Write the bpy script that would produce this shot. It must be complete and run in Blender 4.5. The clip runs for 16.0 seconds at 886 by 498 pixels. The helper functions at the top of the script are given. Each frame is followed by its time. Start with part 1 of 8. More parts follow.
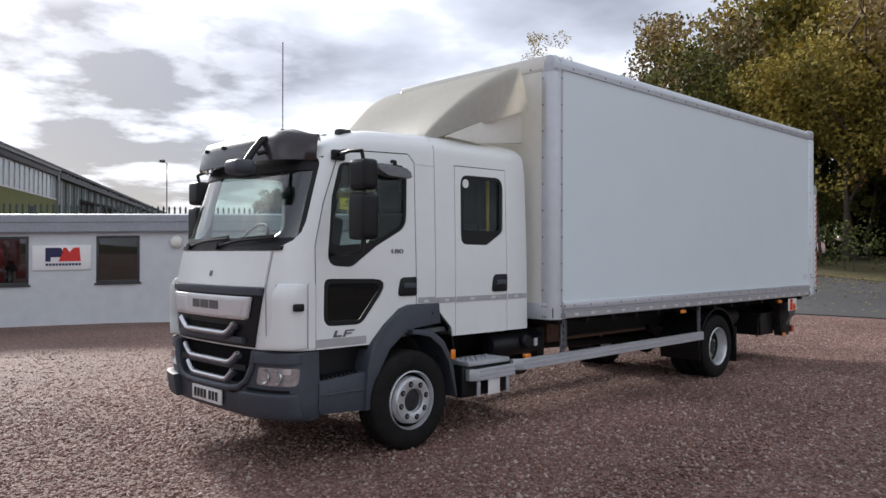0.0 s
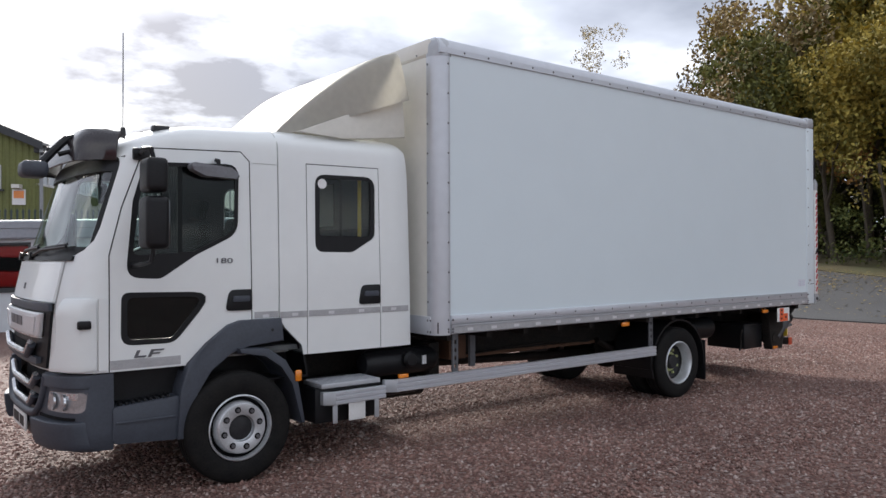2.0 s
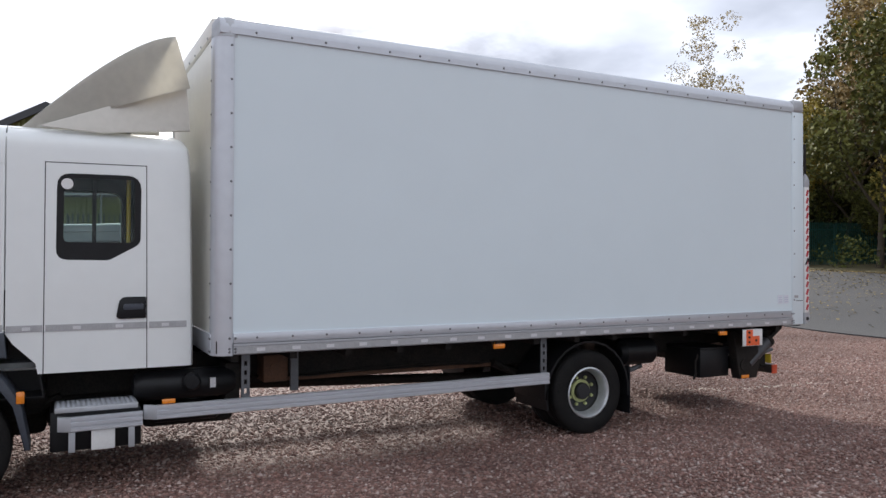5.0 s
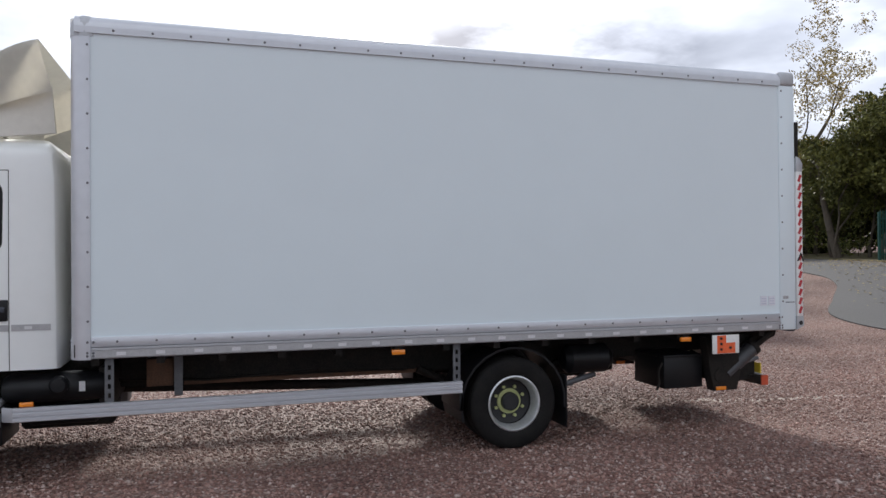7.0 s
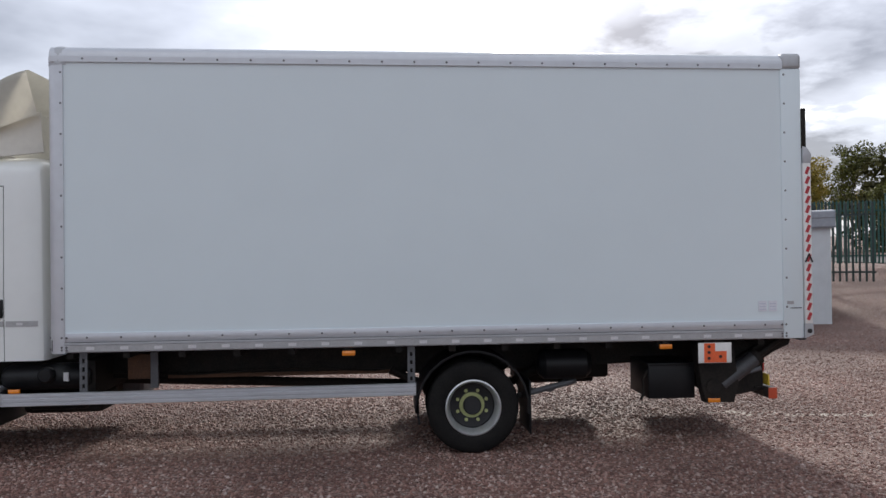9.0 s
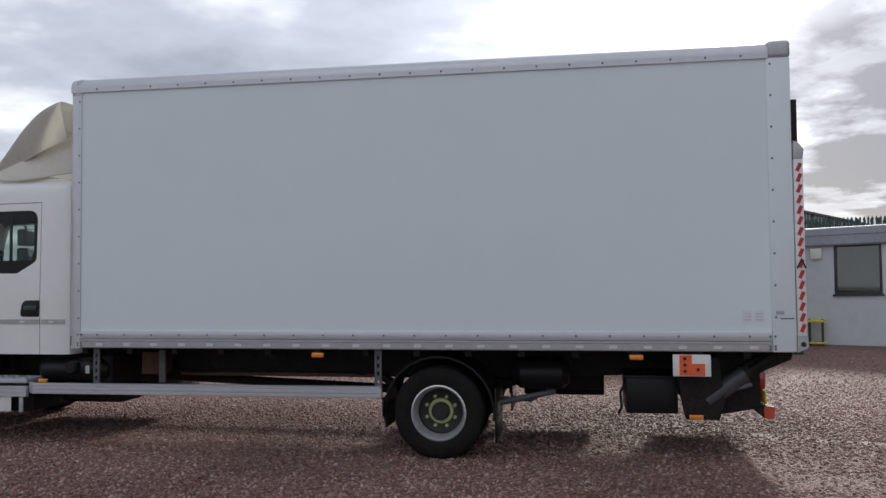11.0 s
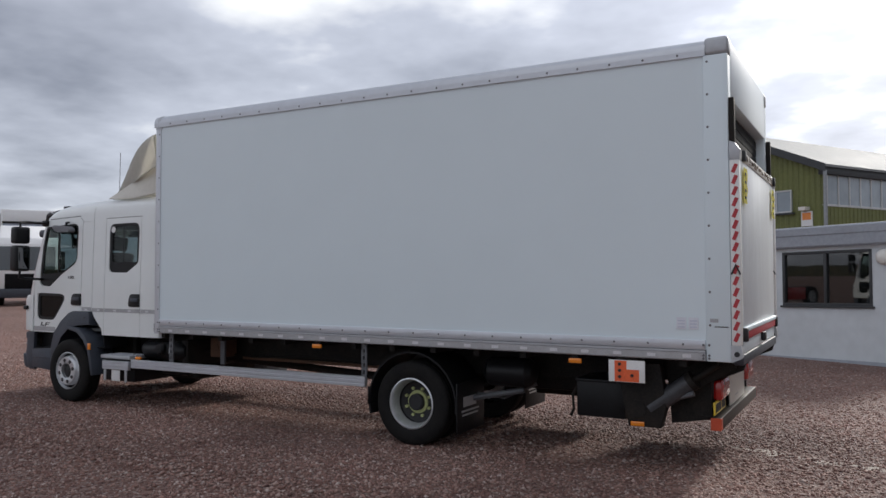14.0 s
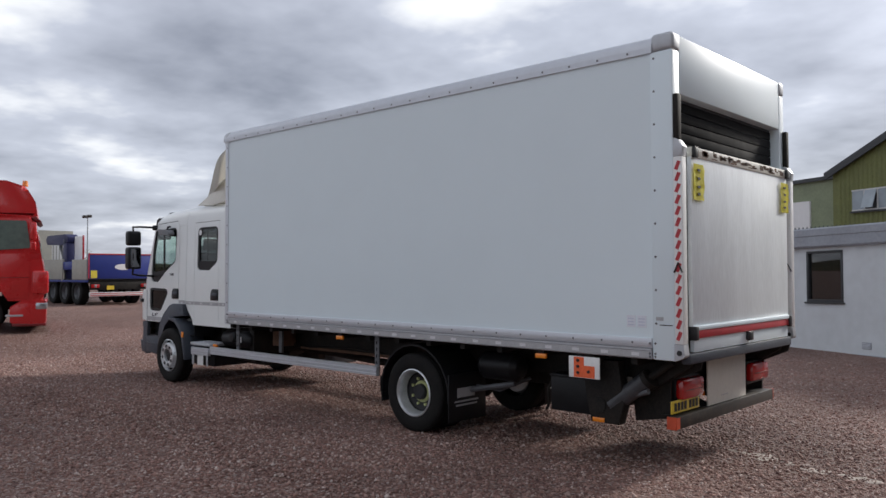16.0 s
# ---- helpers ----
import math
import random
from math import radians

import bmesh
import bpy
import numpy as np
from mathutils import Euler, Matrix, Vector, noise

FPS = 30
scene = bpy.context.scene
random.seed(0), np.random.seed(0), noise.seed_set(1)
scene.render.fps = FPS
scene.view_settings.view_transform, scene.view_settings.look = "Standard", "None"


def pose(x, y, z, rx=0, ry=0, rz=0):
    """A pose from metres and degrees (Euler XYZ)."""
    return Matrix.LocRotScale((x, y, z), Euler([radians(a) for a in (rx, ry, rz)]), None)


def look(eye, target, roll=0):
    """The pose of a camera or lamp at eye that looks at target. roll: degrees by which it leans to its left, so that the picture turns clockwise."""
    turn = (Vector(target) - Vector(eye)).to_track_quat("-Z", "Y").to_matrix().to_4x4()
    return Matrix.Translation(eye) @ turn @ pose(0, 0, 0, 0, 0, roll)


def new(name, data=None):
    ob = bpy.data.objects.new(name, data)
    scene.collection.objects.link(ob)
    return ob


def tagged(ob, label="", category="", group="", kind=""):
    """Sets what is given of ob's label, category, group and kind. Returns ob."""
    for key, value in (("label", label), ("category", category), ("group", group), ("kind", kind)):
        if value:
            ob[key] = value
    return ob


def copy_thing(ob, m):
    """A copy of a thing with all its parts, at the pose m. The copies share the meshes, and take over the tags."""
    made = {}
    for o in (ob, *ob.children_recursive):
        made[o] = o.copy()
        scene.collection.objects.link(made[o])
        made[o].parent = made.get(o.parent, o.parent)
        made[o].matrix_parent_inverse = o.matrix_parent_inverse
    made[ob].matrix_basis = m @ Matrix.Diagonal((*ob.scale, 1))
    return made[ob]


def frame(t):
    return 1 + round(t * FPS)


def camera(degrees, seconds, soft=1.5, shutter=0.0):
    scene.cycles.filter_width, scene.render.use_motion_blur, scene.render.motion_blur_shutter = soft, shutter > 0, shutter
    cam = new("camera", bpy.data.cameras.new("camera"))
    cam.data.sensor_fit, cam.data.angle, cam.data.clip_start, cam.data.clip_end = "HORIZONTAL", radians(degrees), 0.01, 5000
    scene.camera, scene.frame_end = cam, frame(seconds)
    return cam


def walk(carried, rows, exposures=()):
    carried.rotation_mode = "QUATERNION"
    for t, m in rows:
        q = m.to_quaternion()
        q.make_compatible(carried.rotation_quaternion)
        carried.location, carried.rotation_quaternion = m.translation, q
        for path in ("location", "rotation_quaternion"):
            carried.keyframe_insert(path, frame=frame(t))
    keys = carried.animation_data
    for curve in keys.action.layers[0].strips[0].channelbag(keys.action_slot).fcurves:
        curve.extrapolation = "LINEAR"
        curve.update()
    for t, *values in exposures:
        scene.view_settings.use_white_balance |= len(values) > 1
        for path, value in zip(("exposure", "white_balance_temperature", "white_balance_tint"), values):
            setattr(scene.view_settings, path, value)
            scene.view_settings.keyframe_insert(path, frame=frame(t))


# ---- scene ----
cam = camera(60.1, 16.0)
PATH = [
    (0, (-0.092, -0.114, 1.745), (1.296, 1.326, 1.755), 0.1),
    (0.5, (0.337, -0.281, 1.782), (1.689, 1.193, 1.79), 0.1),
    (1, (0.814, -0.525, 1.808), (2.143, 0.97, 1.813), 0.0),
    (1.5, (1.395, -0.642, 1.798), (2.664, 0.903, 1.804), -0.1),
    (2, (1.944, -0.792, 1.807), (3.169, 0.789, 1.819), -0.2),
    (2.5, (2.48, -0.928, 1.813), (3.641, 0.701, 1.828), -0.3),
    (3, (3.012, -1.016, 1.859), (4.125, 0.645, 1.876), -0.4),
    (3.5, (3.536, -1.233, 1.825), (4.6, 0.459, 1.855), -0.5),
    (4, (4.032, -1.324, 1.774), (5.038, 0.404, 1.816), -0.5),
    (4.2, (4.228, -1.368, 1.816), (5.216, 0.37, 1.855), -0.4),
    (6.3, (6.454, -1.709, 1.865), (7.149, 0.166, 1.873), -0.0),
    (6.5, (6.698, -1.753, 1.858), (7.348, 0.138, 1.869), -0.3),
    (7, (7.234, -1.872, 1.87), (7.816, 0.042, 1.885), -0.4),
    (7.5, (7.715, -2.011, 1.886), (8.175, -0.064, 1.903), -0.4),
    (8, (8.204, -2.094, 1.909), (8.534, -0.121, 1.924), -0.5),
    (8.5, (8.71, -2.233, 1.918), (8.948, -0.247, 1.932), -0.5),
    (8.7, (8.924, -2.264, 1.911), (9.12, -0.273, 1.924), -0.6),
    (10.8, (11.059, -2.232, 1.736), (10.771, -0.254, 1.804), -0.6),
    (11, (11.286, -2.245, 1.733), (10.939, -0.276, 1.807), -0.6),
    (11.5, (11.789, -2.161, 1.736), (11.337, -0.214, 1.806), -0.5),
    (12, (12.334, -2.185, 1.766), (11.788, -0.262, 1.83), -0.4),
    (12.5, (12.828, -2.115, 1.728), (12.163, -0.23, 1.799), -0.3),
    (13, (13.282, -2.044, 1.752), (12.528, -0.193, 1.823), -0.2),
    (13.5, (13.734, -2.008, 1.764), (12.872, -0.205, 1.833), -0.2),
    (14, (14.163, -1.862, 1.776), (13.178, -0.123, 1.845), -0.1),
    (14.5, (14.638, -1.789, 1.762), (13.564, -0.103, 1.829), -0.1),
    (15, (15.071, -1.573, 1.757), (13.892, 0.041, 1.823), -0.0),
    (15.5, (15.55, -1.301, 1.798), (14.266, 0.232, 1.857), -0.1),
    (16, (16.029, -1.053, 1.8), (14.655, 0.399, 1.857), -0.2),
]
walk(cam, [(t, look(eye, target, roll)) for t, eye, target, roll in PATH], [(0, 0.50), (1.5, 0.56), (3.5, 0.68), (7.0, 0.60), (8.7, 0.45), (11.0, 0.20), (13.0, 0.17), (14.5, 0.17), (16.0, 0.22)])

# ---------------------------------------------------------------- light
SUN_AZ, SUN_EL = 12.0, 26.0  # degrees from +y towards +x, and above the horizon
sun_dir = Vector((math.sin(radians(SUN_AZ)) * math.cos(radians(SUN_EL)), math.cos(radians(SUN_AZ)) * math.cos(radians(SUN_EL)), math.sin(radians(SUN_EL))))
sun_data = bpy.data.lights.new("sun", "SUN")
sun_data.energy, sun_data.angle, sun_data.color = 2.6, radians(7.0), (1.0, 0.95, 0.89)
sun = new("sun", sun_data)
sun.matrix_basis = look((0, 0, 40), Vector((0, 0, 40)) - sun_dir)


def make_world():
    """Broken autumn cloud over a Nishita sky, brighter round the veiled sun."""
    w = bpy.data.worlds.new("sky")
    scene.world = w
    w.use_nodes = True
    nt = w.node_tree
    nt.nodes.clear()
    N, L = nt.nodes.new, nt.links.new
    out, bg = N("ShaderNodeOutputWorld"), N("ShaderNodeBackground")
    sky = N("ShaderNodeTexSky")
    sky.sky_type, sky.sun_disc = "NISHITA", False
    sky.sun_elevation, sky.sun_rotation = radians(SUN_EL), radians(SUN_AZ)
    co, sep = N("ShaderNodeTexCoord"), N("ShaderNodeSeparateXYZ")
    L(co.outputs["Generated"], sep.inputs[0])

    def m(op, a, b=None, clamp=False):
        n = N("ShaderNodeMath")
        n.operation, n.use_clamp = op, clamp
        for k, v in enumerate((a, b)):
            if v is None:
                continue
            if isinstance(v, (int, float)):
                n.inputs[k].default_value = v
            else:
                L(v, n.inputs[k])
        return n.outputs[0]

    # cloud deck seen in perspective: direction divided by its height
    zz = m("ADD", m("MAXIMUM", sep.outputs[2], 0.0), 0.16)
    cx, cy = m("DIVIDE", sep.outputs[0], zz), m("DIVIDE", sep.outputs[1], zz)
    comb = N("ShaderNodeCombineXYZ")
    L(cx, comb.inputs[0]), L(cy, comb.inputs[1])

    def noise_tex(scale, detail, rough, offset):
        mp, n = N("ShaderNodeMapping"), N("ShaderNodeTexNoise")
        mp.inputs["Location"].default_value = offset
        L(comb.outputs[0], mp.inputs[0]), L(mp.outputs[0], n.inputs["Vector"])
        n.inputs["Scale"].default_value, n.inputs["Detail"].default_value, n.inputs["Roughness"].default_value = scale, detail, rough
        return n.outputs["Fac"]

    big, fine = noise_tex(1.0, 5.0, 0.5, (3.1, 0.2, 0)), noise_tex(2.4, 5.0, 0.52, (0.3, 5.2, 1))
    mixed = m("ADD", m("MULTIPLY", big, 0.74), m("MULTIPLY", fine, 0.26))
    # glow of the veiled sun
    dot = N("ShaderNodeVectorMath")
    dot.operation = "DOT_PRODUCT"
    L(co.outputs["Generated"], dot.inputs[0])
    dot.inputs[1].default_value = sun_dir
    glow = m("POWER", m("MAXIMUM", dot.outputs["Value"], 0.0), 12.0)
    # a grey cumulus bank low in front of the sun
    bank = N("ShaderNodeVectorMath")
    bank.operation = "DOT_PRODUCT"
    L(co.outputs["Generated"], bank.inputs[0])
    bank.inputs[1].default_value = Vector((0.34, 0.93, 0.12)).normalized()
    low = m("MULTIPLY", m("POWER", m("MAXIMUM", bank.outputs["Value"], 0.0), 36.0), 0.22)
    puff_noise = noise_tex(2.1, 7.0, 0.55, (7.4, 2.2, 3))
    puff = m("MULTIPLY", m("SUBTRACT", puff_noise, 0.50), 9.0)
    puff = m("SUBTRACT", m("MINIMUM", m("MAXIMUM", m("ADD", puff, 0.5), 0.0), 1.0), 0.45)
    mixed = m("ADD", m("SUBTRACT", mixed, m("MULTIPLY", low, 0.8)), m("MULTIPLY", puff, m("MULTIPLY", low, 1.3)))
    ramp = N("ShaderNodeValToRGB")
    L(m("ADD", mixed, m("MULTIPLY", glow, 0.12)), ramp.inputs[0])
    e = ramp.color_ramp.elements
    e[0].position, e[0].color = 0.33, (0.185, 0.20, 0.25, 1)
    e[1].position, e[1].color = 0.63, (0.98, 0.99, 1.0, 1)
    mid = e.new(0.52)
    mid.color = (0.472, 0.50, 0.58, 1)
    veil = m("SUBTRACT", 1.0, m("MULTIPLY", low, 3.6))  # the bank hides the glow
    gain = m("ADD", m("MULTIPLY", m("MULTIPLY", glow, veil), CLOUD_GLOW), CLOUD)
    vm = N("ShaderNodeVectorMath")
    vm.operation = "SCALE"
    L(ramp.outputs[0], vm.inputs[0]), L(gain, vm.inputs["Scale"])
    sk = N("ShaderNodeVectorMath")
    sk.operation = "SCALE"
    L(sky.outputs[0], sk.inputs[0])
    sk.inputs["Scale"].default_value = 0.10
    mix = N("ShaderNodeMix")
    mix.data_type = "RGBA"
    mix.inputs["Factor"].default_value = 0.9
    L(sk.outputs[0], mix.inputs["A"]), L(vm.outputs[0], mix.inputs["B"])
    L(mix.outputs["Result"], bg.inputs[0])
    L(bg.outputs[0], out.inputs[0])


CLOUD, CLOUD_GLOW = 1.13, 1.0
make_world()

# ---------------------------------------------------------------- materials
def material(name, base, rough=0.5, metal=0.0, scale=8.0, vary=0.12, bump=0.0, bump_scale=None, spec=0.5, coat=0.0, second=None, fine=None, per=""):
    """A node material: two scales of noise vary the base colour (towards `second`, if given) and the roughness; bump in metres."""
    m = bpy.data.materials.new(name)
    m.use_nodes = True
    nt = m.node_tree
    N, L = nt.nodes.new, nt.links.new
    b = nt.nodes["Principled BSDF"]
    b.inputs["Metallic"].default_value, b.inputs["Specular IOR Level"].default_value, b.inputs["Coat Weight"].default_value = metal, spec, coat
    co = N("ShaderNodeTexCoord")
    n1, n2 = N("ShaderNodeTexNoise"), N("ShaderNodeTexNoise")
    for n, s, d in ((n1, scale, 5.0), (n2, fine or scale * 9.0, 3.0)):
        L(co.outputs["Object"], n.inputs["Vector"])
        n.inputs["Scale"].default_value, n.inputs["Detail"].default_value = s, d
    add = N("ShaderNodeMath")
    add.operation = "ADD"
    L(n1.outputs["Fac"], add.inputs[0]), L(n2.outputs["Fac"], add.inputs[1])
    mr = N("ShaderNodeMapRange")
    mr.inputs["From Min"].default_value, mr.inputs["From Max"].default_value = 0.72, 1.28
    L(add.outputs[0], mr.inputs["Value"])
    fac = mr.outputs["Result"]
    if per:
        src = N("ShaderNodeObjectInfo") if per == "object" else N("ShaderNodeNewGeometry")
        half = N("ShaderNodeMath")
        half.operation = "MULTIPLY_ADD"
        L(src.outputs["Random" if per == "object" else "Random Per Island"], half.inputs[0])
        half.inputs[1].default_value, half.inputs[2].default_value = 0.9, -0.45
        s = N("ShaderNodeMath")
        s.operation, s.use_clamp = "ADD", True
        L(fac, s.inputs[0]), L(half.outputs[0], s.inputs[1])
        fac = s.outputs[0]
    mix = N("ShaderNodeMix")
    mix.data_type = "RGBA"
    L(fac, mix.inputs["Factor"])
    lo = tuple(c * (1 - vary) for c in base)
    hi = second or tuple(min(1.0, c * (1 + vary)) for c in base)
    mix.inputs["A"].default_value, mix.inputs["B"].default_value = (*lo, 1), (*hi, 1)
    L(mix.outputs["Result"], b.inputs["Base Color"])
    rr = N("ShaderNodeMapRange")
    rr.inputs["To Min"].default_value, rr.inputs["To Max"].default_value = max(0.02, rough * 0.82), min(1.0, rough * 1.18)
    L(n1.outputs["Fac"], rr.inputs["Value"]), L(rr.outputs["Result"], b.inputs["Roughness"])
    if bump:
        bp, n3 = N("ShaderNodeBump"), N("ShaderNodeTexNoise")
        L(co.outputs["Object"], n3.inputs["Vector"])
        n3.inputs["Scale"].default_value, n3.inputs["Detail"].default_value = bump_scale or scale * 6, 4.0
        bp.inputs["Strength"].default_value, bp.inputs["Distance"].default_value = 1.0, bump
        L(n3.outputs["Fac"], bp.inputs["Height"]), L(bp.outputs["Normal"], b.inputs["Normal"])
    return m


def glass_material(name, tint, clear=0.6, rough=0.02, gloss=0.022):
    """Thin vehicle or window glass: part clear, tinted, with a Fresnel gloss."""
    m = bpy.data.materials.new(name)
    m.use_nodes = True
    nt = m.node_tree
    nt.nodes.clear()
    N, L = nt.nodes.new, nt.links.new
    out, tr, gl, df, lw = N("ShaderNodeOutputMaterial"), N("ShaderNodeBsdfTransparent"), N("ShaderNodeBsdfGlossy"), N("ShaderNodeBsdfDiffuse"), N("ShaderNodeLayerWeight")
    lw.inputs["Blend"].default_value = 0.5
    pw, fr = N("ShaderNodeMath"), N("ShaderNodeMath")
    pw.operation, fr.operation = "POWER", "MULTIPLY_ADD"
    L(lw.outputs["Facing"], pw.inputs[0])
    pw.inputs[1].default_value = 4.0
    L(pw.outputs[0], fr.inputs[0])
    fr.inputs[1].default_value, fr.inputs[2].default_value = 0.75, gloss
    tr.inputs["Color"].default_value = (*tint, 1)
    df.inputs["Color"].default_value = (0.01, 0.012, 0.012, 1)
    gl.inputs["Roughness"].default_value = rough
    a, b = N("ShaderNodeMixShader"), N("ShaderNodeMixShader")
    a.inputs[0].default_value = clear
    L(df.outputs[0], a.inputs[1]), L(tr.outputs[0], a.inputs[2])
    L(fr.outputs[0], b.inputs[0]), L(a.outputs[0], b.inputs[1]), L(gl.outputs[0], b.inputs[2])
    L(b.outputs[0], out.inputs[0])
    return m


def lamp_plastic(name, colour, rough=0.15):
    m = material(name, colour, rough, 0, 40, 0.1, spec=0.6, coat=0.5)
    return m


M = {}
M["white_paint"] = material("white_paint", (0.785, 0.81, 0.805), 0.30, 0, 1.0, 0.015, coat=0.35)
M["panel_white"] = material("panel_white", (0.70, 0.785, 0.825), 0.36, 0, 0.5, 0.012, fine=2.0)
M["platform_white"] = material("platform_white", (0.76, 0.80, 0.82), 0.36, 0, 1.4, 0.07, coat=0.1)
def stretch(m, scale):
    """Draws a material's noise out along an axis, for rain streaks and rubbed sheet."""
    nt = m.node_tree
    mp = nt.nodes.new("ShaderNodeMapping")
    mp.inputs["Scale"].default_value = scale
    co = next(n for n in nt.nodes if n.type == "TEX_COORD")
    nt.links.new(co.outputs["Object"], mp.inputs[0])
    for n in [n for n in nt.nodes if n.type == "TEX_NOISE"]:
        nt.links.new(mp.outputs[0], n.inputs["Vector"])


stretch(M["platform_white"], (1.0, 4.0, 0.7))
M["cream"] = material("cream", (0.64, 0.62, 0.56), 0.45, 0, 2.0, 0.05)
M["lamp_dull_red"] = material("lamp_dull_red", (0.52, 0.075, 0.03), 0.4, 0, 9.0, 0.1)
M["cream_white"] = material("cream_white", (0.80, 0.78, 0.72), 0.4, 0, 1.2, 0.03)
M["alu"] = material("alu", (0.57, 0.59, 0.63), 0.38, 0.5, 3.0, 0.04, fine=11)
M["alu_dull"] = material("alu_dull", (0.46, 0.475, 0.50), 0.5, 0.4, 4.0, 0.07, fine=17)
M["tape"] = material("tape", (0.40, 0.40, 0.41), 0.5, 0.1, 12.0, 0.12)
M["tape_light"] = material("tape_light", (0.62, 0.62, 0.63), 0.5, 0, 12.0, 0.1)
M["grey_plastic"] = material("grey_plastic", (0.048, 0.056, 0.073), 0.5, 0, 6.0, 0.14, bump=0.0008, bump_scale=300)
M["mirror_grey"] = material("mirror_grey", (0.17, 0.175, 0.19), 0.5, 0, 6.0, 0.1, bump=0.0005, bump_scale=300)
M["black_plastic"] = material("black_plastic", (0.009, 0.0095, 0.011), 0.42, 0, 8.0, 0.2, spec=0.28, bump=0.0005, bump_scale=300)
M["visor"] = material("visor", (0.030, 0.025, 0.027), 0.25, 0, 6.0, 0.2, coat=0.2)
M["gap"] = material("gap", (0.006, 0.006, 0.007), 0.85, 0, 8.0, 0.2, spec=0.2)
M["chassis"] = material("chassis", (0.009, 0.009, 0.009), 0.7, 0, 7.0, 0.3, second=(0.024, 0.020, 0.017), spec=0.25, bump=0.002, bump_scale=60)
M["steel_dark"] = material("steel_dark", (0.045, 0.045, 0.048), 0.5, 0.4, 9.0, 0.25, second=(0.09, 0.075, 0.06))
M["ram_grey"] = material("ram_grey", (0.06, 0.062, 0.068), 0.45, 0.2, 9.0, 0.2)
M["cyl_grey"] = material("cyl_grey", (0.12, 0.125, 0.135), 0.5, 0.2, 9.0, 0.2)
M["rust"] = material("rust", (0.10, 0.05, 0.028), 0.8, 0, 14.0, 0.3)
M["wheel_dark"] = material("wheel_dark", (0.022, 0.022, 0.024), 0.6, 0.2, 12.0, 0.3)
M["label_pale"] = material("label_pale", (0.70, 0.72, 0.78), 0.5, 0, 20.0, 0.06)
M["label_bar"] = material("label_bar", (0.55, 0.58, 0.68), 0.5, 0, 20.0, 0.06)
M["rubber"] = material("rubber", (0.010, 0.010, 0.011), 0.72, 0, 9.0, 0.25, second=(0.017, 0.016, 0.015), spec=0.15, bump=0.001, bump_scale=120)
M["rim"] = material("rim", (0.62, 0.64, 0.66), 0.38, 0.65, 9.0, 0.14)
M["rim_yellow"] = material("rim_yellow", (0.42, 0.45, 0.20), 0.6, 0.1, 9.0, 0.2)
M["nut"] = material("nut", (0.16, 0.16, 0.17), 0.45, 0.6, 20.0, 0.2)
M["silver_badge"] = material("silver_badge", (0.72, 0.73, 0.75), 0.32, 0.35, 5.0, 0.05)
M["chrome"] = material("chrome", (0.70, 0.71, 0.73), 0.22, 0.8, 8.0, 0.06)
M["orange"] = lamp_plastic("orange", (0.80, 0.24, 0.02))
M["red_lamp"] = lamp_plastic("red_lamp", (0.42, 0.012, 0.012))
M["red_tape"] = material("red_tape", (0.42, 0.03, 0.04), 0.45, 0, 10.0, 0.15)
M["orange_red"] = material("orange_red", (0.78, 0.13, 0.04), 0.5, 0, 10.0, 0.12)
M["plate_white"] = material("plate_white", (0.75, 0.75, 0.74), 0.35, 0, 6.0, 0.05)
M["plate_yellow"] = material("plate_yellow", (0.72, 0.52, 0.05), 0.35, 0, 6.0, 0.06)
M["yellow_flag"] = material("yellow_flag", (0.72, 0.66, 0.08), 0.7, 0, 9.0, 0.15, bump=0.006, bump_scale=18)
M["ink"] = material("ink", (0.015, 0.015, 0.017), 0.5, 0, 20.0, 0.2)
M["badge_grey"] = material("badge_grey", (0.13, 0.13, 0.14), 0.4, 0.3, 20.0, 0.15)
M["seat"] = material("seat", (0.012, 0.013, 0.015), 0.9, 0, 20.0, 0.25)
M["dash"] = material("dash", (0.13, 0.14, 0.14), 0.75, 0, 10.0, 0.2)
M["lining"] = material("lining", (0.045, 0.047, 0.05), 0.85, 0, 10.0, 0.2)
M["pole_yellow"] = material("pole_yellow", (0.60, 0.38, 0.03), 0.4, 0, 10.0, 0.1)
M["lamp_glass"] = material("lamp_glass", (0.42, 0.43, 0.45), 0.12, 0.55, 14.0, 0.25, coat=0.8)
M["glass_side"] = glass_material("glass_side", (0.80, 0.86, 0.84), 0.95)
M["glass_dark"] = glass_material("glass_dark", (0.30, 0.33, 0.33), 0.35)
M["glass_yard"] = material("glass_yard", (0.14, 0.18, 0.16), 0.08, 0, 0.8, 0.2)
M["mirror_tint"] = material("mirror_tint", (0.20, 0.21, 0.22), 0.06, 1.0, 3.0, 0.02)
M["glass_screen"] = glass_material("glass_screen", (0.78, 0.92, 0.87), 0.97, 0.03, 0.14)
M["glass_office"] = glass_material("glass_office", (0.30, 0.33, 0.33), 0.6, 0.02, 0.11)
M["blind"] = material("blind", (0.42, 0.47, 0.43), 0.8, 0, 3.0, 0.08)
# pale colour for the strip that stands in for sunlit stones
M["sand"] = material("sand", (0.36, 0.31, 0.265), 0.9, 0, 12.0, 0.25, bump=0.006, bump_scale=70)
M["office_wall"] = material("office_wall", (0.57, 0.60, 0.63), 0.75, 0, 0.5, 0.06, bump=0.0015, bump_scale=90)
M["office_trim"] = material("office_trim", (0.30, 0.32, 0.36), 0.6, 0.1, 1.5, 0.10)
M["office_roof"] = material("office_roof", (0.42, 0.45, 0.50), 0.6, 0.05, 1.5, 0.10)
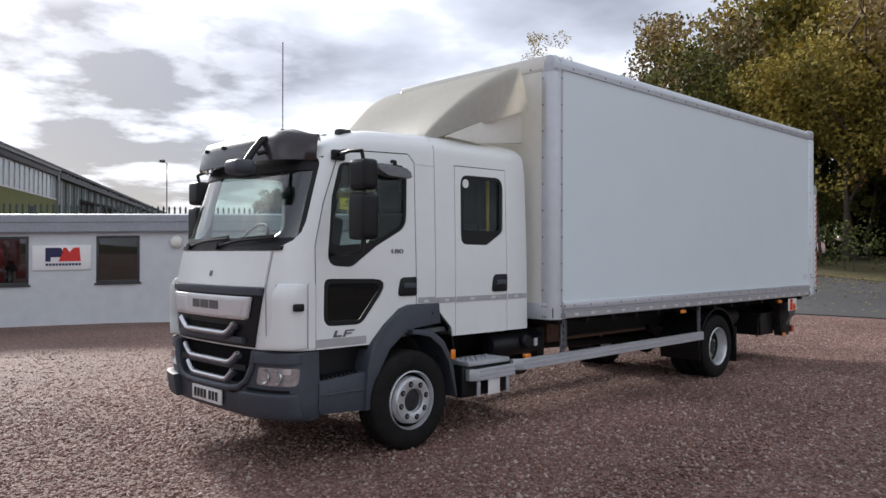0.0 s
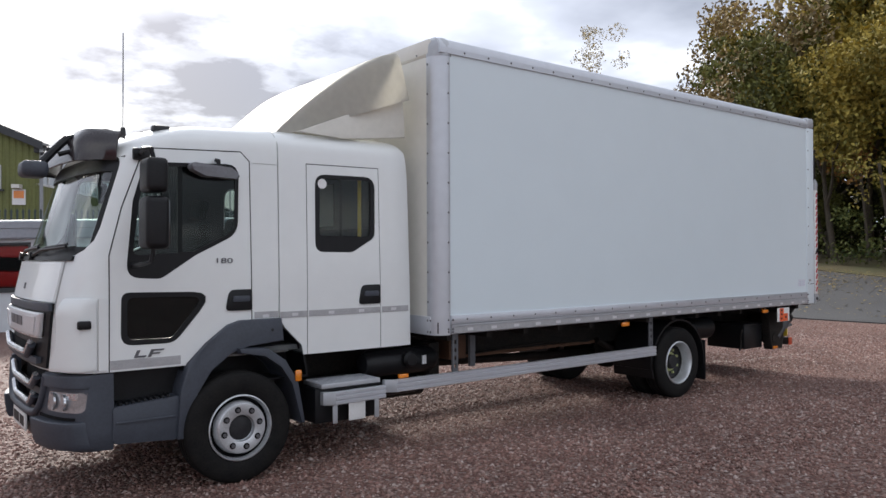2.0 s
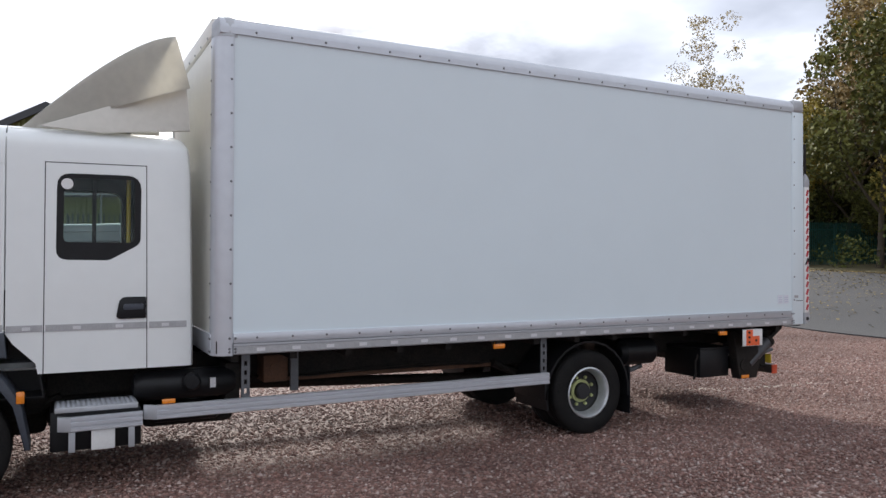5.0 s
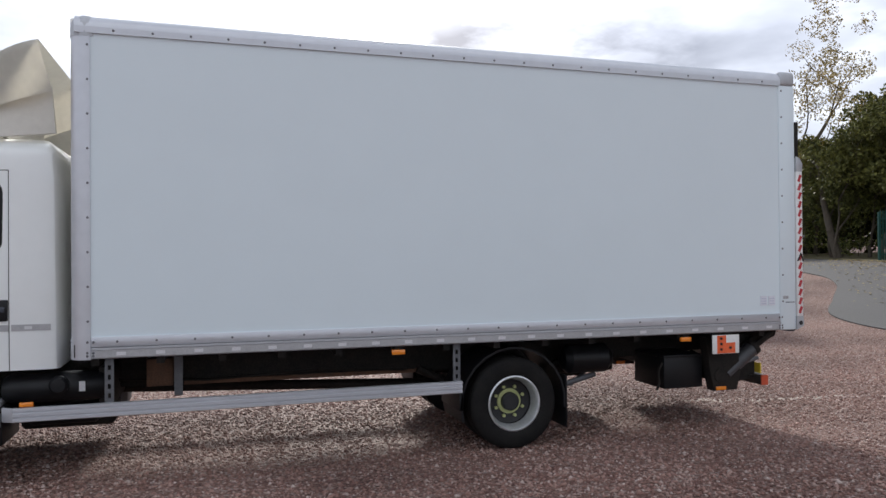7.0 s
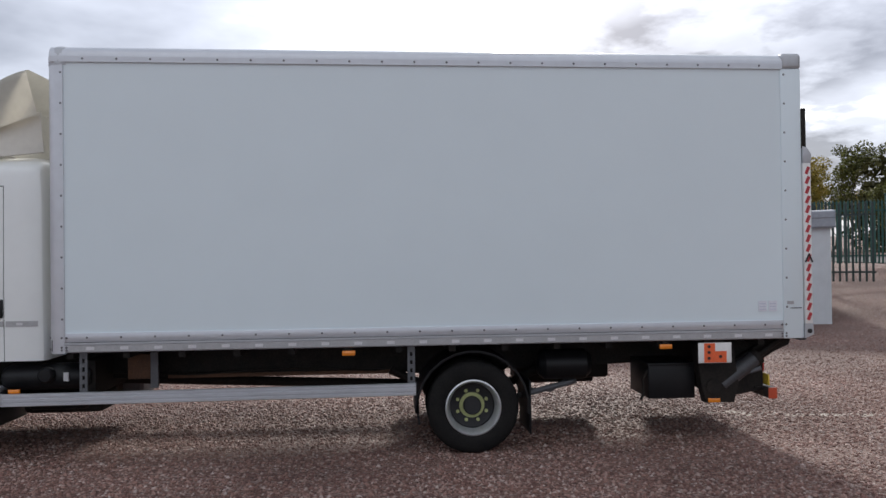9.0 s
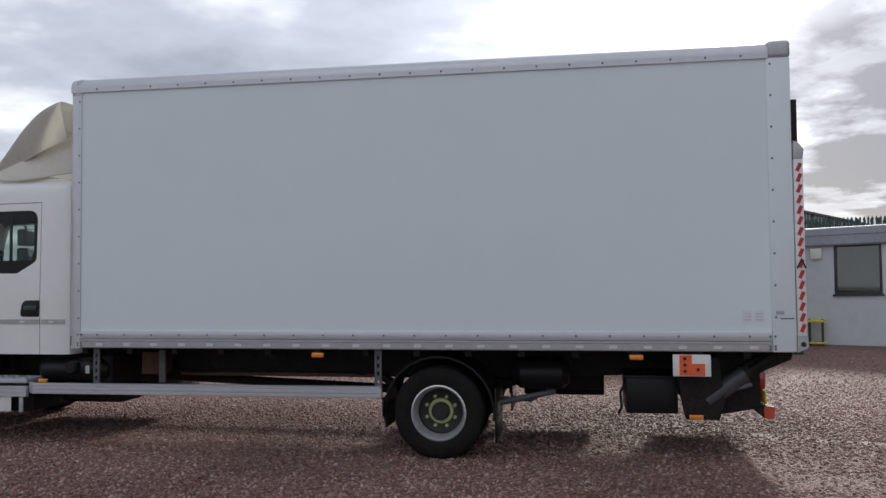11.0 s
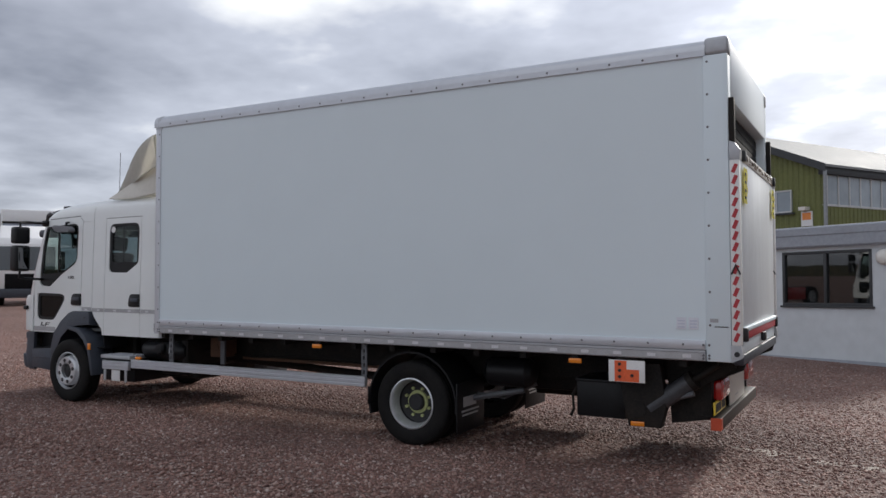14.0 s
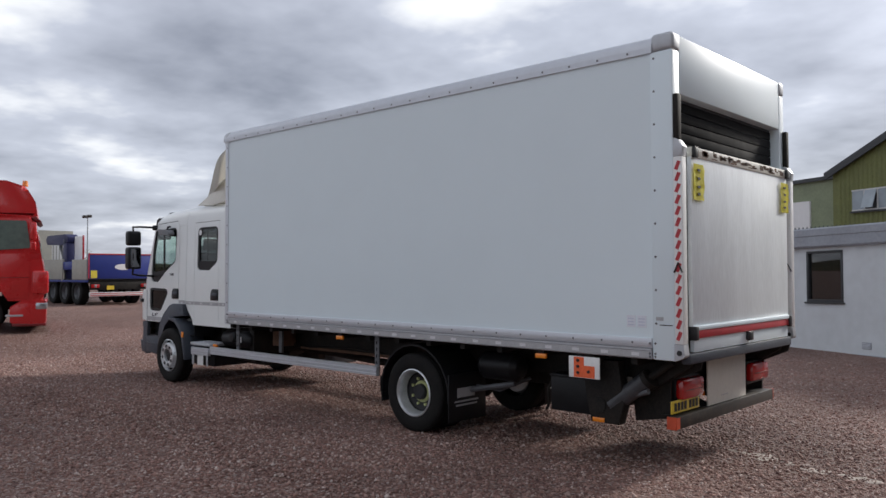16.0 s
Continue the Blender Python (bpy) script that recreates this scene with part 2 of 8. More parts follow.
M["office_frame"] = material("office_frame", (0.035, 0.038, 0.042), 0.5, 0, 6.0, 0.15)
M["pale_post"] = material("pale_post", (0.55, 0.57, 0.62), 0.6, 0, 3.0, 0.08)
M["globe"] = material("globe", (0.72, 0.70, 0.66), 0.45, 0, 6.0, 0.05)
M["green_clad"] = material("green_clad", (0.150, 0.165, 0.055), 0.65, 0, 0.7, 0.14)
M["green_pale"] = material("green_pale", (0.23, 0.27, 0.17), 0.65, 0, 0.7, 0.12)
M["roof_grey"] = material("roof_grey", (0.24, 0.25, 0.25), 0.75, 0, 0.8, 0.15)
M["clad_grey"] = material("clad_grey", (0.12, 0.15, 0.145), 0.6, 0.1, 0.8, 0.15)
M["glaze_old"] = material("glaze_old", (0.30, 0.35, 0.39), 0.2, 0, 0.25, 0.16, fine=1.1)
M["mullion"] = material("mullion", (0.55, 0.56, 0.56), 0.6, 0, 4.0, 0.1)
M["dark_trim"] = material("dark_trim", (0.045, 0.050, 0.055), 0.6, 0, 4.0, 0.2)
M["fence_green"] = material("fence_green", (0.022, 0.085, 0.070), 0.5, 0, 4.0, 0.15)
M["fence_dark"] = material("fence_dark", (0.030, 0.045, 0.045), 0.55, 0.2, 4.0, 0.15)
M["post_grey"] = material("post_grey", (0.33, 0.35, 0.37), 0.55, 0.4, 4.0, 0.12)
M["sign_white"] = material("sign_white", (0.78, 0.78, 0.78), 0.5, 0, 3.0, 0.03)
M["navy"] = material("navy", (0.012, 0.014, 0.075), 0.5, 0, 8.0, 0.1)
M["logo_red"] = material("logo_red", (0.62, 0.03, 0.025), 0.5, 0, 8.0, 0.08)
M["sign_yellow"] = material("sign_yellow", (0.70, 0.58, 0.06), 0.5, 0, 8.0, 0.1)
M["lorry_red"] = material("lorry_red", (0.52, 0.015, 0.018), 0.28, 0, 2.0, 0.06, coat=0.6)
M["lorry_red_dark"] = material("lorry_red_dark", (0.16, 0.008, 0.010), 0.4, 0, 2.0, 0.1)
M["curtain_blue"] = material("curtain_blue", (0.40, 0.45, 0.54), 0.5, 0, 0.8, 0.06)
M["blue_panel"] = material("blue_panel", (0.018, 0.035, 0.22), 0.45, 0, 2.0, 0.1)
M["board_grey"] = material("board_grey", (0.36, 0.35, 0.31), 0.7, 0, 2.0, 0.14)
M["asphalt"] = material("asphalt", (0.062, 0.062, 0.064), 0.85, 0, 0.35, 0.2, bump=0.004, bump_scale=70, fine=40)
M["verge"] = material("verge", (0.19, 0.135, 0.065), 0.95, 0, 0.6, 0.3, second=(0.09, 0.095, 0.035), bump=0.03, bump_scale=9)
M["bark"] = material("bark", (0.085, 0.068, 0.050), 0.9, 0, 2.0, 0.3, bump=0.01, bump_scale=20)
M["leaf_green"] = material("leaf_green", (0.085, 0.095, 0.030), 0.7, 0, 0.25, 0.3, second=(0.20, 0.20, 0.05), per="island", spec=0.3)
M["leaf_rust"] = material("leaf_rust", (0.20, 0.15, 0.07), 0.7, 0, 0.25, 0.3, second=(0.46, 0.34, 0.16), per="island", spec=0.3)
M["leaf_pale"] = material("leaf_pale", (0.34, 0.27, 0.12), 0.7, 0, 0.25, 0.3, second=(0.60, 0.48, 0.24), per="island", spec=0.3)
M["leaf_hedge"] = material("leaf_hedge", (0.050, 0.080, 0.022), 0.7, 0, 0.3, 0.3, second=(0.20, 0.21, 0.055), per="island", spec=0.3)
M["leaf_far"] = material("leaf_far", (0.05, 0.06, 0.045), 0.9, 0, 0.2, 0.3, second=(0.14, 0.11, 0.06), per="island")
M["leaf_yellow"] = material("leaf_yellow", (0.22, 0.20, 0.045), 0.7, 0, 0.3, 0.3, second=(0.48, 0.37, 0.08), per="island", spec=0.3)
M["leaf_russet"] = material("leaf_russet", (0.16, 0.075, 0.025), 0.7, 0, 0.3, 0.3, second=(0.30, 0.15, 0.04), per="island", spec=0.3)
# darker leaf colour stands for the shade deep in the wood
M["leaf_shaded"] = material("leaf_shaded", (0.030, 0.036, 0.014), 0.8, 0, 0.2, 0.3, second=(0.09, 0.085, 0.03), per="island", spec=0.2)
M["leaf_litter"] = material("leaf_litter", (0.20, 0.12, 0.03), 0.8, 0, 2.0, 0.3, second=(0.42, 0.30, 0.08), per="island")


def gravel_material(name, lone):
    """Red-brown crushed stone with grey and buff pieces, paler where it is worn."""
    m = bpy.data.materials.new(name)
    m.use_nodes = True
    nt = m.node_tree
    N, L = nt.nodes.new, nt.links.new
    b = nt.nodes["Principled BSDF"]
    b.inputs["Specular IOR Level"].default_value = 0.22 if lone else 0.10
    co = N("ShaderNodeTexCoord")

    def ramp(src, stops):
        r = N("ShaderNodeValToRGB")
        L(src, r.inputs[0])
        e = r.color_ramp.elements
        while len(e) < len(stops):
            e.new(0.5)
        for k, (p, c) in enumerate(stops):
            e[k].position, e[k].color = p, (*c, 1)
        return r.outputs[0]

    if lone:
        g = N("ShaderNodeNewGeometry")
        cell = g.outputs["Random Per Island"]
    else:
        v = N("ShaderNodeTexVoronoi")
        v.inputs["Scale"].default_value = 42.0
        L(co.outputs["Object"], v.inputs["Vector"])
        sp = N("ShaderNodeSeparateColor")
        L(v.outputs["Color"], sp.inputs[0])
        cell = sp.outputs[0]
    stone = ramp(cell, [(0.0, (0.106, 0.066, 0.058)), (0.35, (0.186, 0.113, 0.096)), (0.62, (0.250, 0.166, 0.141)), (0.86, (0.275, 0.213, 0.188)), (1.0, (0.38, 0.34, 0.315))])
    n = N("ShaderNodeTexNoise")
    n.inputs["Scale"].default_value, n.inputs["Detail"].default_value = 0.33, 5.0
    L(co.outputs["Object"], n.inputs["Vector"])
    k = 1.40 if lone else 0.95
    wide = ramp(n.outputs["Fac"], [(0.32, (0.74 * k, 0.68 * k, 0.67 * k)), (0.68, (1.16 * k, 1.07 * k, 1.04 * k))])
    mu = N("ShaderNodeMix")
    mu.data_type, mu.blend_type = "RGBA", "MULTIPLY"
    mu.inputs["Factor"].default_value = 1.0
    L(stone, mu.inputs["A"]), L(wide, mu.inputs["B"])
    L(mu.outputs["Result"], b.inputs["Base Color"])
    b.inputs["Roughness"].default_value = 0.65
    if not lone:
        bp = N("ShaderNodeBump")
        bp.inputs["Distance"].default_value = 0.019
        L(v.outputs["Distance"], bp.inputs["Height"])
        bp.invert = True
        L(bp.outputs["Normal"], b.inputs["Normal"])
    return m


M["gravel"] = gravel_material("gravel", False)
M["stone"] = gravel_material("stone", True)

# ---------------------------------------------------------------- building tools
def link_mesh(name, bm, mat, smooth=None):
    me = bpy.data.meshes.new(name)
    bmesh.ops.recalc_face_normals(bm, faces=bm.faces)
    bm.to_mesh(me)
    bm.free()
    for x in (mat if isinstance(mat, (list, tuple)) else [mat]):
        me.materials.append(M[x] if isinstance(x, str) else x)
    if smooth is not None:
        shade(me, smooth)
    return new(name, me)


def shade(me, degrees):
    """Smooth shading, with edges sharper than the angle kept sharp."""
    me.shade_smooth()
    me.set_sharp_from_angle(angle=radians(degrees))


def thing(name, at, label, category, group="", kind=""):
    e = new(name)
    e.empty_display_size = 0.2
    e.location = at
    return tagged(e, label, category, group, kind)


def part(name, bm, mat, parent, label="", smooth=35):
    """Links a bmesh, given in world metres, as one mesh under a thing or under a part."""
    ob = link_mesh(name, bm, mat, smooth)
    ob.parent = parent
    ob.matrix_parent_inverse = Matrix.Translation(-parent.location)
    if label:
        tagged(ob, label)
    return ob


def solid(name, bm, mat, label, category, kind="", group="", smooth=35):
    return tagged(link_mesh(name, bm, mat, smooth), label, category, group, kind)


def box(x0, x1, y0, y1, z0, z1, bevel=0.0, bm=None, seg=2):
    one = bmesh.new()
    bmesh.ops.create_cube(one, size=1.0)
    for v in one.verts:
        v.co = Vector(((x0 + x1) / 2 + v.co.x * (x1 - x0), (y0 + y1) / 2 + v.co.y * (y1 - y0), (z0 + z1) / 2 + v.co.z * (z1 - z0)))
    if bevel:
        bmesh.ops.bevel(one, geom=one.edges[:], offset=bevel, segments=seg, affect="EDGES", profile=0.5)
    return join(bm, one)


def join(bm, one):
    if bm is None:
        return one
    me = bpy.data.meshes.new("tmp")
    one.to_mesh(me)
    one.free()
    bm.from_mesh(me)
    bpy.data.meshes.remove(me)
    return bm


def prism(poly, axis, a, b, bevel=0.0, bm=None, seg=2):
    """Extrudes a polygon: for axis "y" its points are (x, z), for "x" (y, z), for "z" (x, y)."""
    one = bmesh.new()
    put = {"y": lambda p, q: (p[0], q, p[1]), "x": lambda p, q: (q, p[0], p[1]), "z": lambda p, q: (p[0], p[1], q)}[axis]
    lo, hi = [one.verts.new(put(p, a)) for p in poly], [one.verts.new(put(p, b)) for p in poly]
    caps = [one.faces.new(lo), one.faces.new(hi[::-1])]
    n = len(poly)
    for k in range(n):
        one.faces.new((lo[k], lo[(k + 1) % n], hi[(k + 1) % n], hi[k]))
    if bevel:
        rim = [e for c in caps for e in c.edges]
        bmesh.ops.bevel(one, geom=rim, offset=bevel, segments=seg, affect="EDGES", profile=0.5)
    bmesh.ops.recalc_face_normals(one, faces=one.faces)
    return join(bm, one)


def tube(p0, p1, r, seg=16, bm=None, r1=None, caps=True):
    p0, p1 = Vector(p0), Vector(p1)
    one = bmesh.new()
    bmesh.ops.create_cone(one, cap_ends=caps, segments=seg, radius1=r, radius2=r if r1 is None else r1, depth=(p1 - p0).length)
    one.transform(Matrix.Translation((p0 + p1) / 2) @ (p1 - p0).to_track_quat("Z", "Y").to_matrix().to_4x4())
    return join(bm, one)


def pipe(points, r, seg=8, bm=None):
    """A bent pipe along points, with mitred joints."""
    one = bmesh.new()
    pts = [Vector(p) for p in points]
    rings = []
    for k, p in enumerate(pts):
        d = (pts[min(k + 1, len(pts) - 1)] - pts[max(k - 1, 0)]).normalized()
        q = d.to_track_quat("Z", "Y").to_matrix()
        rings.append([one.verts.new(p + q @ Vector((r * math.cos(a), r * math.sin(a), 0))) for a in (2 * math.pi * j / seg for j in range(seg))])
    for a, b in zip(rings, rings[1:]):
        # keep neighbouring rings from twisting
        s = min(range(seg), key=lambda s: (a[0].co - b[s].co).length)
        for j in range(seg):
            one.faces.new((a[j], a[(j + 1) % seg], b[(j + 1 + s) % seg], b[(j + s) % seg]))
    one.faces.new(rings[0][::-1]), one.faces.new(rings[-1])
    return join(bm, one)


def lathe(profile, centre, axis="y", seg=40, bm=None):
    """Turns a profile of (radius, along) about an axis through centre; closed if the profile is."""
    one = bmesh.new()
    c = Vector(centre)
    rings = []
    for k in range(seg):
        a = 2 * math.pi * k / seg
        ca, sa = math.cos(a), math.sin(a)
        ring = []
        for r, t in profile:
            o = {"y": (r * ca, t, r * sa), "x": (t, r * ca, r * sa), "z": (r * ca, r * sa, t)}[axis]
            ring.append(one.verts.new(c + Vector(o)))
        rings.append(ring)
    n = len(profile)
    for k in range(seg):
        a, b = rings[k], rings[(k + 1) % seg]
        for j in range(n - 1):
            one.faces.new((a[j], a[j + 1], b[j + 1], b[j]))
    bmesh.ops.remove_doubles(one, verts=one.verts, dist=1e-5)
    bmesh.ops.recalc_face_normals(one, faces=one.faces)
    return join(bm, one)


def loft(rings, close_ring=True, cap=True, bm=None):
    one = bmesh.new()
    vs = [[one.verts.new(p) for p in r] for r in rings]
    for a, b in zip(vs, vs[1:]):
        n = len(a)
        for j in range(n if close_ring else n - 1):
            one.faces.new((a[j], a[(j + 1) % n], b[(j + 1) % n], b[j]))
    if cap:
        one.faces.new(vs[0][::-1]), one.faces.new(vs[-1])
    bmesh.ops.recalc_face_normals(one, faces=one.faces)
    return join(bm, one)


def rounded(poly, radii, steps=4):
    """A polygon with its corners rounded by the given radius (one, or one a corner)."""
    out, n = [], len(poly)
    for k in range(n):
        r = radii[k] if isinstance(radii, (list, tuple)) else radii
        p, a, b = Vector(poly[k]), Vector(poly[k - 1]), Vector(poly[(k + 1) % n])
        if r <= 0:
            out.append(tuple(p))
            continue
        da, db = (a - p).normalized(), (b - p).normalized()
        d = min(r / math.tan(da.angle(db) / 2), 0.45 * (a - p).length, 0.45 * (b - p).length)
        s, e = p + da * d, p + db * d
        for j in range(steps + 1):
            t = j / steps
            out.append(tuple((1 - t) ** 2 * s + 2 * t * (1 - t) * p + t * t * e))
    return out


def cut(bm, cutter, how="DIFFERENCE"):
    """The boolean of two bmeshes, as a new bmesh."""
    obs = []
    for b in (bm, cutter):
        me = bpy.data.meshes.new("tmp")
        if b is cutter:
            bmesh.ops.recalc_face_normals(b, faces=b.faces)
        b.to_mesh(me)
        b.free()
        obs.append(new("tmp", me))
    mod = obs[0].modifiers.new("cut", "BOOLEAN")
    mod.operation, mod.object, mod.solver = how, obs[1], "EXACT"
    dg = bpy.context.evaluated_depsgraph_get()
    dg.update()
    res = bmesh.new()
    res.from_mesh(obs[0].evaluated_get(dg).to_mesh())
    for o in obs:
        me = o.data
        bpy.data.objects.remove(o)
        bpy.data.meshes.remove(me)
    return res


def move(ob_bm, m):
    ob_bm.transform(m)
    return ob_bm


def piece(name, me, parent, m, inverse=None):
    """One of many alike pieces: an object of its own on a shared mesh."""
    ob = new(name, me)
    ob.parent = parent
    ob.matrix_parent_inverse = inverse if inverse is not None else Matrix.Translation(-parent.location)
    ob.matrix_basis = m
    return ob


def mesh_of(name, bm, mat, smooth=35):
    me = bpy.data.meshes.new(name)
    bmesh.ops.recalc_face_normals(bm, faces=bm.faces)
    bm.to_mesh(me)
    bm.free()
    me.materials.append(M[mat])
    shade(me, smooth)
    return me


def smooth01(t):
    t = max(0.0, min(1.0, t))
    return t * t * (3 - 2 * t)


def ground_z(x, y):
    """The yard is nearly flat; beyond it the land climbs towards the wood."""
    p = 0.85 * x + 0.5 * y - 24.0
    rise = 0.088 * max(0.0, p) if p < 14 else 1.232 + 0.02 * (p - 14)
    swell = 0.45 * smooth01((-1.0 - x) / 9.0) * smooth01(y / 4.0)  # the far end of the yard lies higher
    shelf = 0.10 * smooth01((5.0 - y) / 2.6)  # the yard lies a little higher on the near side
    return 0.03 + shelf + swell + rise * smooth01((p + 2) / 6) * smooth01((x - 16) / 8)

# ---------------------------------------------------------------- ground, road, verge
def axis_steps(lo, hi, near_lo, near_hi, step, grow=1.22):
    mid = list(np.arange(near_lo, near_hi + step / 2, step))
    left, right, s = [], [], step
    a, b = near_lo, near_hi
    while a > lo or b < hi:
        s *= grow
        a, b = a - s, b + s
        if a > lo:
            left.append(a)
        if b < hi:
            right.append(b)
    return [lo] + left[::-1] + mid + right + [hi]


def sheet(name, xs, ys, zf, mat, label, category, keep=None):
    verts = [(x, y, zf(x, y)) for y in ys for x in xs]
    w = len(xs)
    faces = [(j * w + i, j * w + i + 1, (j + 1) * w + i + 1, (j + 1) * w + i) for j in range(len(ys) - 1) for i in range(w - 1) if keep is None or keep(xs[i], ys[j])]
    me = bpy.data.meshes.new(name)
    me.from_pydata(verts, [], faces)
    me.materials.append(M[mat])
    me.shade_smooth()
    return tagged(new(name, me), label, category, kind="structure")


def yard_z(x, y):
    soft = 0.035 * noise.noise((x * 0.35, y * 0.35, 2.0)) * smooth01((abs(y - 6) - 5) / 5)
    return ground_z(x, y) + soft


sheet("ground", axis_steps(-900, 900, -14, 46, 0.8), axis_steps(-900, 900, -12, 46, 0.8), yard_z, "gravel", "red-brown crushed stone yard, worn paler in tracks", "ground")


def ribbon(name, left, right, lift, mat, label, category):
    """A strip between two edge lines of equal length, draped over the ground with a turned-down rim."""
    bm = bmesh.new()
    rows = []
    for (ax, ay), (bx, by) in zip(left, right):
        row = []
        for k in range(13):
            t = k / 12
            x, y = ax + (bx - ax) * t, ay + (by - ay) * t
            row.append(bm.verts.new((x, y, ground_z(x, y) + lift)))
        rows.append(row)
    for a, b in zip(rows, rows[1:]):
        for k in range(12):
            bm.faces.new((a[k], a[k + 1], b[k + 1], b[k]))
    edge = [e for e in bm.edges if e.is_boundary]
    ext = bmesh.ops.extrude_edge_only(bm, edges=edge)
    for v in (g for g in ext["geom"] if isinstance(g, bmesh.types.BMVert)):
        v.co.z -= 0.15
    return solid(name, bm, mat, label, category, "structure")


def along(line, n=60):
    """Points at even parameter along a Catmull-Rom curve."""
    pts = [Vector((*p, 0)) for p in line]
    pts = [2 * pts[0] - pts[1]] + pts + [2 * pts[-1] - pts[-2]]
    out = []
    for k in range(n):
        u = k / (n - 1) * (len(pts) - 3)
        i = min(int(u), len(pts) - 4)
        t = u - i
        a, b, c, d = pts[i : i + 4]
        p = 0.5 * ((2 * b) + (c - a) * t + (2 * a - 5 * b + 4 * c - d) * t * t + (3 * b - a - 3 * c + d) * t ** 3)
        out.append((p.x, p.y))
    return out


near_edge = along([(21.0, -60), (21.6, -20), (22.2, 2), (22.0, 10), (22.6, 14), (24.6, 16.2), (27.4, 19.0), (29.0, 22.0), (30.0, 28), (30, 40)])
far_edge = along([(29.5, -60), (30.0, -20), (30.4, 2), (31.4, 9), (32.4, 12), (33.6, 16), (35.0, 20.0), (36.4, 25.0), (38, 30), (40, 40)])
ribbon("road", near_edge, far_edge, 0.03, "asphalt", "grey worn asphalt lane strewn with fallen leaves", "road")
verge_far = [(x + 26, y) for x, y in far_edge]
ribbon("verge", far_edge, verge_far, 0.05, "verge", "leaf-strewn grass verge under the trees", "verge")


# ---------------------------------------------------------------- office building
OFF = Matrix.Translation((14.5, 14.95, 0.0)) @ Matrix(((0.905, 0.425, 0, 0), (-0.425, 0.905, 0, 0), (0.018, 0, 1, 0), (0, 0, 0, 1)))


def off(bm):
    return move(bm, OFF)


def wall_with(name, lo, hi, d0, d1, z1, holes, across, mat, label):
    """A wall with thickness along s (across "y") or along d (across "x"), openings cut through it."""
    bm = box(lo, hi, d0, d1, -0.4, z1) if across == "y" else box(d0, d1, lo, hi, -0.4, z1)
    for a, b, za, zb in holes:
        c = box(a, b, d0 - 0.5, d1 + 0.5, za, zb) if across == "y" else box(d0 - 0.5, d1 + 0.5, a, b, za, zb)
        bm = cut(bm, c)
    return solid(name, off(bm), mat, label, "wall", "structure", smooth=20)


D3 = 3.4
A_WIN = [(-2.31, -0.46), (-4.80, -3.84), (-8.74, -7.78), (-11.85, -10.17)]
WZ0, WZ1 = 1.17, 2.29
wall_with("wall_office_front", -17.0, 0.0, 0.0, 0.16, 2.6, [(a, b, WZ0, WZ1) for a, b in A_WIN], "y", "office_wall", "pale grey rendered office wall with dark windows")
wall_with("wall_office_side", 0.16, D3, -0.16, 0.0, 2.6, [(2.15, 2.95, 1.15, 2.25)], "x", "office_wall", "pale grey rendered return wall of the office")
wall_with("wall_office_set_back", -0.16, 4.6, D3, D3 + 0.16, 2.6, [(1.5, 2.5, 1.2, 2.38)], "y", "office_wall", "pale grey rendered set-back wall of the office")
wall_with("wall_office_back", -17.0, 4.6, D3 + 4.0, D3 + 4.16, 2.6, [], "y", "office_wall", "plain rear wall of the office")
wall_with("wall_office_end_left", 0.16, D3 + 4.0, -17.0, -16.84, 2.6, [], "x", "office_wall", "plain end wall of the office")
wall_with("wall_office_end_right", D3 + 0.16, D3 + 4.0, 4.44, 4.6, 2.6, [], "x", "office_wall", "plain end wall of the office")
solid("office_ceiling", off(box(-16.9, -0.1, 0.1, D3 + 4.05, 2.61, 2.68)), "office_wall", "plain office ceiling", "ceiling", "structure")
solid("office_floor", off(box(-0.2, 4.4, D3 + 0.2, D3 + 3.9, 0.05, 0.1, bm=box(-16.8, -0.2, 0.2, D3 + 3.9, 0.05, 0.1))), "dark_trim", "dark office floor", "floor", "structure")


def fascia(name, pts, z0, z1, label):
    """A folded sheet-metal fascia with a shadow line, a drip and a pale capping, along a line of (s, d)."""
    prof = [(0.0, z0 - 0.01), (0.10, z0 - 0.01), (0.13, z0 + 0.03), (0.13, z0 + 0.24), (0.15, z0 + 0.25), (0.15, z1 - 0.03), (0.12, z1), (-0.5, z1 + 0.05), (-0.5, z0 + 0.2)]
    bm = bmesh.new()
    rings = []
    n = len(pts)
    for k, (s, d) in enumerate(pts):
        p = Vector((s, d))
        dirs = []
        if k > 0:
            dirs.append((p - Vector(pts[k - 1])).normalized())
        if k < n - 1:
            dirs.append((Vector(pts[k + 1]) - p).normalized())
        nrm = sum((Vector((v.y, -v.x)) for v in dirs), Vector((0, 0)))
        nrm /= nrm.length
        scale = 1.0 / max(0.3, nrm.dot(Vector((dirs[0].y, -dirs[0].x))))
        rings.append([(s + nrm.x * o * scale, d + nrm.y * o * scale, z) for o, z in prof])
    return solid(name, off(loft(rings)), "office_trim", label, "fascia", "structure", smooth=20)


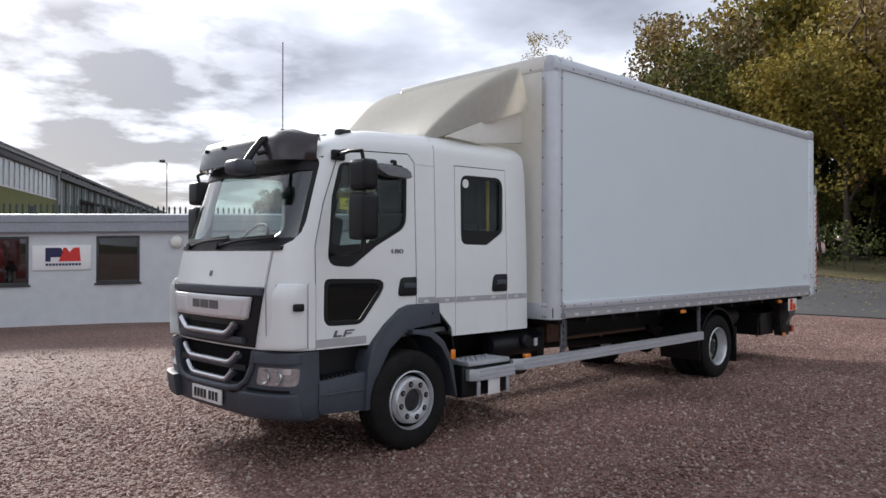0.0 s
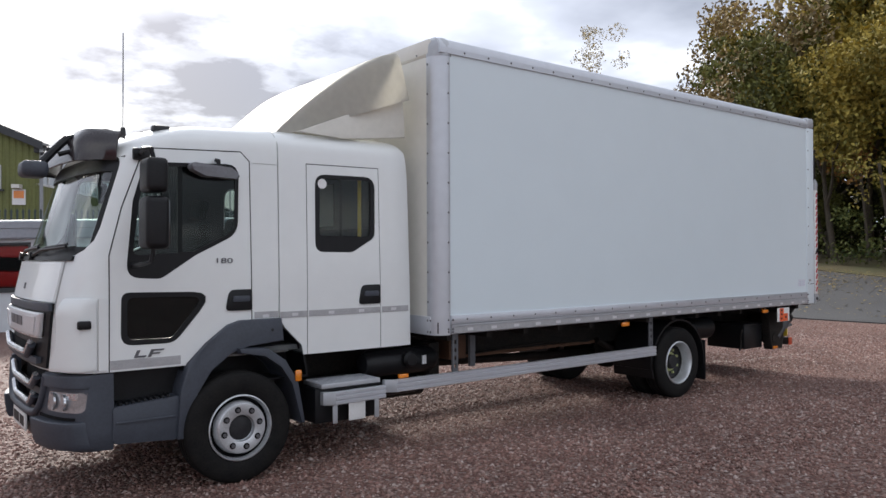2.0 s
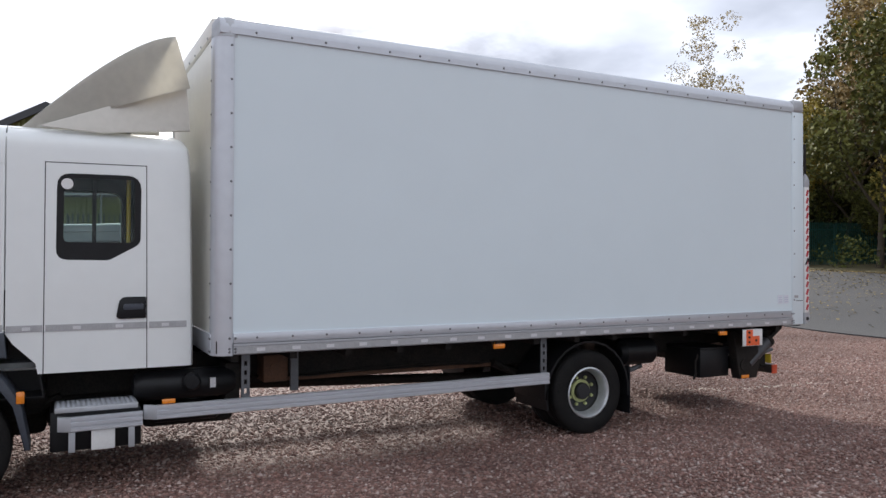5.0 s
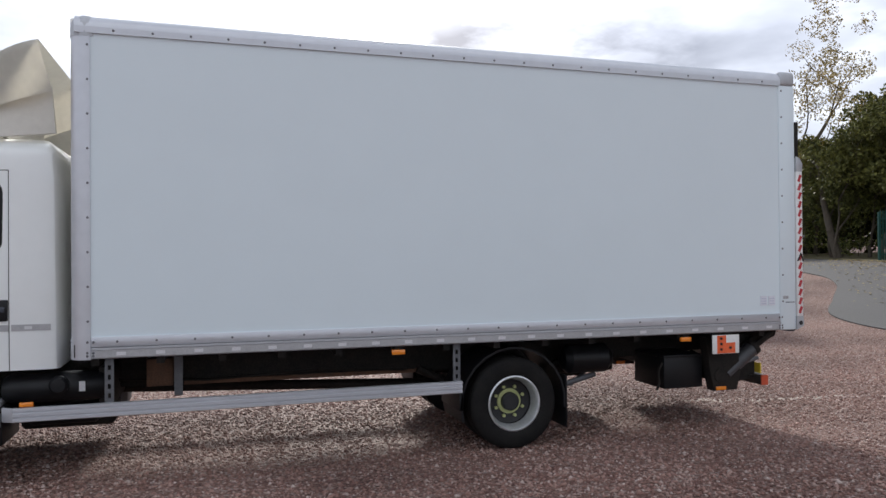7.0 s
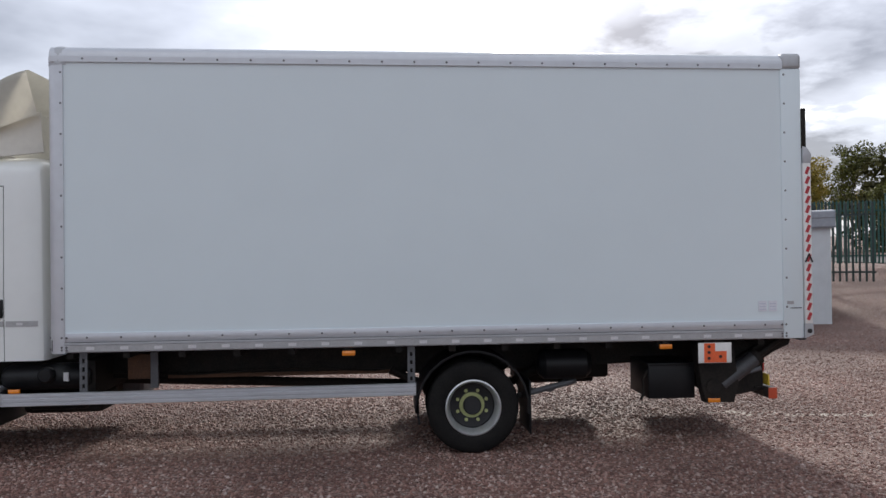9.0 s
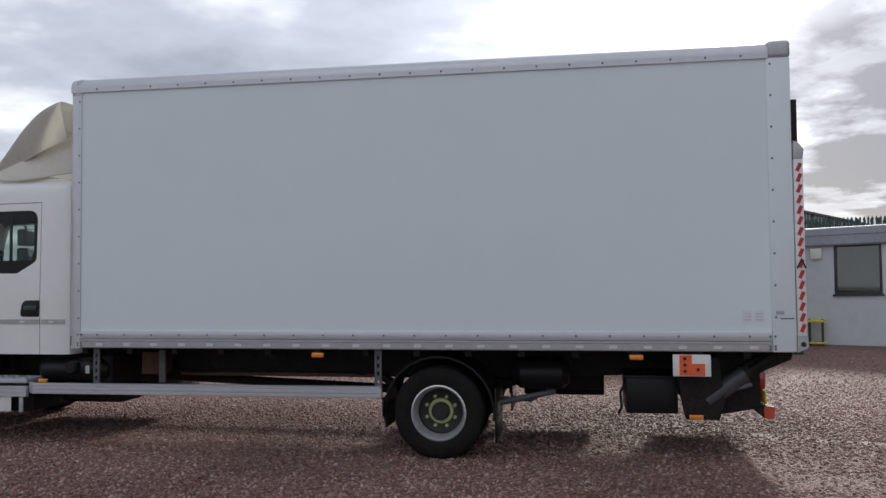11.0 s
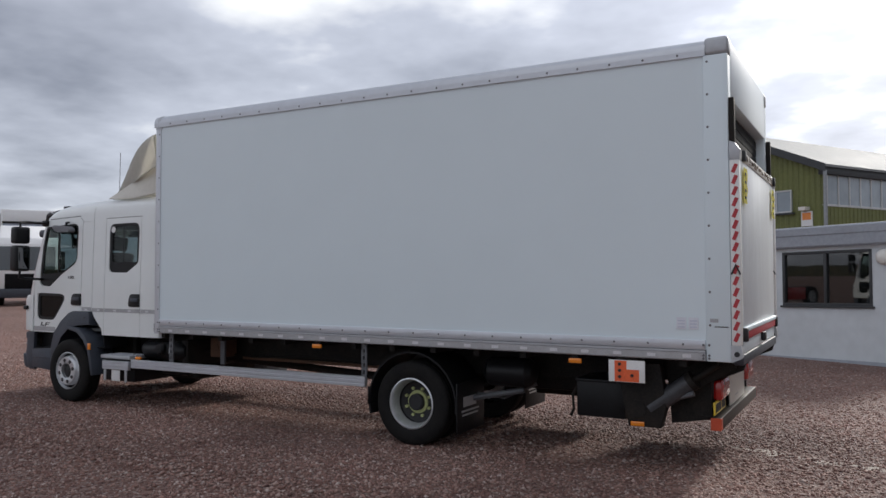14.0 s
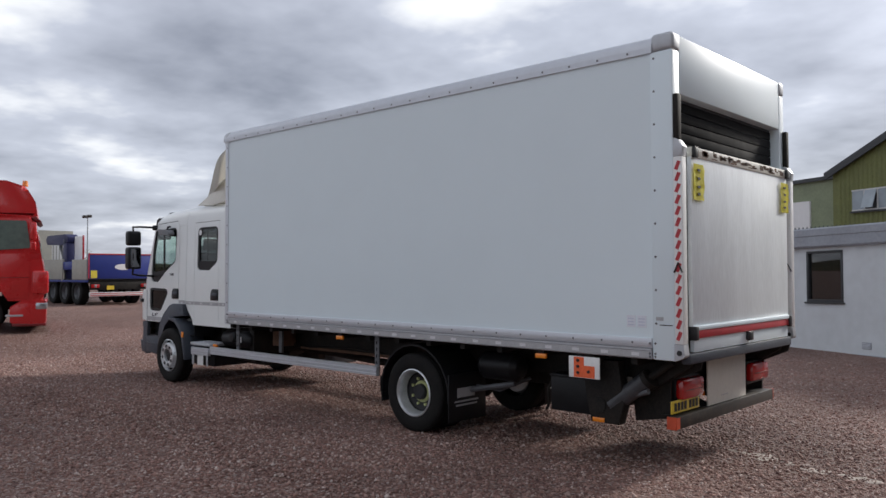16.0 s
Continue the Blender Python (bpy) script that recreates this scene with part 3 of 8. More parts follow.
fascia("trim_fascia", [(-17.1, 0.0), (0.0, 0.0), (0.0, D3), (4.7, D3)], 2.37, 2.79, "blue-grey sheet metal fascia round the flat roof")
bm = box(-17.0, -0.35, 0.35, D3 + 4.1, 2.73, 2.83)
solid("office_roof", off(box(-0.3, 4.6, D3 + 0.3, D3 + 4.1, 2.73, 2.83, bm=bm)), "office_roof", "pale felt flat roof of the office", "roof", "structure")
solid("trim_corner", off(box(-0.03, 0.05, -0.03, 0.06, -0.3, 2.46, 0.02)), "pale_post", "pale corner trim of the office wall", "trim", "structure")
solid("trim_plinth", off(box(-17.0, 0.02, -0.03, 0.0, -0.3, 0.10, 0.01)), "office_trim", "grey plinth strip along the wall's foot", "trim", "structure")


def office_window(name, a, b, z0, z1, d, across, panes, label):
    th = thing(name, OFF @ Vector((a, d, z0) if across == "y" else (d, a, z0)), label, "window", kind="structure")

    def bx(p, q, e0, e1, za, zb, bev=0.004, bm=None):
        return box(p, q, e0, e1, za, zb, bev, bm) if across == "y" else box(e0, e1, p, q, za, zb, bev, bm)

    sg = 1 if across == "y" else -1
    e0, e1 = sorted((d - 0.012 * sg, d + 0.09 * sg))
    f = 0.055
    bm = bx(a, b, e0, e1, z0, z0 + f)
    bx(a, b, e0, e1, z1 - f, z1, bm=bm), bx(a, a + f, e0, e1, z0 + f, z1 - f, bm=bm), bx(b - f, b, e0, e1, z0 + f, z1 - f, bm=bm)
    for k in range(1, panes):
        x = a + (b - a) * k / panes
        bx(x - 0.03, x + 0.03, e0, e1, z0 + f, z1 - f, bm=bm)
    part("window_frame", off(bm), "office_frame", th)
    g0, g1 = sorted((d + 0.045 * sg, d + 0.052 * sg))
    for k in range(panes):
        p, q = a + (b - a) * k / panes + f, a + (b - a) * (k + 1) / panes - f
        o = part("pane", off(bx(p, q, g0, g1, z0 + f, z1 - f, 0)), "glass_office", th, "dark tinted glass")
        o.visible_shadow = False
    s0, s1 = sorted((d - 0.05 * sg, d))
    part("window_sill", off(bx(a - 0.04, b + 0.04, s0, s1, z0 - 0.04, z0, 0.006)), "office_frame", th)


for k, (a, b) in enumerate(A_WIN):
    office_window("window_%d" % (k + 1), a, b, WZ0, WZ1, 0.0, "y", 2 if b - a > 1.5 else 1, "dark-framed tinted office window in the rendered wall")
office_window("window_5", 2.15, 2.95, 1.15, 2.25, 0.0, "x", 1, "narrow dark-framed office window in the return wall")
office_window("window_6", 1.5, 2.5, 1.2, 2.38, D3, "y", 1, "dark-framed window with a pale blind in the set-back wall")
th = thing("window_blind", OFF @ Vector((2.0, D3 + 0.12, 1.2)), "pale green-grey blind hung behind the office window", "blind")
for k in range(19):
    part("blind_slat", off(box(1.53, 2.47, D3 + 0.10, D3 + 0.108, 1.22 + 0.06 * k, 1.278 + 0.06 * k)), "blind", th)


def wall_light(s, d, z, round_one=True):
    if round_one:
        th = thing("wall_light", OFF @ Vector((s, d, z)), "round opal bulkhead light on the office wall", "wall light", "bulkhead lights")
        bm = lathe([(0.0, -0.13), (0.07, -0.125), (0.13, -0.09), (0.155, -0.04), (0.155, -0.02)], (s, d, z), "y", 28)
        part("diffuser", off(bm), "globe", th)
        part("base", off(tube((s, d - 0.022, z), (s, d + 0.01, z), 0.15, 28)), "pale_post", th)
    else:
        th = thing("alarm_box", OFF @ Vector((s, d, z)), "pale square alarm box high on the office wall", "alarm box")
        part("cover", off(box(s - 0.13, s + 0.13, d - 0.09, d - 0.01, z - 0.13, z + 0.13, 0.03)), "globe", th)
        part("back_plate", off(box(s - 0.12, s + 0.12, d - 0.012, d + 0.01, z - 0.12, z + 0.12)), "pale_post", th)


wall_light(-0.22, 0.0, 2.12)
wall_light(-6.95, 0.0, 2.12)
wall_light(1.12, D3, 2.18, False)

th = thing("downpipe", OFF @ Vector((-0.01, 1.75, 0)), "pale square post standing by the office's return wall", "post")
part("shaft", off(box(0.02, 0.12, 1.70, 1.82, -0.3, 2.46, 0.01)), "pale_post", th)
part("bracket", off(box(0.0, 0.03, 1.66, 1.86, 1.9, 1.94)), "pale_post", th)
part("bracket", off(box(0.0, 0.03, 1.66, 1.86, 0.6, 0.64)), "pale_post", th)

# air conditioner on the ground by the set-back wall
th = thing("air_conditioner", OFF @ Vector((0.55, D3 - 0.35, 0.05)), "white outdoor air conditioning unit against the office wall", "air conditioner")
part("body", off(box(0.36, 0.88, D3 - 0.46, D3 - 0.12, 0.10, 0.66, 0.015)), "board_grey", th)
part("grille", off(box(0.40, 0.72, D3 - 0.466, D3 - 0.455, 0.16, 0.60, 0.004)), "dark_trim", th)
for k in range(9):
    part("slat", off(box(0.40, 0.72, D3 - 0.476, D3 - 0.464, 0.175 + 0.047 * k, 0.195 + 0.047 * k, 0.003)), "office_trim", th)
part("lid", off(box(0.35, 0.89, D3 - 0.475, D3 - 0.11, 0.655, 0.68, 0.006)), "sign_white", th)
for x in (0.42, 0.74):
    part("foot", off(box(x, x + 0.07, D3 - 0.45, D3 - 0.14, -0.02, 0.105)), "dark_trim", th)
# low yellow-rimmed trough beside it
th = thing("trolley", OFF @ Vector((1.35, D3 - 0.3, 0.05)), "low yellow-edged trolley standing by the office wall", "trolley")
part("top", off(box(0.92, 1.32, D3 - 0.5, D3 - 0.1, 0.56, 0.61, 0.01)), "sign_yellow", th)
part("base", off(box(0.98, 1.36, D3 - 0.45, D3 - 0.12, 0.05, 0.09, 0.01)), "sign_yellow", th)
for x in (0.96, 1.24):
    part("leg", off(box(x, x + 0.05, D3 - 0.35, D3 - 0.3, 0.0, 0.63)), "dark_trim", th)
# small wall vents low down
for s in (-3.3, -2.75):
    th = thing("wall_vent", OFF @ Vector((s, 0, 0.3)), "small grey vent grille low in the office wall", "vent", "wall vents")
    part("frame", off(box(s - 0.11, s + 0.11, -0.012, 0.0, 0.22, 0.36, 0.004)), "office_trim", th)
    for k in range(4):
        part("slat", off(box(s - 0.095, s + 0.095, -0.02, -0.012, 0.235 + 0.03 * k, 0.25 + 0.03 * k)), "pale_post", th)

# company board: white panel with a navy and a red shape and a bar below
th = thing("sign_board", OFF @ Vector((-9.440, -0.02, 1.6)), "white company board with navy and red shapes on the office wall", "sign")
part("board", off(box(-10.090, -8.850, -0.03, -0.004, 1.50, 2.08, 0.004)), "sign_white", th)
bm = prism(rounded([(-9.820, 1.70), (-9.710, 1.70), (-9.710, 1.80), (-9.490, 1.80), (-9.440, 1.90), (-9.490, 2.02), (-9.820, 2.02)], [0.01, 0.01, 0.005, 0.06, 0.05, 0.06, 0.01]), "y", -0.036, -0.03)
part("navy_shape", off(bm), "navy", th)
part("red_shape", off(prism([(-9.540, 1.70), (-9.070, 1.70), (-9.100, 2.02), (-9.220, 2.02), (-9.310, 1.92), (-9.380, 2.02), (-9.440, 2.02)], "y", -0.036, -0.03)), "logo_red", th)
bm = None
for k in range(11):
    bm = box(-9.810 + 0.069 * k, -9.810 + 0.069 * k + 0.052, -0.034, -0.03, 1.60, 1.655, bm=bm)
part("lettering_bar", off(bm), "navy", th)

# office furniture glimpsed as dark shapes behind the panes
for s in (-1.9, -4.4, -8.2, -10.6):
    th = thing("filing_cabinet", OFF @ Vector((s, 2.6, 0.1)), "dark filing cabinet inside the office", "cabinet", "office cabinets")
    part("carcass", off(box(s - 0.4, s + 0.4, 2.3, 2.9, 0.1, 1.5, 0.01)), "dash", th)
    for k in range(3):
        part("drawer", off(box(s - 0.37, s + 0.37, 2.27, 2.3, 0.15 + 0.45 * k, 0.55 + 0.45 * k, 0.008)), "board_grey", th)


# ---------------------------------------------------------------- palisade fence behind the office
def palisade(name, a, b, z0, z1, step, mat, label, pale_w=0.065, group=""):
    """Posts, two rails and pointed pales from a to b."""
    a, b = Vector((*a, 0)), Vector((*b, 0))
    L, d = (b - a).length, (b - a).normalized()
    th = thing(name, (a.x, a.y, z0), label, "fence", group)
    turn = Matrix.Translation((a.x, a.y, z0)) @ Matrix.Rotation(math.atan2(d.y, d.x), 4, "Z")
    H = z1 - z0
    for zr in (0.35, H - 0.45):
        part("rail", move(box(0, L, -0.02, 0.02, zr, zr + 0.06), turn), mat, th)
    k = 0
    while k * 2.75 <= L:
        part("post", move(box(k * 2.75 - 0.05, k * 2.75 + 0.05, 0.02, 0.12, -0.3, H - 0.1), turn), mat, th)
        k += 1
    w = pale_w / 2
    pm = mesh_of("pale", prism([(-w, 0.08), (w, 0.08), (w, H - 0.16), (w * 1.3, H - 0.10), (w * 0.4, H - 0.03), (0, H), (-w * 0.4, H - 0.03), (-w * 1.3, H - 0.10), (-w, H - 0.16)], "y", -0.035, -0.021), mat)
    n = int(L / step)
    for k in range(n + 1):
        piece("pale", pm, th, turn @ Matrix.Translation((k * step, 0, 0)))
    return th


fa, fb = OFF @ Vector((-20.0, 6.4 + D3, 0)), OFF @ Vector((6.5, 6.4 + D3, 0))
palisade("palisade_fence", (fa.x, fa.y), (fb.x, fb.y), 0.8, 3.44, 0.19, "fence_dark", "dark steel palisade fence with pointed pales behind the office")
SX, SD = -0.65, 10.05
th = thing("warning_sign", OFF @ Vector((SX, SD, 0.2)), "yellow warning board on a short pole above the fence", "sign")
part("board", off(box(SX - 0.28, SX + 0.28, SD - 0.02, SD + 0.01, 3.46, 3.92, 0.01)), "sign_yellow", th)
part("bar", off(box(SX - 0.18, SX + 0.18, SD - 0.028, SD - 0.02, 3.60, 3.64)), "ink", th)
part("bar", off(box(SX - 0.05, SX + 0.05, SD - 0.028, SD - 0.02, 3.72, 3.82)), "ink", th)
part("pole", off(tube((SX, SD + 0.05, 0.2), (SX, SD + 0.05, 3.9), 0.035, 10)), "post_grey", th)

# ---------------------------------------------------------------- warehouses beyond the fence
K1, K2 = Vector((11.3, 52.6, 0)), Vector((21.4, 69.8, 0))
e_side = (K2 - K1).normalized()
e_gab = Vector((-0.893, 0.450, 0))  # the gable stands askew to the side wall
WM = Matrix(((e_side.x, 0.9 * e_gab.x, 0, K1.x), (e_side.y, 0.9 * e_gab.y, 0, K1.y), (0, 0, 0.92, 0.15), (0, 0, 0, 1)))
LW, WW, EAVE, RIDGE = (K2 - K1).length, 16.1, 9.3, 12.65


def wh(bm):
    return move(bm, WM)


ware = thing("warehouse", K1, "olive-green corrugated warehouse with a gable and strip glazing", "warehouse")


def ribs(a, b, z0, z1, at, across, step, depth, out, taper=None):
    """Corrugation as upright trapezoid ribs on a wall face; taper gives the top height along it."""
    bm = bmesh.new()
    n = int((b - a) / step)
    for k in range(n):
        c = a + (k + 0.5) * step
        zt = taper(c) if taper else z1
        if zt - z0 < 0.2:
            continue
        w0, w1 = step * 0.34, step * 0.20
        pts = [(c - w0, 0), (c - w1, depth), (c + w1, depth), (c + w0, 0)]
        lo = []
        hi = []
        for s, d in pts:
            q = (s, at + out * d) if across == "y" else (at + out * d, s)
            lo.append(bm.verts.new((*q, z0))), hi.append(bm.verts.new((*q, zt)))
        for j in range(3):
            bm.faces.new((lo[j], lo[j + 1], hi[j + 1], hi[j]))
        bm.faces.new(hi)
    return bm


gable = [(0, -2.0), (WW, -2.0), (WW, EAVE), (WW / 2, RIDGE), (0, EAVE)]
part("wall", wh(prism(gable, "x", 0.0, 0.25)), "green_clad", ware, "olive-green profiled gable wall")
part("wall", wh(prism(gable, "x", LW - 0.25, LW)), "green_clad", ware)
part("wall", wh(box(0.25, LW - 0.25, 0.0, 0.25, -1.0, 6.6)), "green_clad", ware, "olive-green wall below the glazing")
part("wall", wh(box(0.25, LW - 0.25, WW - 0.25, WW, -1.0, EAVE)), "green_clad", ware)
top = lambda c: EAVE + (RIDGE - EAVE) * (1 - abs(c - WW / 2) / (WW / 2)) - 0.1
part("cladding", wh(ribs(0.1, WW - 0.1, -1.0, 0, 0.0, "x", 0.42, 0.05, -1, top)), "green_clad", ware)
part("cladding", wh(ribs(0.1, LW - 0.1, -1.0, 6.55, 0.0, "y", 0.42, 0.05, -1)), "green_clad", ware)
part("glazing", wh(box(0.25, LW - 0.25, 0.02, 0.2, 6.7, 8.75)), "glaze_old", ware, "weathered strip of patent glazing")
part("glazing_sill", wh(box(0.0, LW, -0.08, 0.2, 6.55, 6.7)), "mullion", ware)
for k in range(17):
    x = 0.3 + (LW - 0.6) * k / 16
    part("glazing_bar", wh(box(x - 0.05, x + 0.05, -0.05, 0.02, 6.7, 8.75)), "mullion", ware)
part("eaves_beam", wh(box(-0.2, LW + 0.2, -0.25, 0.25, 8.75, 9.35, 0.03)), "dark_trim", ware)
for side in (0, 1):
    y0, y1 = (0 - 0.4, WW / 2) if side == 0 else (WW / 2, WW + 0.4)
    za, zb = (EAVE - 0.05, RIDGE + 0.1) if side == 0 else (RIDGE + 0.1, EAVE - 0.05)
    part("roof", wh(prism([(y0, za), (y1, zb), (y1, zb + 0.18), (y0, za + 0.18)], "x", -0.35, LW + 0.35)), "roof_grey", ware, "pale grey sheeted roof slope")
    part("bargeboard", wh(prism([(y0, za - 0.35), (y1, zb - 0.35), (y1, zb + 0.22), (y0, za + 0.22)], "x", -0.45, -0.35)), "dark_trim", ware)
for k in range(10):
    a, b = 2.35 + 1.178 * k, 2.35 + 1.178 * (k + 1)
    w = part("window", wh(box(-0.12, -0.02, a, b, 6.32, 7.82)), "dark_trim" if k == 8 else "glaze_old", ware, "pale top-hung gable window")
    for p, q, za, zb in ((a, b, 6.25, 6.36), (a, b, 7.78, 7.88), (a, a + 0.09, 6.36, 7.78)):
        part("frame", wh(box(-0.17, -0.12, p, q, za, zb)), "mullion", w)
    if k == 8:
        part("open_sash", wh(prism([(-0.14, 7.78), (-0.20, 7.78), (-0.62, 6.42), (-0.56, 6.42)], "y", a + 0.08, b - 0.08)), "glaze_old", w, "propped open sash")
part("window_sill", wh(box(-0.2, 0.0, 2.2, 14.3, 6.12, 6.25)), "dark_trim", ware)
part("flood_lamp", wh(box(-0.5, -0.25, 4.0, 4.72, 8.8, 9.45, 0.05)), "globe", ware, "white flood lamp on a pole")
part("lamp_pole", wh(tube((-0.3, 4.0, -1.0), (-0.3, 4.0, 8.9), 0.06, 8)), "post_grey", ware)
part("downpipe", wh(tube((-0.2, -0.25, -1), (-0.2, -0.25, 9.0), 0.12, 10)), "post_grey", ware)
part("downpipe", wh(tube((LW + 0.1, -0.25, -1), (LW + 0.1, -0.25, 9.0), 0.12, 10)), "post_grey", ware)
part("notice", wh(box(-0.12, -0.06, 0.80, 1.65, 5.2, 6.25)), "sign_white", ware, "white notice with an amber panel")
part("notice_panel", wh(box(-0.14, -0.12, 0.9, 1.55, 5.65, 6.15)), "orange", ware)
part("lamp_bracket", wh(box(-0.6, -0.1, 1.0, 1.5, 6.3, 6.55)), "globe", ware)
# lean-to beyond the gable
part("annexe_wall", wh(box(1.5, 14.0, WW, WW + 16.0, -1.0, 9.2)), "green_pale", ware, "pale green annexe wall")
part("annexe_roof", wh(box(1.2, 14.3, WW - 0.1, WW + 16.3, 9.2, 9.5)), "dark_trim", ware)
part("annexe_door", wh(box(1.35, 1.5, WW + 4.0, WW + 6.5, 4.0, 7.6)), "sign_white", ware)

# long second shed that runs off behind
far = thing("long_shed", (21.5, 70.0, 0), "long weathered grey-green industrial shed running into the distance", "warehouse")
FM = Matrix(((0.507, -0.862, 0, 21.5), (0.862, 0.507, 0, 70.0), (0, 0, 1, 0), (0, 0, 0, 1)))


def fh(bm):
    return move(bm, FM)


part("wall", fh(box(0, 110, 0.1, 30, -2, 8.1)), "green_clad", far, "olive lower wall of the long shed")
part("roof", fh(box(0.1, 110.4, -0.4, 30.6, 8.1, 8.5)), "dark_trim", far)
part("clerestory", fh(box(-3.0, 109.8, 3.8, 29, 8.5, 10.4)), "clad_grey", far, "weathered clerestory glazing")
part("clerestory_roof", fh(box(-3.3, 110.3, 3.4, 29.4, 10.4, 10.7)), "dark_trim", far)
part("cladding", fh(ribs(0.2, 110, 4.6, 8.05, 0.1, "y", 0.6, 0.08, -1)), "clad_grey", far)
for k in range(72):
    x = -2.8 + k * 1.56
    part("glazing_bar", fh(box(x - 0.06, x + 0.06, 3.68, 3.8, 8.5, 10.4)), "mullion" if k % 6 else "dark_trim", far)
    if k > 2:
        part("wall_bar", fh(box(x - 0.05, x + 0.05, -0.05, 0.02, 5.2, 8.0)), "mullion" if k % 2 else "dark_trim", far)
for x in (9.0, 20.0, 34.0):
    part("canopy", fh(prism([(-3.2, 5.9), (0.1, 6.7), (0.1, 6.9), (-3.2, 6.1)], "x", x, x + 8.0)), "dark_trim", far)


# ---------------------------------------------------------------- lamp posts
def lamp_post(x, y, h, heads, label):
    th = thing("street_lamp", (x, y, ground_z(x, y)), label, "lamp post", "yard lamp posts")
    z = ground_z(x, y)
    part("pole", tube((x, y, z - 0.3), (x, y, h), 0.07, 10, r1=0.04), "post_grey", th)
    for s in heads:
        part("arm", tube((x, y, h - 0.05), (x + s * 0.5, y - 0.1, h + 0.05), 0.03, 8), "post_grey", th)
        part("lamp_head", box(x + s * 0.42 - 0.20, x + s * 0.42 + 0.20, y - 0.22, y + 0.12, h - 0.02, h + 0.20, 0.05), "steel_dark", th)


lamp_post(26.8, 60.0, 9.0, (-1,), "tall grey lamp post with one floodlight head")
lamp_post(-47.3, 24.1, 6.2, (-1, 1), "tall grey lamp post with two floodlight heads")
lamp_post(-62.0, 47.0, 8.2, (1,), "tall grey lamp post with one floodlight head")


# ---------------------------------------------------------------- green gate by the lane
palisade("palisade_gate", (37.6, 26.8), (46.5, 25.2), 1.36, 3.85, 0.135, "fence_green", "green steel palisade gate leaf beside the wood", 0.07, "gate leaves")
palisade("palisade_gate", (28.5, 26.4), (19.5, 29.4), 1.28, 3.86, 0.135, "fence_green", "green steel palisade gate leaf at the lane's end", 0.07, "gate leaves")
th = thing("gate_post", (28.55, 26.4, 1.2), "stout dark green gate post", "post")
part("shaft", box(28.48, 28.64, 26.3, 26.46, 0.9, 4.05, 0.01), "fence_green", th)
part("cap", box(28.46, 28.66, 26.28, 26.48, 4.05, 4.09, 0.01), "fence_green", th)


# ---------------------------------------------------------------- trees and hedge
def leaves_mesh(name, centres, per, size, mat, rng):
    """Small folded leaf clumps scattered round centres (x, y, z, radius), as one mesh."""
    V, F = [], []
    for cx, cy, cz, r in centres:
        n = int(per * r * r)
        d = rng.normal(size=(n, 3))
        d /= np.linalg.norm(d, axis=1)[:, None]
        rad = r * rng.uniform(0.35, 1.08, n) ** 0.6
        p = np.array([cx, cy, cz]) + d * rad[:, None] * np.array([1, 1, 0.8])
        a, b = rng.normal(size=(n, 3)), rng.normal(size=(n, 3))
        a /= np.linalg.norm(a, axis=1)[:, None]
        b -= (a * b).sum(1)[:, None] * a
        b /= np.linalg.norm(b, axis=1)[:, None]
        s = size * rng.uniform(0.55, 1.35, n)[:, None]
        quad = np.stack([p - a * s, p + b * s * 0.55, p + a * s, p - b * s * 0.55], 1)
        V.extend(quad)
    V = np.array(V).reshape(-1, 3)
    me = bpy.data.meshes.new(name)
    n = len(V) // 4
    me.vertices.add(len(V)), me.loops.add(len(V)), me.polygons.add(n)
    me.vertices.foreach_set("co", V.ravel().astype(np.float32))
    me.loops.foreach_set("vertex_index", np.arange(len(V), dtype=np.int32))
    me.polygons.foreach_set("loop_start", np.arange(0, len(V), 4, dtype=np.int32))
    me.update(calc_edges=True)
    me.materials.append(M[mat])
    return me


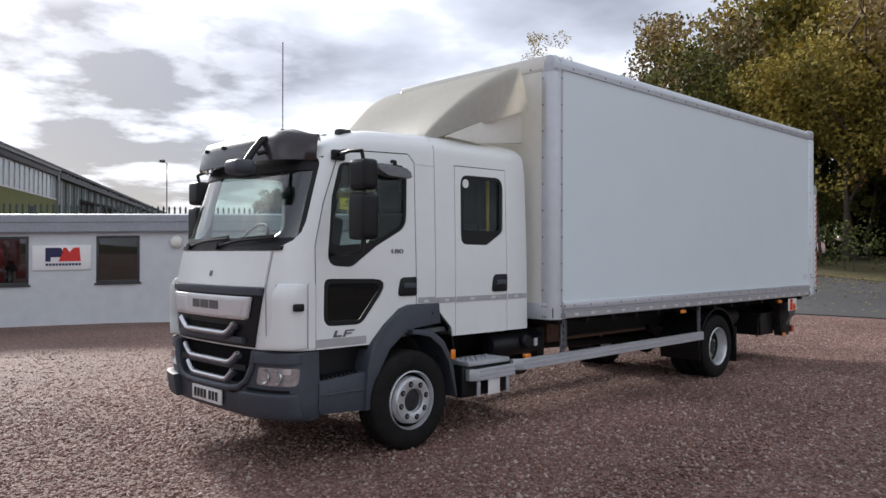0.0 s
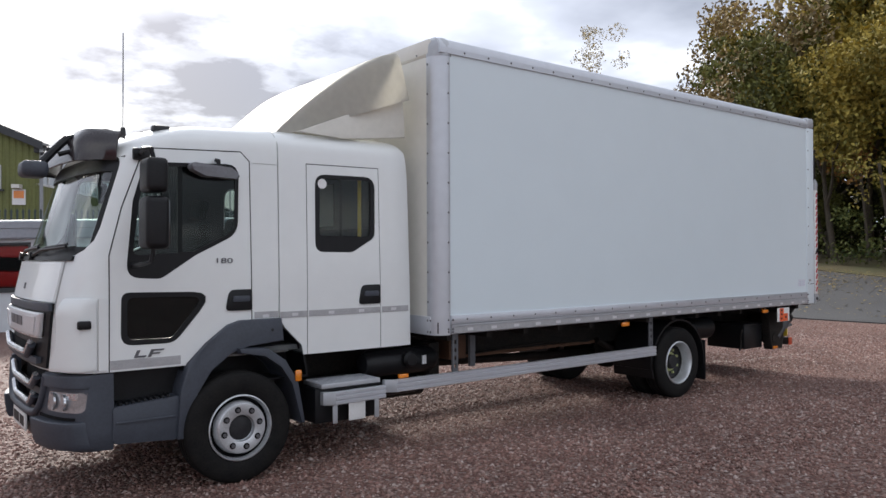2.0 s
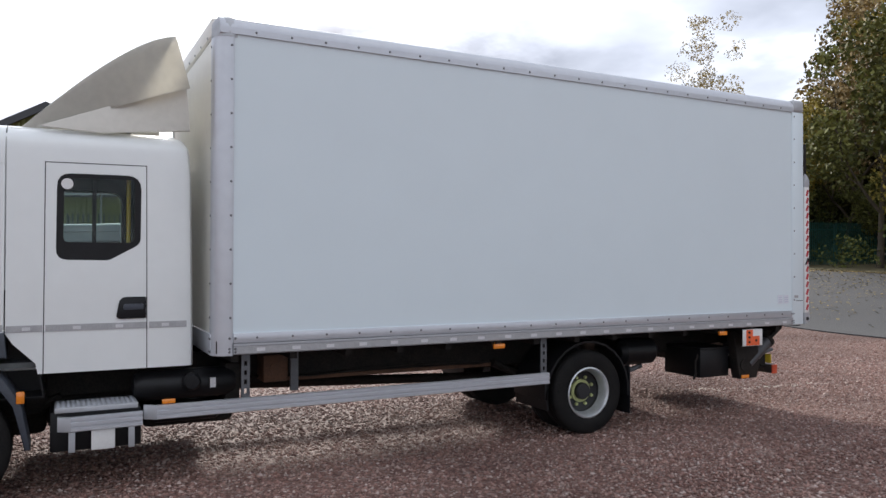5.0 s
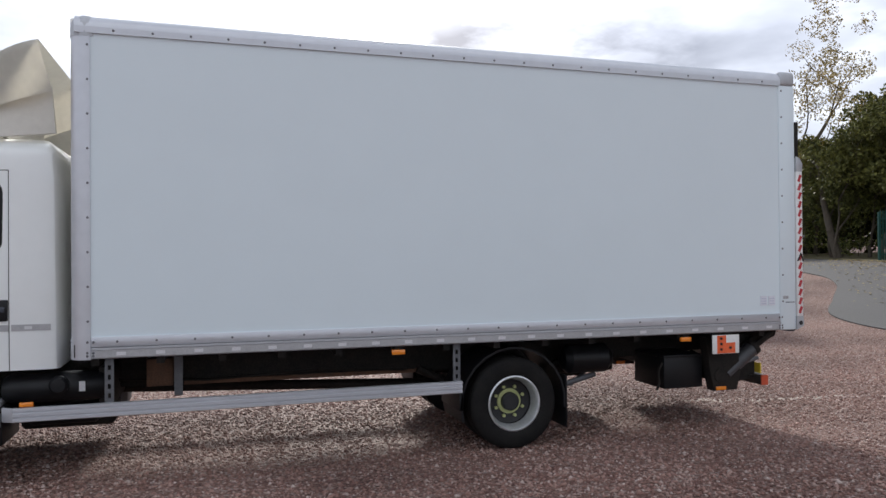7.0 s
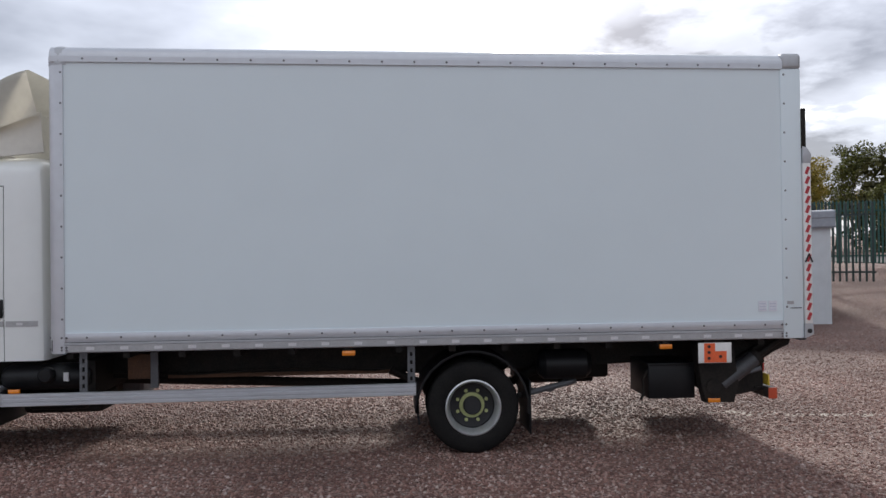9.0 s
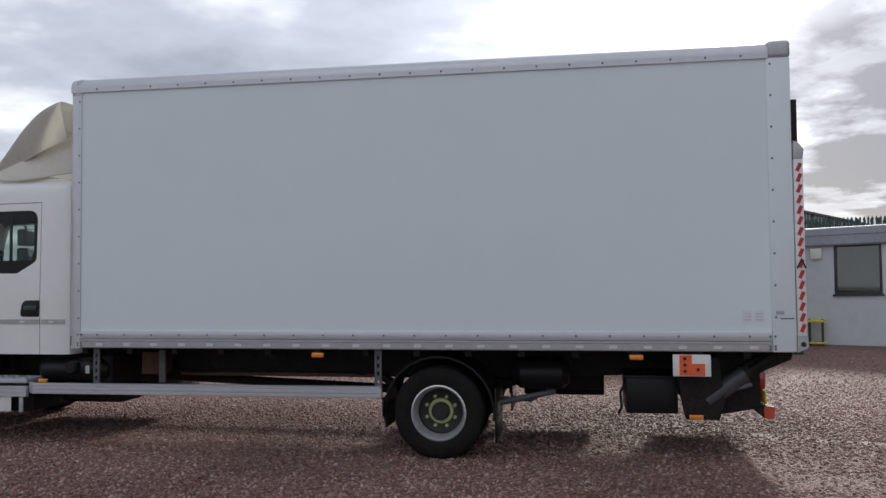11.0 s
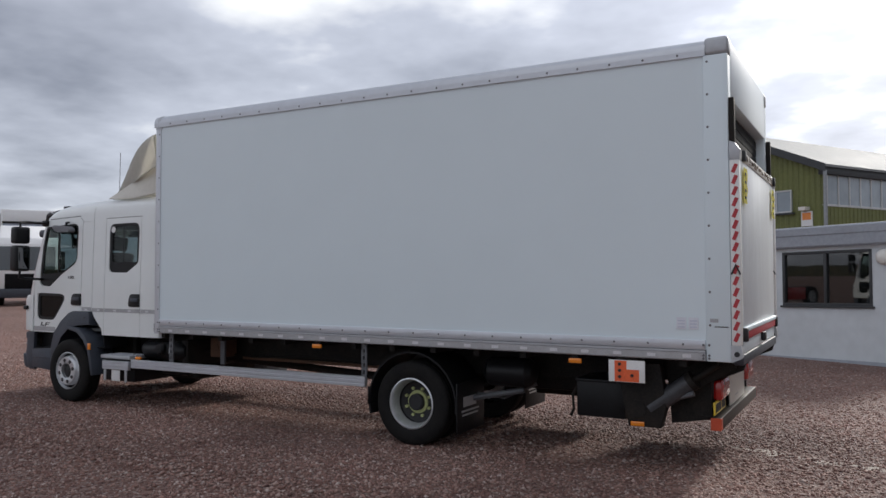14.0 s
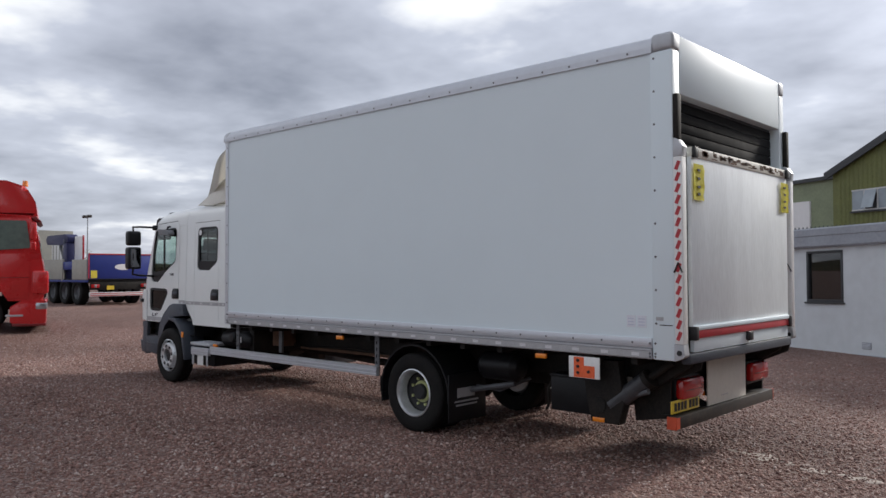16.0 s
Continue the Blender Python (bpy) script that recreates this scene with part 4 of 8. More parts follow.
def tree_model(name, height, spread, leaf, seed, bare=0.0, leaf_size=0.16, density=60, clumps=34, lean=0.0):
    """A trunk with forking limbs and a ragged crown of leaf clumps, rooted at the origin."""
    rng = np.random.default_rng(seed)
    th = new(name)
    bm = bmesh.new()
    tips = []

    def limb(p, d, length, r, level):
        pts, q, dd = [p], Vector(p), Vector(d)
        for k in range(4):
            dd = (dd + Vector(rng.normal(size=3)) * 0.13 + Vector((0, 0, 0.05))).normalized()
            q = q + dd * length / 4
            pts.append(q.copy())
        for k in range(4):
            tube(pts[k], pts[k + 1], r * (1 - 0.17 * k), 7 if level == 0 else 5, bm, r * (1 - 0.17 * (k + 1)), caps=False)
        if level >= 3 or r < 0.012:
            tips.append(pts[-1])
            return
        if level == 2:
            tips.append(pts[2])
        for k in range(3 if level < 2 else 2):
            a = rng.uniform(0, 2 * math.pi)
            side = Vector((math.cos(a), math.sin(a), 0.25 + rng.uniform(0, 0.7)))
            limb(pts[2 + (k % 3)], (dd * 0.55 + side * 0.8).normalized(), length * rng.uniform(0.5, 0.72), r * 0.5, level + 1)

    limb(Vector((0, 0, -0.3)), Vector((lean, 0.02, 1)), height * 0.5, height * 0.016, 0)
    trunk = link_mesh("trunk", bm, "bark", 60)
    trunk.parent = th
    pick = [tips[i] for i in rng.permutation(len(tips))[:clumps]]
    cs = [(p.x, p.y, p.z, spread * rng.uniform(0.16, 0.34)) for p in pick if rng.uniform() > bare]
    for k in range(int(clumps * 0.5)):
        a, r = rng.uniform(0, 2 * math.pi), spread * math.sqrt(rng.uniform(0.0, 1)) * 0.62
        cs.append((r * math.cos(a), r * math.sin(a), height * rng.uniform(0.42, 0.97) - 0.10 * r, spread * rng.uniform(0.14, 0.26))) if rng.uniform() > bare else None
    crown = new("crown", leaves_mesh("crown", cs, density, leaf_size, leaf, rng))
    crown.parent = th
    return th


models = [
    tree_model("tree", 15.0, 5.2, "leaf_yellow", 11, 0.05, 0.15, 170, 40, 0.06),
    tree_model("tree", 13.0, 4.6, "leaf_green", 12, 0.05, 0.15, 170, 40, -0.05),
    tree_model("tree", 16.0, 5.0, "leaf_rust", 13, 0.25, 0.14, 120, 36, 0.03),
    tree_model("tree", 11.0, 4.4, "leaf_green", 14, 0.0, 0.15, 190, 38, 0.10),
    tree_model("tree", 14.0, 4.0, "leaf_rust", 15, 0.55, 0.13, 70, 30, -0.03),
    tree_model("tree", 14.9, 3.0, "leaf_pale", 21, 0.12, 0.075, 260, 70, 0.02),
]
TREE_LABELS = [
    "tall autumn tree with yellowing leaves at the wood's edge",
    "dense dark green tree at the wood's edge",
    "tall thin-leaved russet autumn tree",
    "broad green tree with ragged crown above the hedge",
    "half-bare autumn tree with few russet leaves",
    "slender thinly leaved ochre tree beyond the gate",
]
used = set()


def plant(k, x, y, scale, turn):
    m = Matrix.Translation((x, y, ground_z(x, y))) @ Matrix.Rotation(turn, 4, "Z")
    if k in used:
        t = copy_thing(models[k], m)
    else:
        t = models[k]
        t.matrix_basis = m
        used.add(k)
    t.scale = (scale, scale, scale)
    tagged(t, TREE_LABELS[k], "tree", "trees of the wood")
    return t


rt = np.random.default_rng(5)
# the wood across the lane: a ragged front row, then deeper rows that close the view
for row, (x0, step, hgt) in enumerate(((39.0, 3.4, 0.85), (43.5, 3.8, 1.05), (48.5, 4.2, 1.15), (55.0, 5.0, 1.25))):
    y = -16.0 + 1.3 * row
    while y < 24.0 + 1.5 * row:
        x = x0 + 0.10 * max(0.0, y - 8) + rt.uniform(-1.2, 1.2)
        plant(int(rt.choice([0, 0, 0, 1, 3, 2])), x, y, hgt * rt.uniform(0.88, 1.1), rt.uniform(0, 6.28))
        y += step * rt.uniform(0.8, 1.2)
# beyond the gate
for k, x, y, s in ((3, 39.5, 31.5, 0.62), (1, 42.5, 30.0, 0.72), (1, 47.5, 31.5, 0.72), (3, 36.8, 37.5, 0.42), (0, 49.5, 37.0, 0.7), (1, 52.5, 34.0, 0.72), (0, 56.0, 40.0, 0.75),
                   (0, 38.0, 52.0, 0.55), (3, 34.5, 56.0, 0.5), (0, 41.0, 60.0, 0.6), (1, 46.0, 55.0, 0.65)):
    plant(k, x, y, s, rt.uniform(0, 6.28))
# thin trees that stand beyond the lorry, their tops over its roof
for k, x, y, s in ((1, 39.5, 28.6, 0.62), (3, 41.6, 31.2, 0.64), (0, 44.5, 29.5, 0.72), (3, 40.4, 39.5, 0.5), (0, 43.0, 41.5, 0.6), (1, 46.0, 40.0, 0.6)):
    plant(k, x, y, s, 1.7 * x)
plant(5, 39.8, 31.5, 1.0, 0.6)
plant(4, 50.0, 27.0, 1.0, 1.0)
plant(4, 47.0, 28.5, 0.80, 2.0)


for x, y, s in ((40.8, 33.0, 0.6), (41.0, 36.0, 0.30), (42.0, 33.6, 0.34)):
    plant(4 if s > 0.9 else 3, x, y, s, x)
for k in range(16):
    plant(int(rt.choice([0, 1, 3])), 36.0 + 2.3 * k + rt.uniform(-1, 1), 62.0 + rt.uniform(-6, 6), rt.uniform(0.32, 0.5), rt.uniform(0, 6.28))
for k in range(15):
    plant(int(rt.choice([1, 3])), 45.5 + rt.uniform(-1.5, 3.0), -12.0 + 2.6 * k, rt.uniform(0.42, 0.58), rt.uniform(0, 6.28))


def hedge(name, line, width, height, seed, label):
    rng = np.random.default_rng(seed)
    cs = []
    for (x0, y0), (x1, y1) in zip(line, line[1:]):
        n = int(math.hypot(x1 - x0, y1 - y0) / 0.55)
        for k in range(n):
            for _ in range(3):
                t = (k + rng.uniform()) / n
                x, y = x0 + (x1 - x0) * t + rng.normal() * width * 0.3, y0 + (y1 - y0) * t + rng.normal() * width * 0.3
                h = height * (0.75 + 0.35 * noise.noise((x * 0.5, y * 0.5, 0.3)))
                cs.append((x, y, ground_z(x, y) + rng.uniform(0.25, h), rng.uniform(0.35, 0.62)))
    th = thing(name, (*line[0], ground_z(*line[0])), label, "hedge")
    ob = new("foliage", leaves_mesh("foliage", cs, 130, 0.085, "leaf_hedge", rng))
    ob.parent = th
    ob.matrix_parent_inverse = Matrix.Translation(-th.location)
    bm = bmesh.new()
    for x, y, z, r in cs[::4]:
        g = ground_z(x, y)
        tube((x, y, g - 0.1), (x + rng.normal() * 0.2, y + rng.normal() * 0.2, z), 0.018, 4, bm, 0.006)
    tagged(part("stems", bm, "bark", th), kind="stuff")


def sapling(x, y, top, mat, label, seed):
    """A thin leaning stem with a small ragged crown."""
    rng = np.random.default_rng(seed)
    g = ground_z(x, y)
    th = thing("sapling", (x, y, g), label, "tree", "saplings under the wood")
    part("trunk", pipe([(x, y, g - 0.1), (x - 0.2, y + 0.15, g + top * 0.5), (x - 0.55, y + 0.3, g + top)], 0.07, 7), "bark", th)
    cs = [(x - 0.5 + rng.normal() * 0.75, y + 0.3 + rng.normal() * 0.75, g + top * 0.82 + rng.normal() * 0.55, rng.uniform(0.25, 0.6)) for _ in range(16)]
    ob = new("crown", leaves_mesh("crown", cs, 150, 0.09, mat, rng))
    ob.parent = th
    ob.matrix_parent_inverse = Matrix.Translation(-th.location)


for i, (x, y, top, mat) in enumerate(((36.2, 12.9, 4.3, "leaf_yellow"), (38.6, 9.5, 5.2, "leaf_russet"), (38.2, 5.0, 4.6, "leaf_russet"), (37.4, 1.0, 4.0, "leaf_yellow"), (39.4, 15.2, 5.6, "leaf_russet"), (38.8, 19.2, 4.4, "leaf_yellow"))):
    sapling(x, y, top, mat, "slender yellow-leaved sapling under the trees" if mat == "leaf_yellow" else "slender russet-leaved sapling under the trees", 60 + i)
hedge("hedge", [(33.0, -6), (33.4, 2), (34.0, 9), (35.4, 13.5), (36.6, 18.5)], 1.8, 2.9, 3, "rough green bramble hedge along the lane")
hedge("hedge", [(38.2, 21.0), (40.5, 24.0)], 1.4, 1.6, 4, "low bramble thicket beside the green gate")
hedge("undergrowth", [(40.6, 35.0), (41.6, 32.0), (43.0, 29.5), (49, 27.6)], 2.4, 5.2, 8, "dark bushes behind the green gate")
hedge("undergrowth", [(36.2, 41.0), (38.6, 39.2), (42, 36.8), (46, 40.0)], 2.4, 5.4, 9, "olive bushes beside the lane's end")
hedge("undergrowth", [(42.0, 33.6), (46.0, 37.5), (50.0, 41.0)], 3.0, 6.0, 11, "dark bushes beyond the lane's bend")
hedge("undergrowth", [(46.0, 32.5), (53.0, 36.5)], 3.0, 6.0, 12, "dark bushes deep beyond the gate")
hedge("undergrowth", [(40.5, -12), (41.5, 2), (42.5, 12), (45, 22)], 2.6, 3.6, 6, "dark undergrowth and saplings inside the wood")


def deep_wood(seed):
    """The closed depth of the wood behind its front rows, shaded by leaf colour."""
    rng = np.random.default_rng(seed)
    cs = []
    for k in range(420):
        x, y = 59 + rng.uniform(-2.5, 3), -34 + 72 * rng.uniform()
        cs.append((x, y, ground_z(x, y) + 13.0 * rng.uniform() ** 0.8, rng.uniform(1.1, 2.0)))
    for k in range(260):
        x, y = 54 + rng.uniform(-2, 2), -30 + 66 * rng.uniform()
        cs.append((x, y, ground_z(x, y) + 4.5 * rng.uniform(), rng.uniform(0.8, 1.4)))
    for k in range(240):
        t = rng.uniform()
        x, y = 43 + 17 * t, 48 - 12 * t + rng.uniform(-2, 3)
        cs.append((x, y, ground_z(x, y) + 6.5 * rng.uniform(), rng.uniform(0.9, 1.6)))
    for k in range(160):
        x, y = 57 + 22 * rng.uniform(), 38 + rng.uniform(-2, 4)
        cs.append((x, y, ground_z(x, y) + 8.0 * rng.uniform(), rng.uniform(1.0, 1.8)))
    tagged(new("deep_wood", leaves_mesh("deep_wood", cs, 85, 0.26, "leaf_shaded", rng)), "closed depth of the wood, its leaves coloured dark for shade", "wood", kind="stuff")


deep_wood(17)


# ---------------------------------------------------------------- the box lorry
lorry = thing("box_lorry", (8.2, 6.0, 0.03), "white crew-cab box lorry with a folded tail lift parked on gravel", "lorry")
CY = 6.0
mirror_y = lambda y: 2 * CY - y


def tab(z, rows):
    """Linear lookup in rows of (z, value)."""
    for (a, va), (b, vb) in zip(rows, rows[1:]):
        if z <= b:
            t = max(0.0, min(1.0, (z - a) / (b - a)))
            return va + (vb - va) * t
    return rows[-1][1]


CAB_F = [(0.95, 3.075), (1.45, 3.065), (1.78, 3.135), (2.50, 3.37), (2.66, 3.46), (2.74, 3.56), (2.80, 3.70), (2.85, 3.9), (2.885, 4.2), (2.90, 4.5)]
CAB_W = [(0.95, 1.03), (1.60, 1.03), (2.50, 1.008), (2.68, 1.0), (2.74, 0.98), (2.79, 0.935), (2.825, 0.87), (2.85, 0.78), (2.885, 0.55), (2.90, 0.25)]
CAB_R = [(0.95, 6.09), (2.50, 6.07), (2.74, 6.05), (2.80, 6.02), (2.85, 5.97), (2.885, 5.85), (2.90, 5.6)]
POW = 0.70


def front_x(y, z, f=CAB_F, w=CAB_W, rx=0.38):
    """Where the curved nose stands at the lateral place y and height z."""
    t = min(0.999, abs(y - CY) / tab(z, w))
    s = t ** (1 / POW)
    return tab(z, f) + rx * (1 - math.sqrt(max(0.0, 1 - s * s)) ** POW)


def cab_ring(z, inset=0.0, zz=None):
    f, w, r = tab(z, CAB_F) + inset, tab(z, CAB_W) - inset, tab(z, CAB_R) - inset
    rx = min(0.38, (r - f) * 0.4)
    half = []
    for k in range(13):
        a = math.pi / 2 * k / 12
        half.append((f + rx * (1 - math.cos(a) ** POW) if k < 12 else f + rx, w * math.sin(a) ** POW))
    for k in range(1, 13):
        half.append((f + rx + (r - 0.06 - f - rx) * k / 12, w))
    half += [(r - 0.02, w - 0.02), (r, w - 0.06)]

    def zed(x):
        h = z if zz is None else zz
        return h - 0.05 * max(0.0, (4.74 - x) / 1.1) * smooth01((h - 2.45) / 0.3) if h > 2.45 else h

    pts = [(x, CY - y, zed(x)) for x, y in half] + [(x, CY + y, zed(x)) for x, y in reversed(half[1:])]
    return pts


zs = [0.97, 1.2, 1.45, 1.6, 1.78, 2.0, 2.25, 2.5, 2.66, 2.70, 2.74, 2.77, 2.80, 2.825, 2.85, 2.868, 2.885, 2.90]
shell = loft([cab_ring(z) for z in zs])
seal_skin = cut(loft([cab_ring(z, 0.007) for z in zs[:-6]]), loft([cab_ring(z, 0.04) for z in [0.9, 1.01, 1.45, 1.78, 2.25, 2.5, 2.66, 2.78]]))
shell = cut(shell, loft([cab_ring(z, 0.05) for z in [1.01, 1.45, 1.78, 2.25, 2.5, 2.66, 2.74, 2.80, 2.83]]))

F_DOOR = [(3.43, 0.90), (3.43, 1.80), (3.52, 2.15), (3.655, 2.52), (3.72, 2.60), (4.43, 2.625), (4.505, 2.55), (4.515, 1.285), (4.515, 0.90)]
F_WIN = rounded([(3.545, 1.64), (3.60, 2.2), (3.685, 2.49), (4.41, 2.52), (4.40, 1.97), (4.06, 1.80), (3.80, 1.625)], [0.10, 0.0, 0.08, 0.10, 0.16, 0.2, 0.12])
L_WIN = rounded([(3.51, 1.15), (3.515, 1.535), (4.215, 1.52), (3.90, 1.145)], [0.09, 0.06, 0.09, 0.14])
R_DOOR = [(4.998, 0.90), (5.002, 2.568), (5.725, 2.575), (5.735, 0.90)]
R_WIN = rounded([(5.08, 1.825), (5.085, 2.485), (5.685, 2.49), (5.68, 1.95), (5.45, 1.82)], [0.08, 0.10, 0.11, 0.08, 0.10])
ARCH = [(3.97, 0.80), (3.99, 0.99), (4.13, 1.13), (4.30, 1.255), (4.40, 1.28), (4.75, 1.28), (4.80, 1.20), (4.95, 1.05), (5.0, 0.80)]
SCREEN = rounded([(CY - 0.972, 1.79), (CY + 0.972, 1.79), (CY + 0.935, 2.53), (CY - 0.935, 2.53)], [0.20, 0.20, 0.08, 0.08])
Y0, Y1 = 4.6, 5.25


def grow(poly, d):
    """A polygon set outward by about d, from its middle."""
    c = sum((Vector(p) for p in poly), Vector((0, 0))) / len(poly)
    out = []
    n = len(poly)
    for k in range(n):
        p, a, b = Vector(poly[k]), Vector(poly[k - 1]), Vector(poly[(k + 1) % n])
        e1, e2 = (p - a), (b - p)
        n1, n2 = Vector((e1.y, -e1.x)), Vector((e2.y, -e2.x))
        nn = (n1.normalized() if n1.length else n2.normalized()) + (n2.normalized() if n2.length else n1.normalized())
        nn.normalize()
        if nn.dot(p - c) < 0:
            nn = -nn
        out.append(tuple(p + nn * d))
    return out


def on_sides(poly, d=0.0):
    poly = grow(poly, d) if d else poly
    return prism(poly, "y", Y0, Y1), prism(poly, "y", mirror_y(Y1), mirror_y(Y0))


body = shell.copy()
for c in (F_DOOR, R_DOOR):
    body = cut(body, prism(c, "y", Y0, Y1))
for c in on_sides(ARCH):
    body = cut(body, c)
body = cut(body, prism(SCREEN, "x", 2.8, 3.72))
for w in (F_WIN, L_WIN, R_WIN):
    body = cut(body, prism(w, "y", mirror_y(Y1), mirror_y(Y0)))
# panel seams between the day cab and the crew extension
body = cut(body, box(4.741, 4.751, 4.90, 5.022, 1.2, 2.74))
body = cut(body, box(4.742, 4.750, 5.05, 6.95, 2.70, 3.0))
body = cut(body, box(4.52, 4.742, 4.90, 5.005, 2.53, 2.539))
cab = part("cab_body", body, "white_paint", lorry, "white painted steel cab body", smooth=32)

fdoor = cut(shell.copy(), prism(grow(F_DOOR, -0.010), "y", Y0, Y1), "INTERSECT")
fdoor = cut(fdoor, prism(ARCH, "y", Y0, Y1))
for w in (F_WIN, L_WIN):
    fdoor = cut(fdoor, prism(w, "y", Y0, Y1))
front_door = part("front_door", fdoor, "white_paint", lorry, "white front door with a large window", smooth=32)
rdoor = cut(shell, prism(grow(R_DOOR, -0.010), "y", Y0, Y1), "INTERSECT")
rdoor = cut(rdoor, prism(R_WIN, "y", Y0, Y1))
rear_door = part("rear_door", rdoor, "white_paint", lorry, "white crew door with a small window", smooth=32)


for outline in (F_DOOR, R_DOOR):
    seal = cut(seal_skin.copy(), prism(grow(outline, 0.008), "y", Y0, Y1), "INTERSECT")
    seal = cut(cut(seal, prism(grow(outline, -0.018), "y", Y0, Y1)), prism(ARCH, "y", Y0, Y1))
    part("door_seal", seal, "gap", lorry, "black rubber door seal")


def side_pane(name, poly, clear, y, parent, glass, label):
    """Glass in a side opening, with a black printed border left round the clear part."""
    g = part(name, prism(grow(poly, 0.012), "y", y + 0.012, y + 0.018), glass, parent, label)
    g.visible_shadow = False
    rim = prism(grow(poly, -0.001), "y", y, y + 0.011)
    rim = cut(rim, prism(clear, "y", y - 0.1, y + 0.1))
    part("window_border", rim, "black_plastic", parent, "black printed glass border")


F_CLEAR = rounded([(3.60, 1.80), (3.645, 2.2), (3.71, 2.46), (4.38, 2.49), (4.37, 1.99), (4.05, 1.83)], [0.04, 0.0, 0.04, 0.05, 0.09, 0.06])
R_CLEAR = rounded([(5.13, 1.96), (5.135, 2.45), (5.64, 2.455), (5.635, 1.96)], 0.04)
L_CLEAR = rounded([(3.56, 1.19), (3.56, 1.495), (4.13, 1.485), (3.88, 1.185)], 0.05)
side_pane("window", F_WIN, F_CLEAR, 4.988, front_door, "glass_side", "tinted side glass")
side_pane("lower_window", L_WIN, L_CLEAR, 4.982, front_door, "glass_dark", "low dark kerb window in the door")
side_pane("window", R_WIN, R_CLEAR, 4.994, rear_door, "glass_side", "dark tinted crew window")
for nm, poly, y, gl in (("window", F_WIN, 6.995, "glass_side"), ("lower_window", L_WIN, 7.0, "glass_dark"), ("window", R_WIN, 6.99, "glass_side")):
    g = part(nm, prism(poly, "y", y, y + 0.006), gl, cab)
    g.visible_shadow = False
part("window_divider", box(3.93, 3.965, 5.0, 5.02, 1.80, 2.50), "black_plastic", front_door)
part("window_divider", box(5.33, 5.36, 5.008, 5.02, 1.96, 2.45), "black_plastic", rear_door)
part("sticker", tube((5.155, 4.9925, 2.405), (5.155, 4.9890, 2.405), 0.042, 24), "sign_white", rear_door, "round white sticker")


def door_handle(x0, x1, z0, z1, parent):
    pts = rounded([(x0, z0), (x0 + 0.03, z1), (x1, z1), (x1, z0)], [0.03, 0.06, 0.012, 0.012])
    bm = prism(pts, "y", 4.958, 4.985, 0.008)
    h = part("door_handle", bm, "black_plastic", parent, "black recessed door handle")
    part("grip", prism(rounded([(x0 + 0.05, z0 + 0.07), (x0 + 0.06, z0 + 0.115), (x1 - 0.02, z0 + 0.115), (x1 - 0.02, z0 + 0.07)], 0.012), "y", 4.945, 4.962, 0.006), "grey_plastic", h)


door_handle(4.29, 4.505, 1.365, 1.53, front_door)
door_handle(5.50, 5.722, 1.365, 1.535, rear_door)

# glass of the nose
ws = bmesh.new()
grid = [[ws.verts.new((front_x(y, z) + 0.022, y, z)) for y in np.linspace(CY - 0.985, CY + 0.985, 41)] for z in np.linspace(1.765, 2.555, 9)]
for a, b in zip(grid, grid[1:]):
    for k in range(40):
        ws.faces.new((a[k], a[k + 1], b[k + 1], b[k]))
w = part("windscreen", ws, "glass_screen", lorry, "large curved windscreen", smooth=60)
w.visible_shadow = False


def nose(lo, hi, z0, z1, out0, out1, bm=None, nz=4, ny=20, fx=front_x):
    """A slab that follows the curved nose: y from lo(z) to hi(z), standing out0 to out1 proud of it."""
    one = bmesh.new()
    lay = []
    for o in (out0, out1):
        g = []
        for j in range(nz + 1):
            z = z0 + (z1 - z0) * j / nz
            a, b = lo(z), hi(z)
            g.append([one.verts.new((fx(a + (b - a) * k / ny, z) - o, a + (b - a) * k / ny, z)) for k in range(ny + 1)])
        lay.append(g)
    A, B = lay
    for g, flip in ((A, False), (B, True)):
        for j in range(nz):
            for k in range(ny):
                q = (g[j][k], g[j][k + 1], g[j + 1][k + 1], g[j + 1][k])
                one.faces.new(q[::-1] if flip else q)
    for k in range(ny):
        one.faces.new((A[0][k + 1], A[0][k], B[0][k], B[0][k + 1])), one.faces.new((A[nz][k], A[nz][k + 1], B[nz][k + 1], B[nz][k]))
    for j in range(nz):
        one.faces.new((A[j][0], A[j + 1][0], B[j + 1][0], B[j][0])), one.faces.new((A[j + 1][ny], A[j][ny], B[j][ny], B[j + 1][ny]))
    bmesh.ops.recalc_face_normals(one, faces=one.faces)
    return join(bm, one)


def soften(bm, r, seg=2, angle=50):
    """Round the sharp edges of a moulded slab."""
    bm.normal_update()
    sharp = [e for e in bm.edges if len(e.link_faces) == 2 and e.calc_face_angle() > radians(angle)]
    bmesh.ops.bevel(bm, geom=sharp, offset=r, segments=seg, affect="EDGES", profile=0.5, clamp_overlap=True)
    return bm


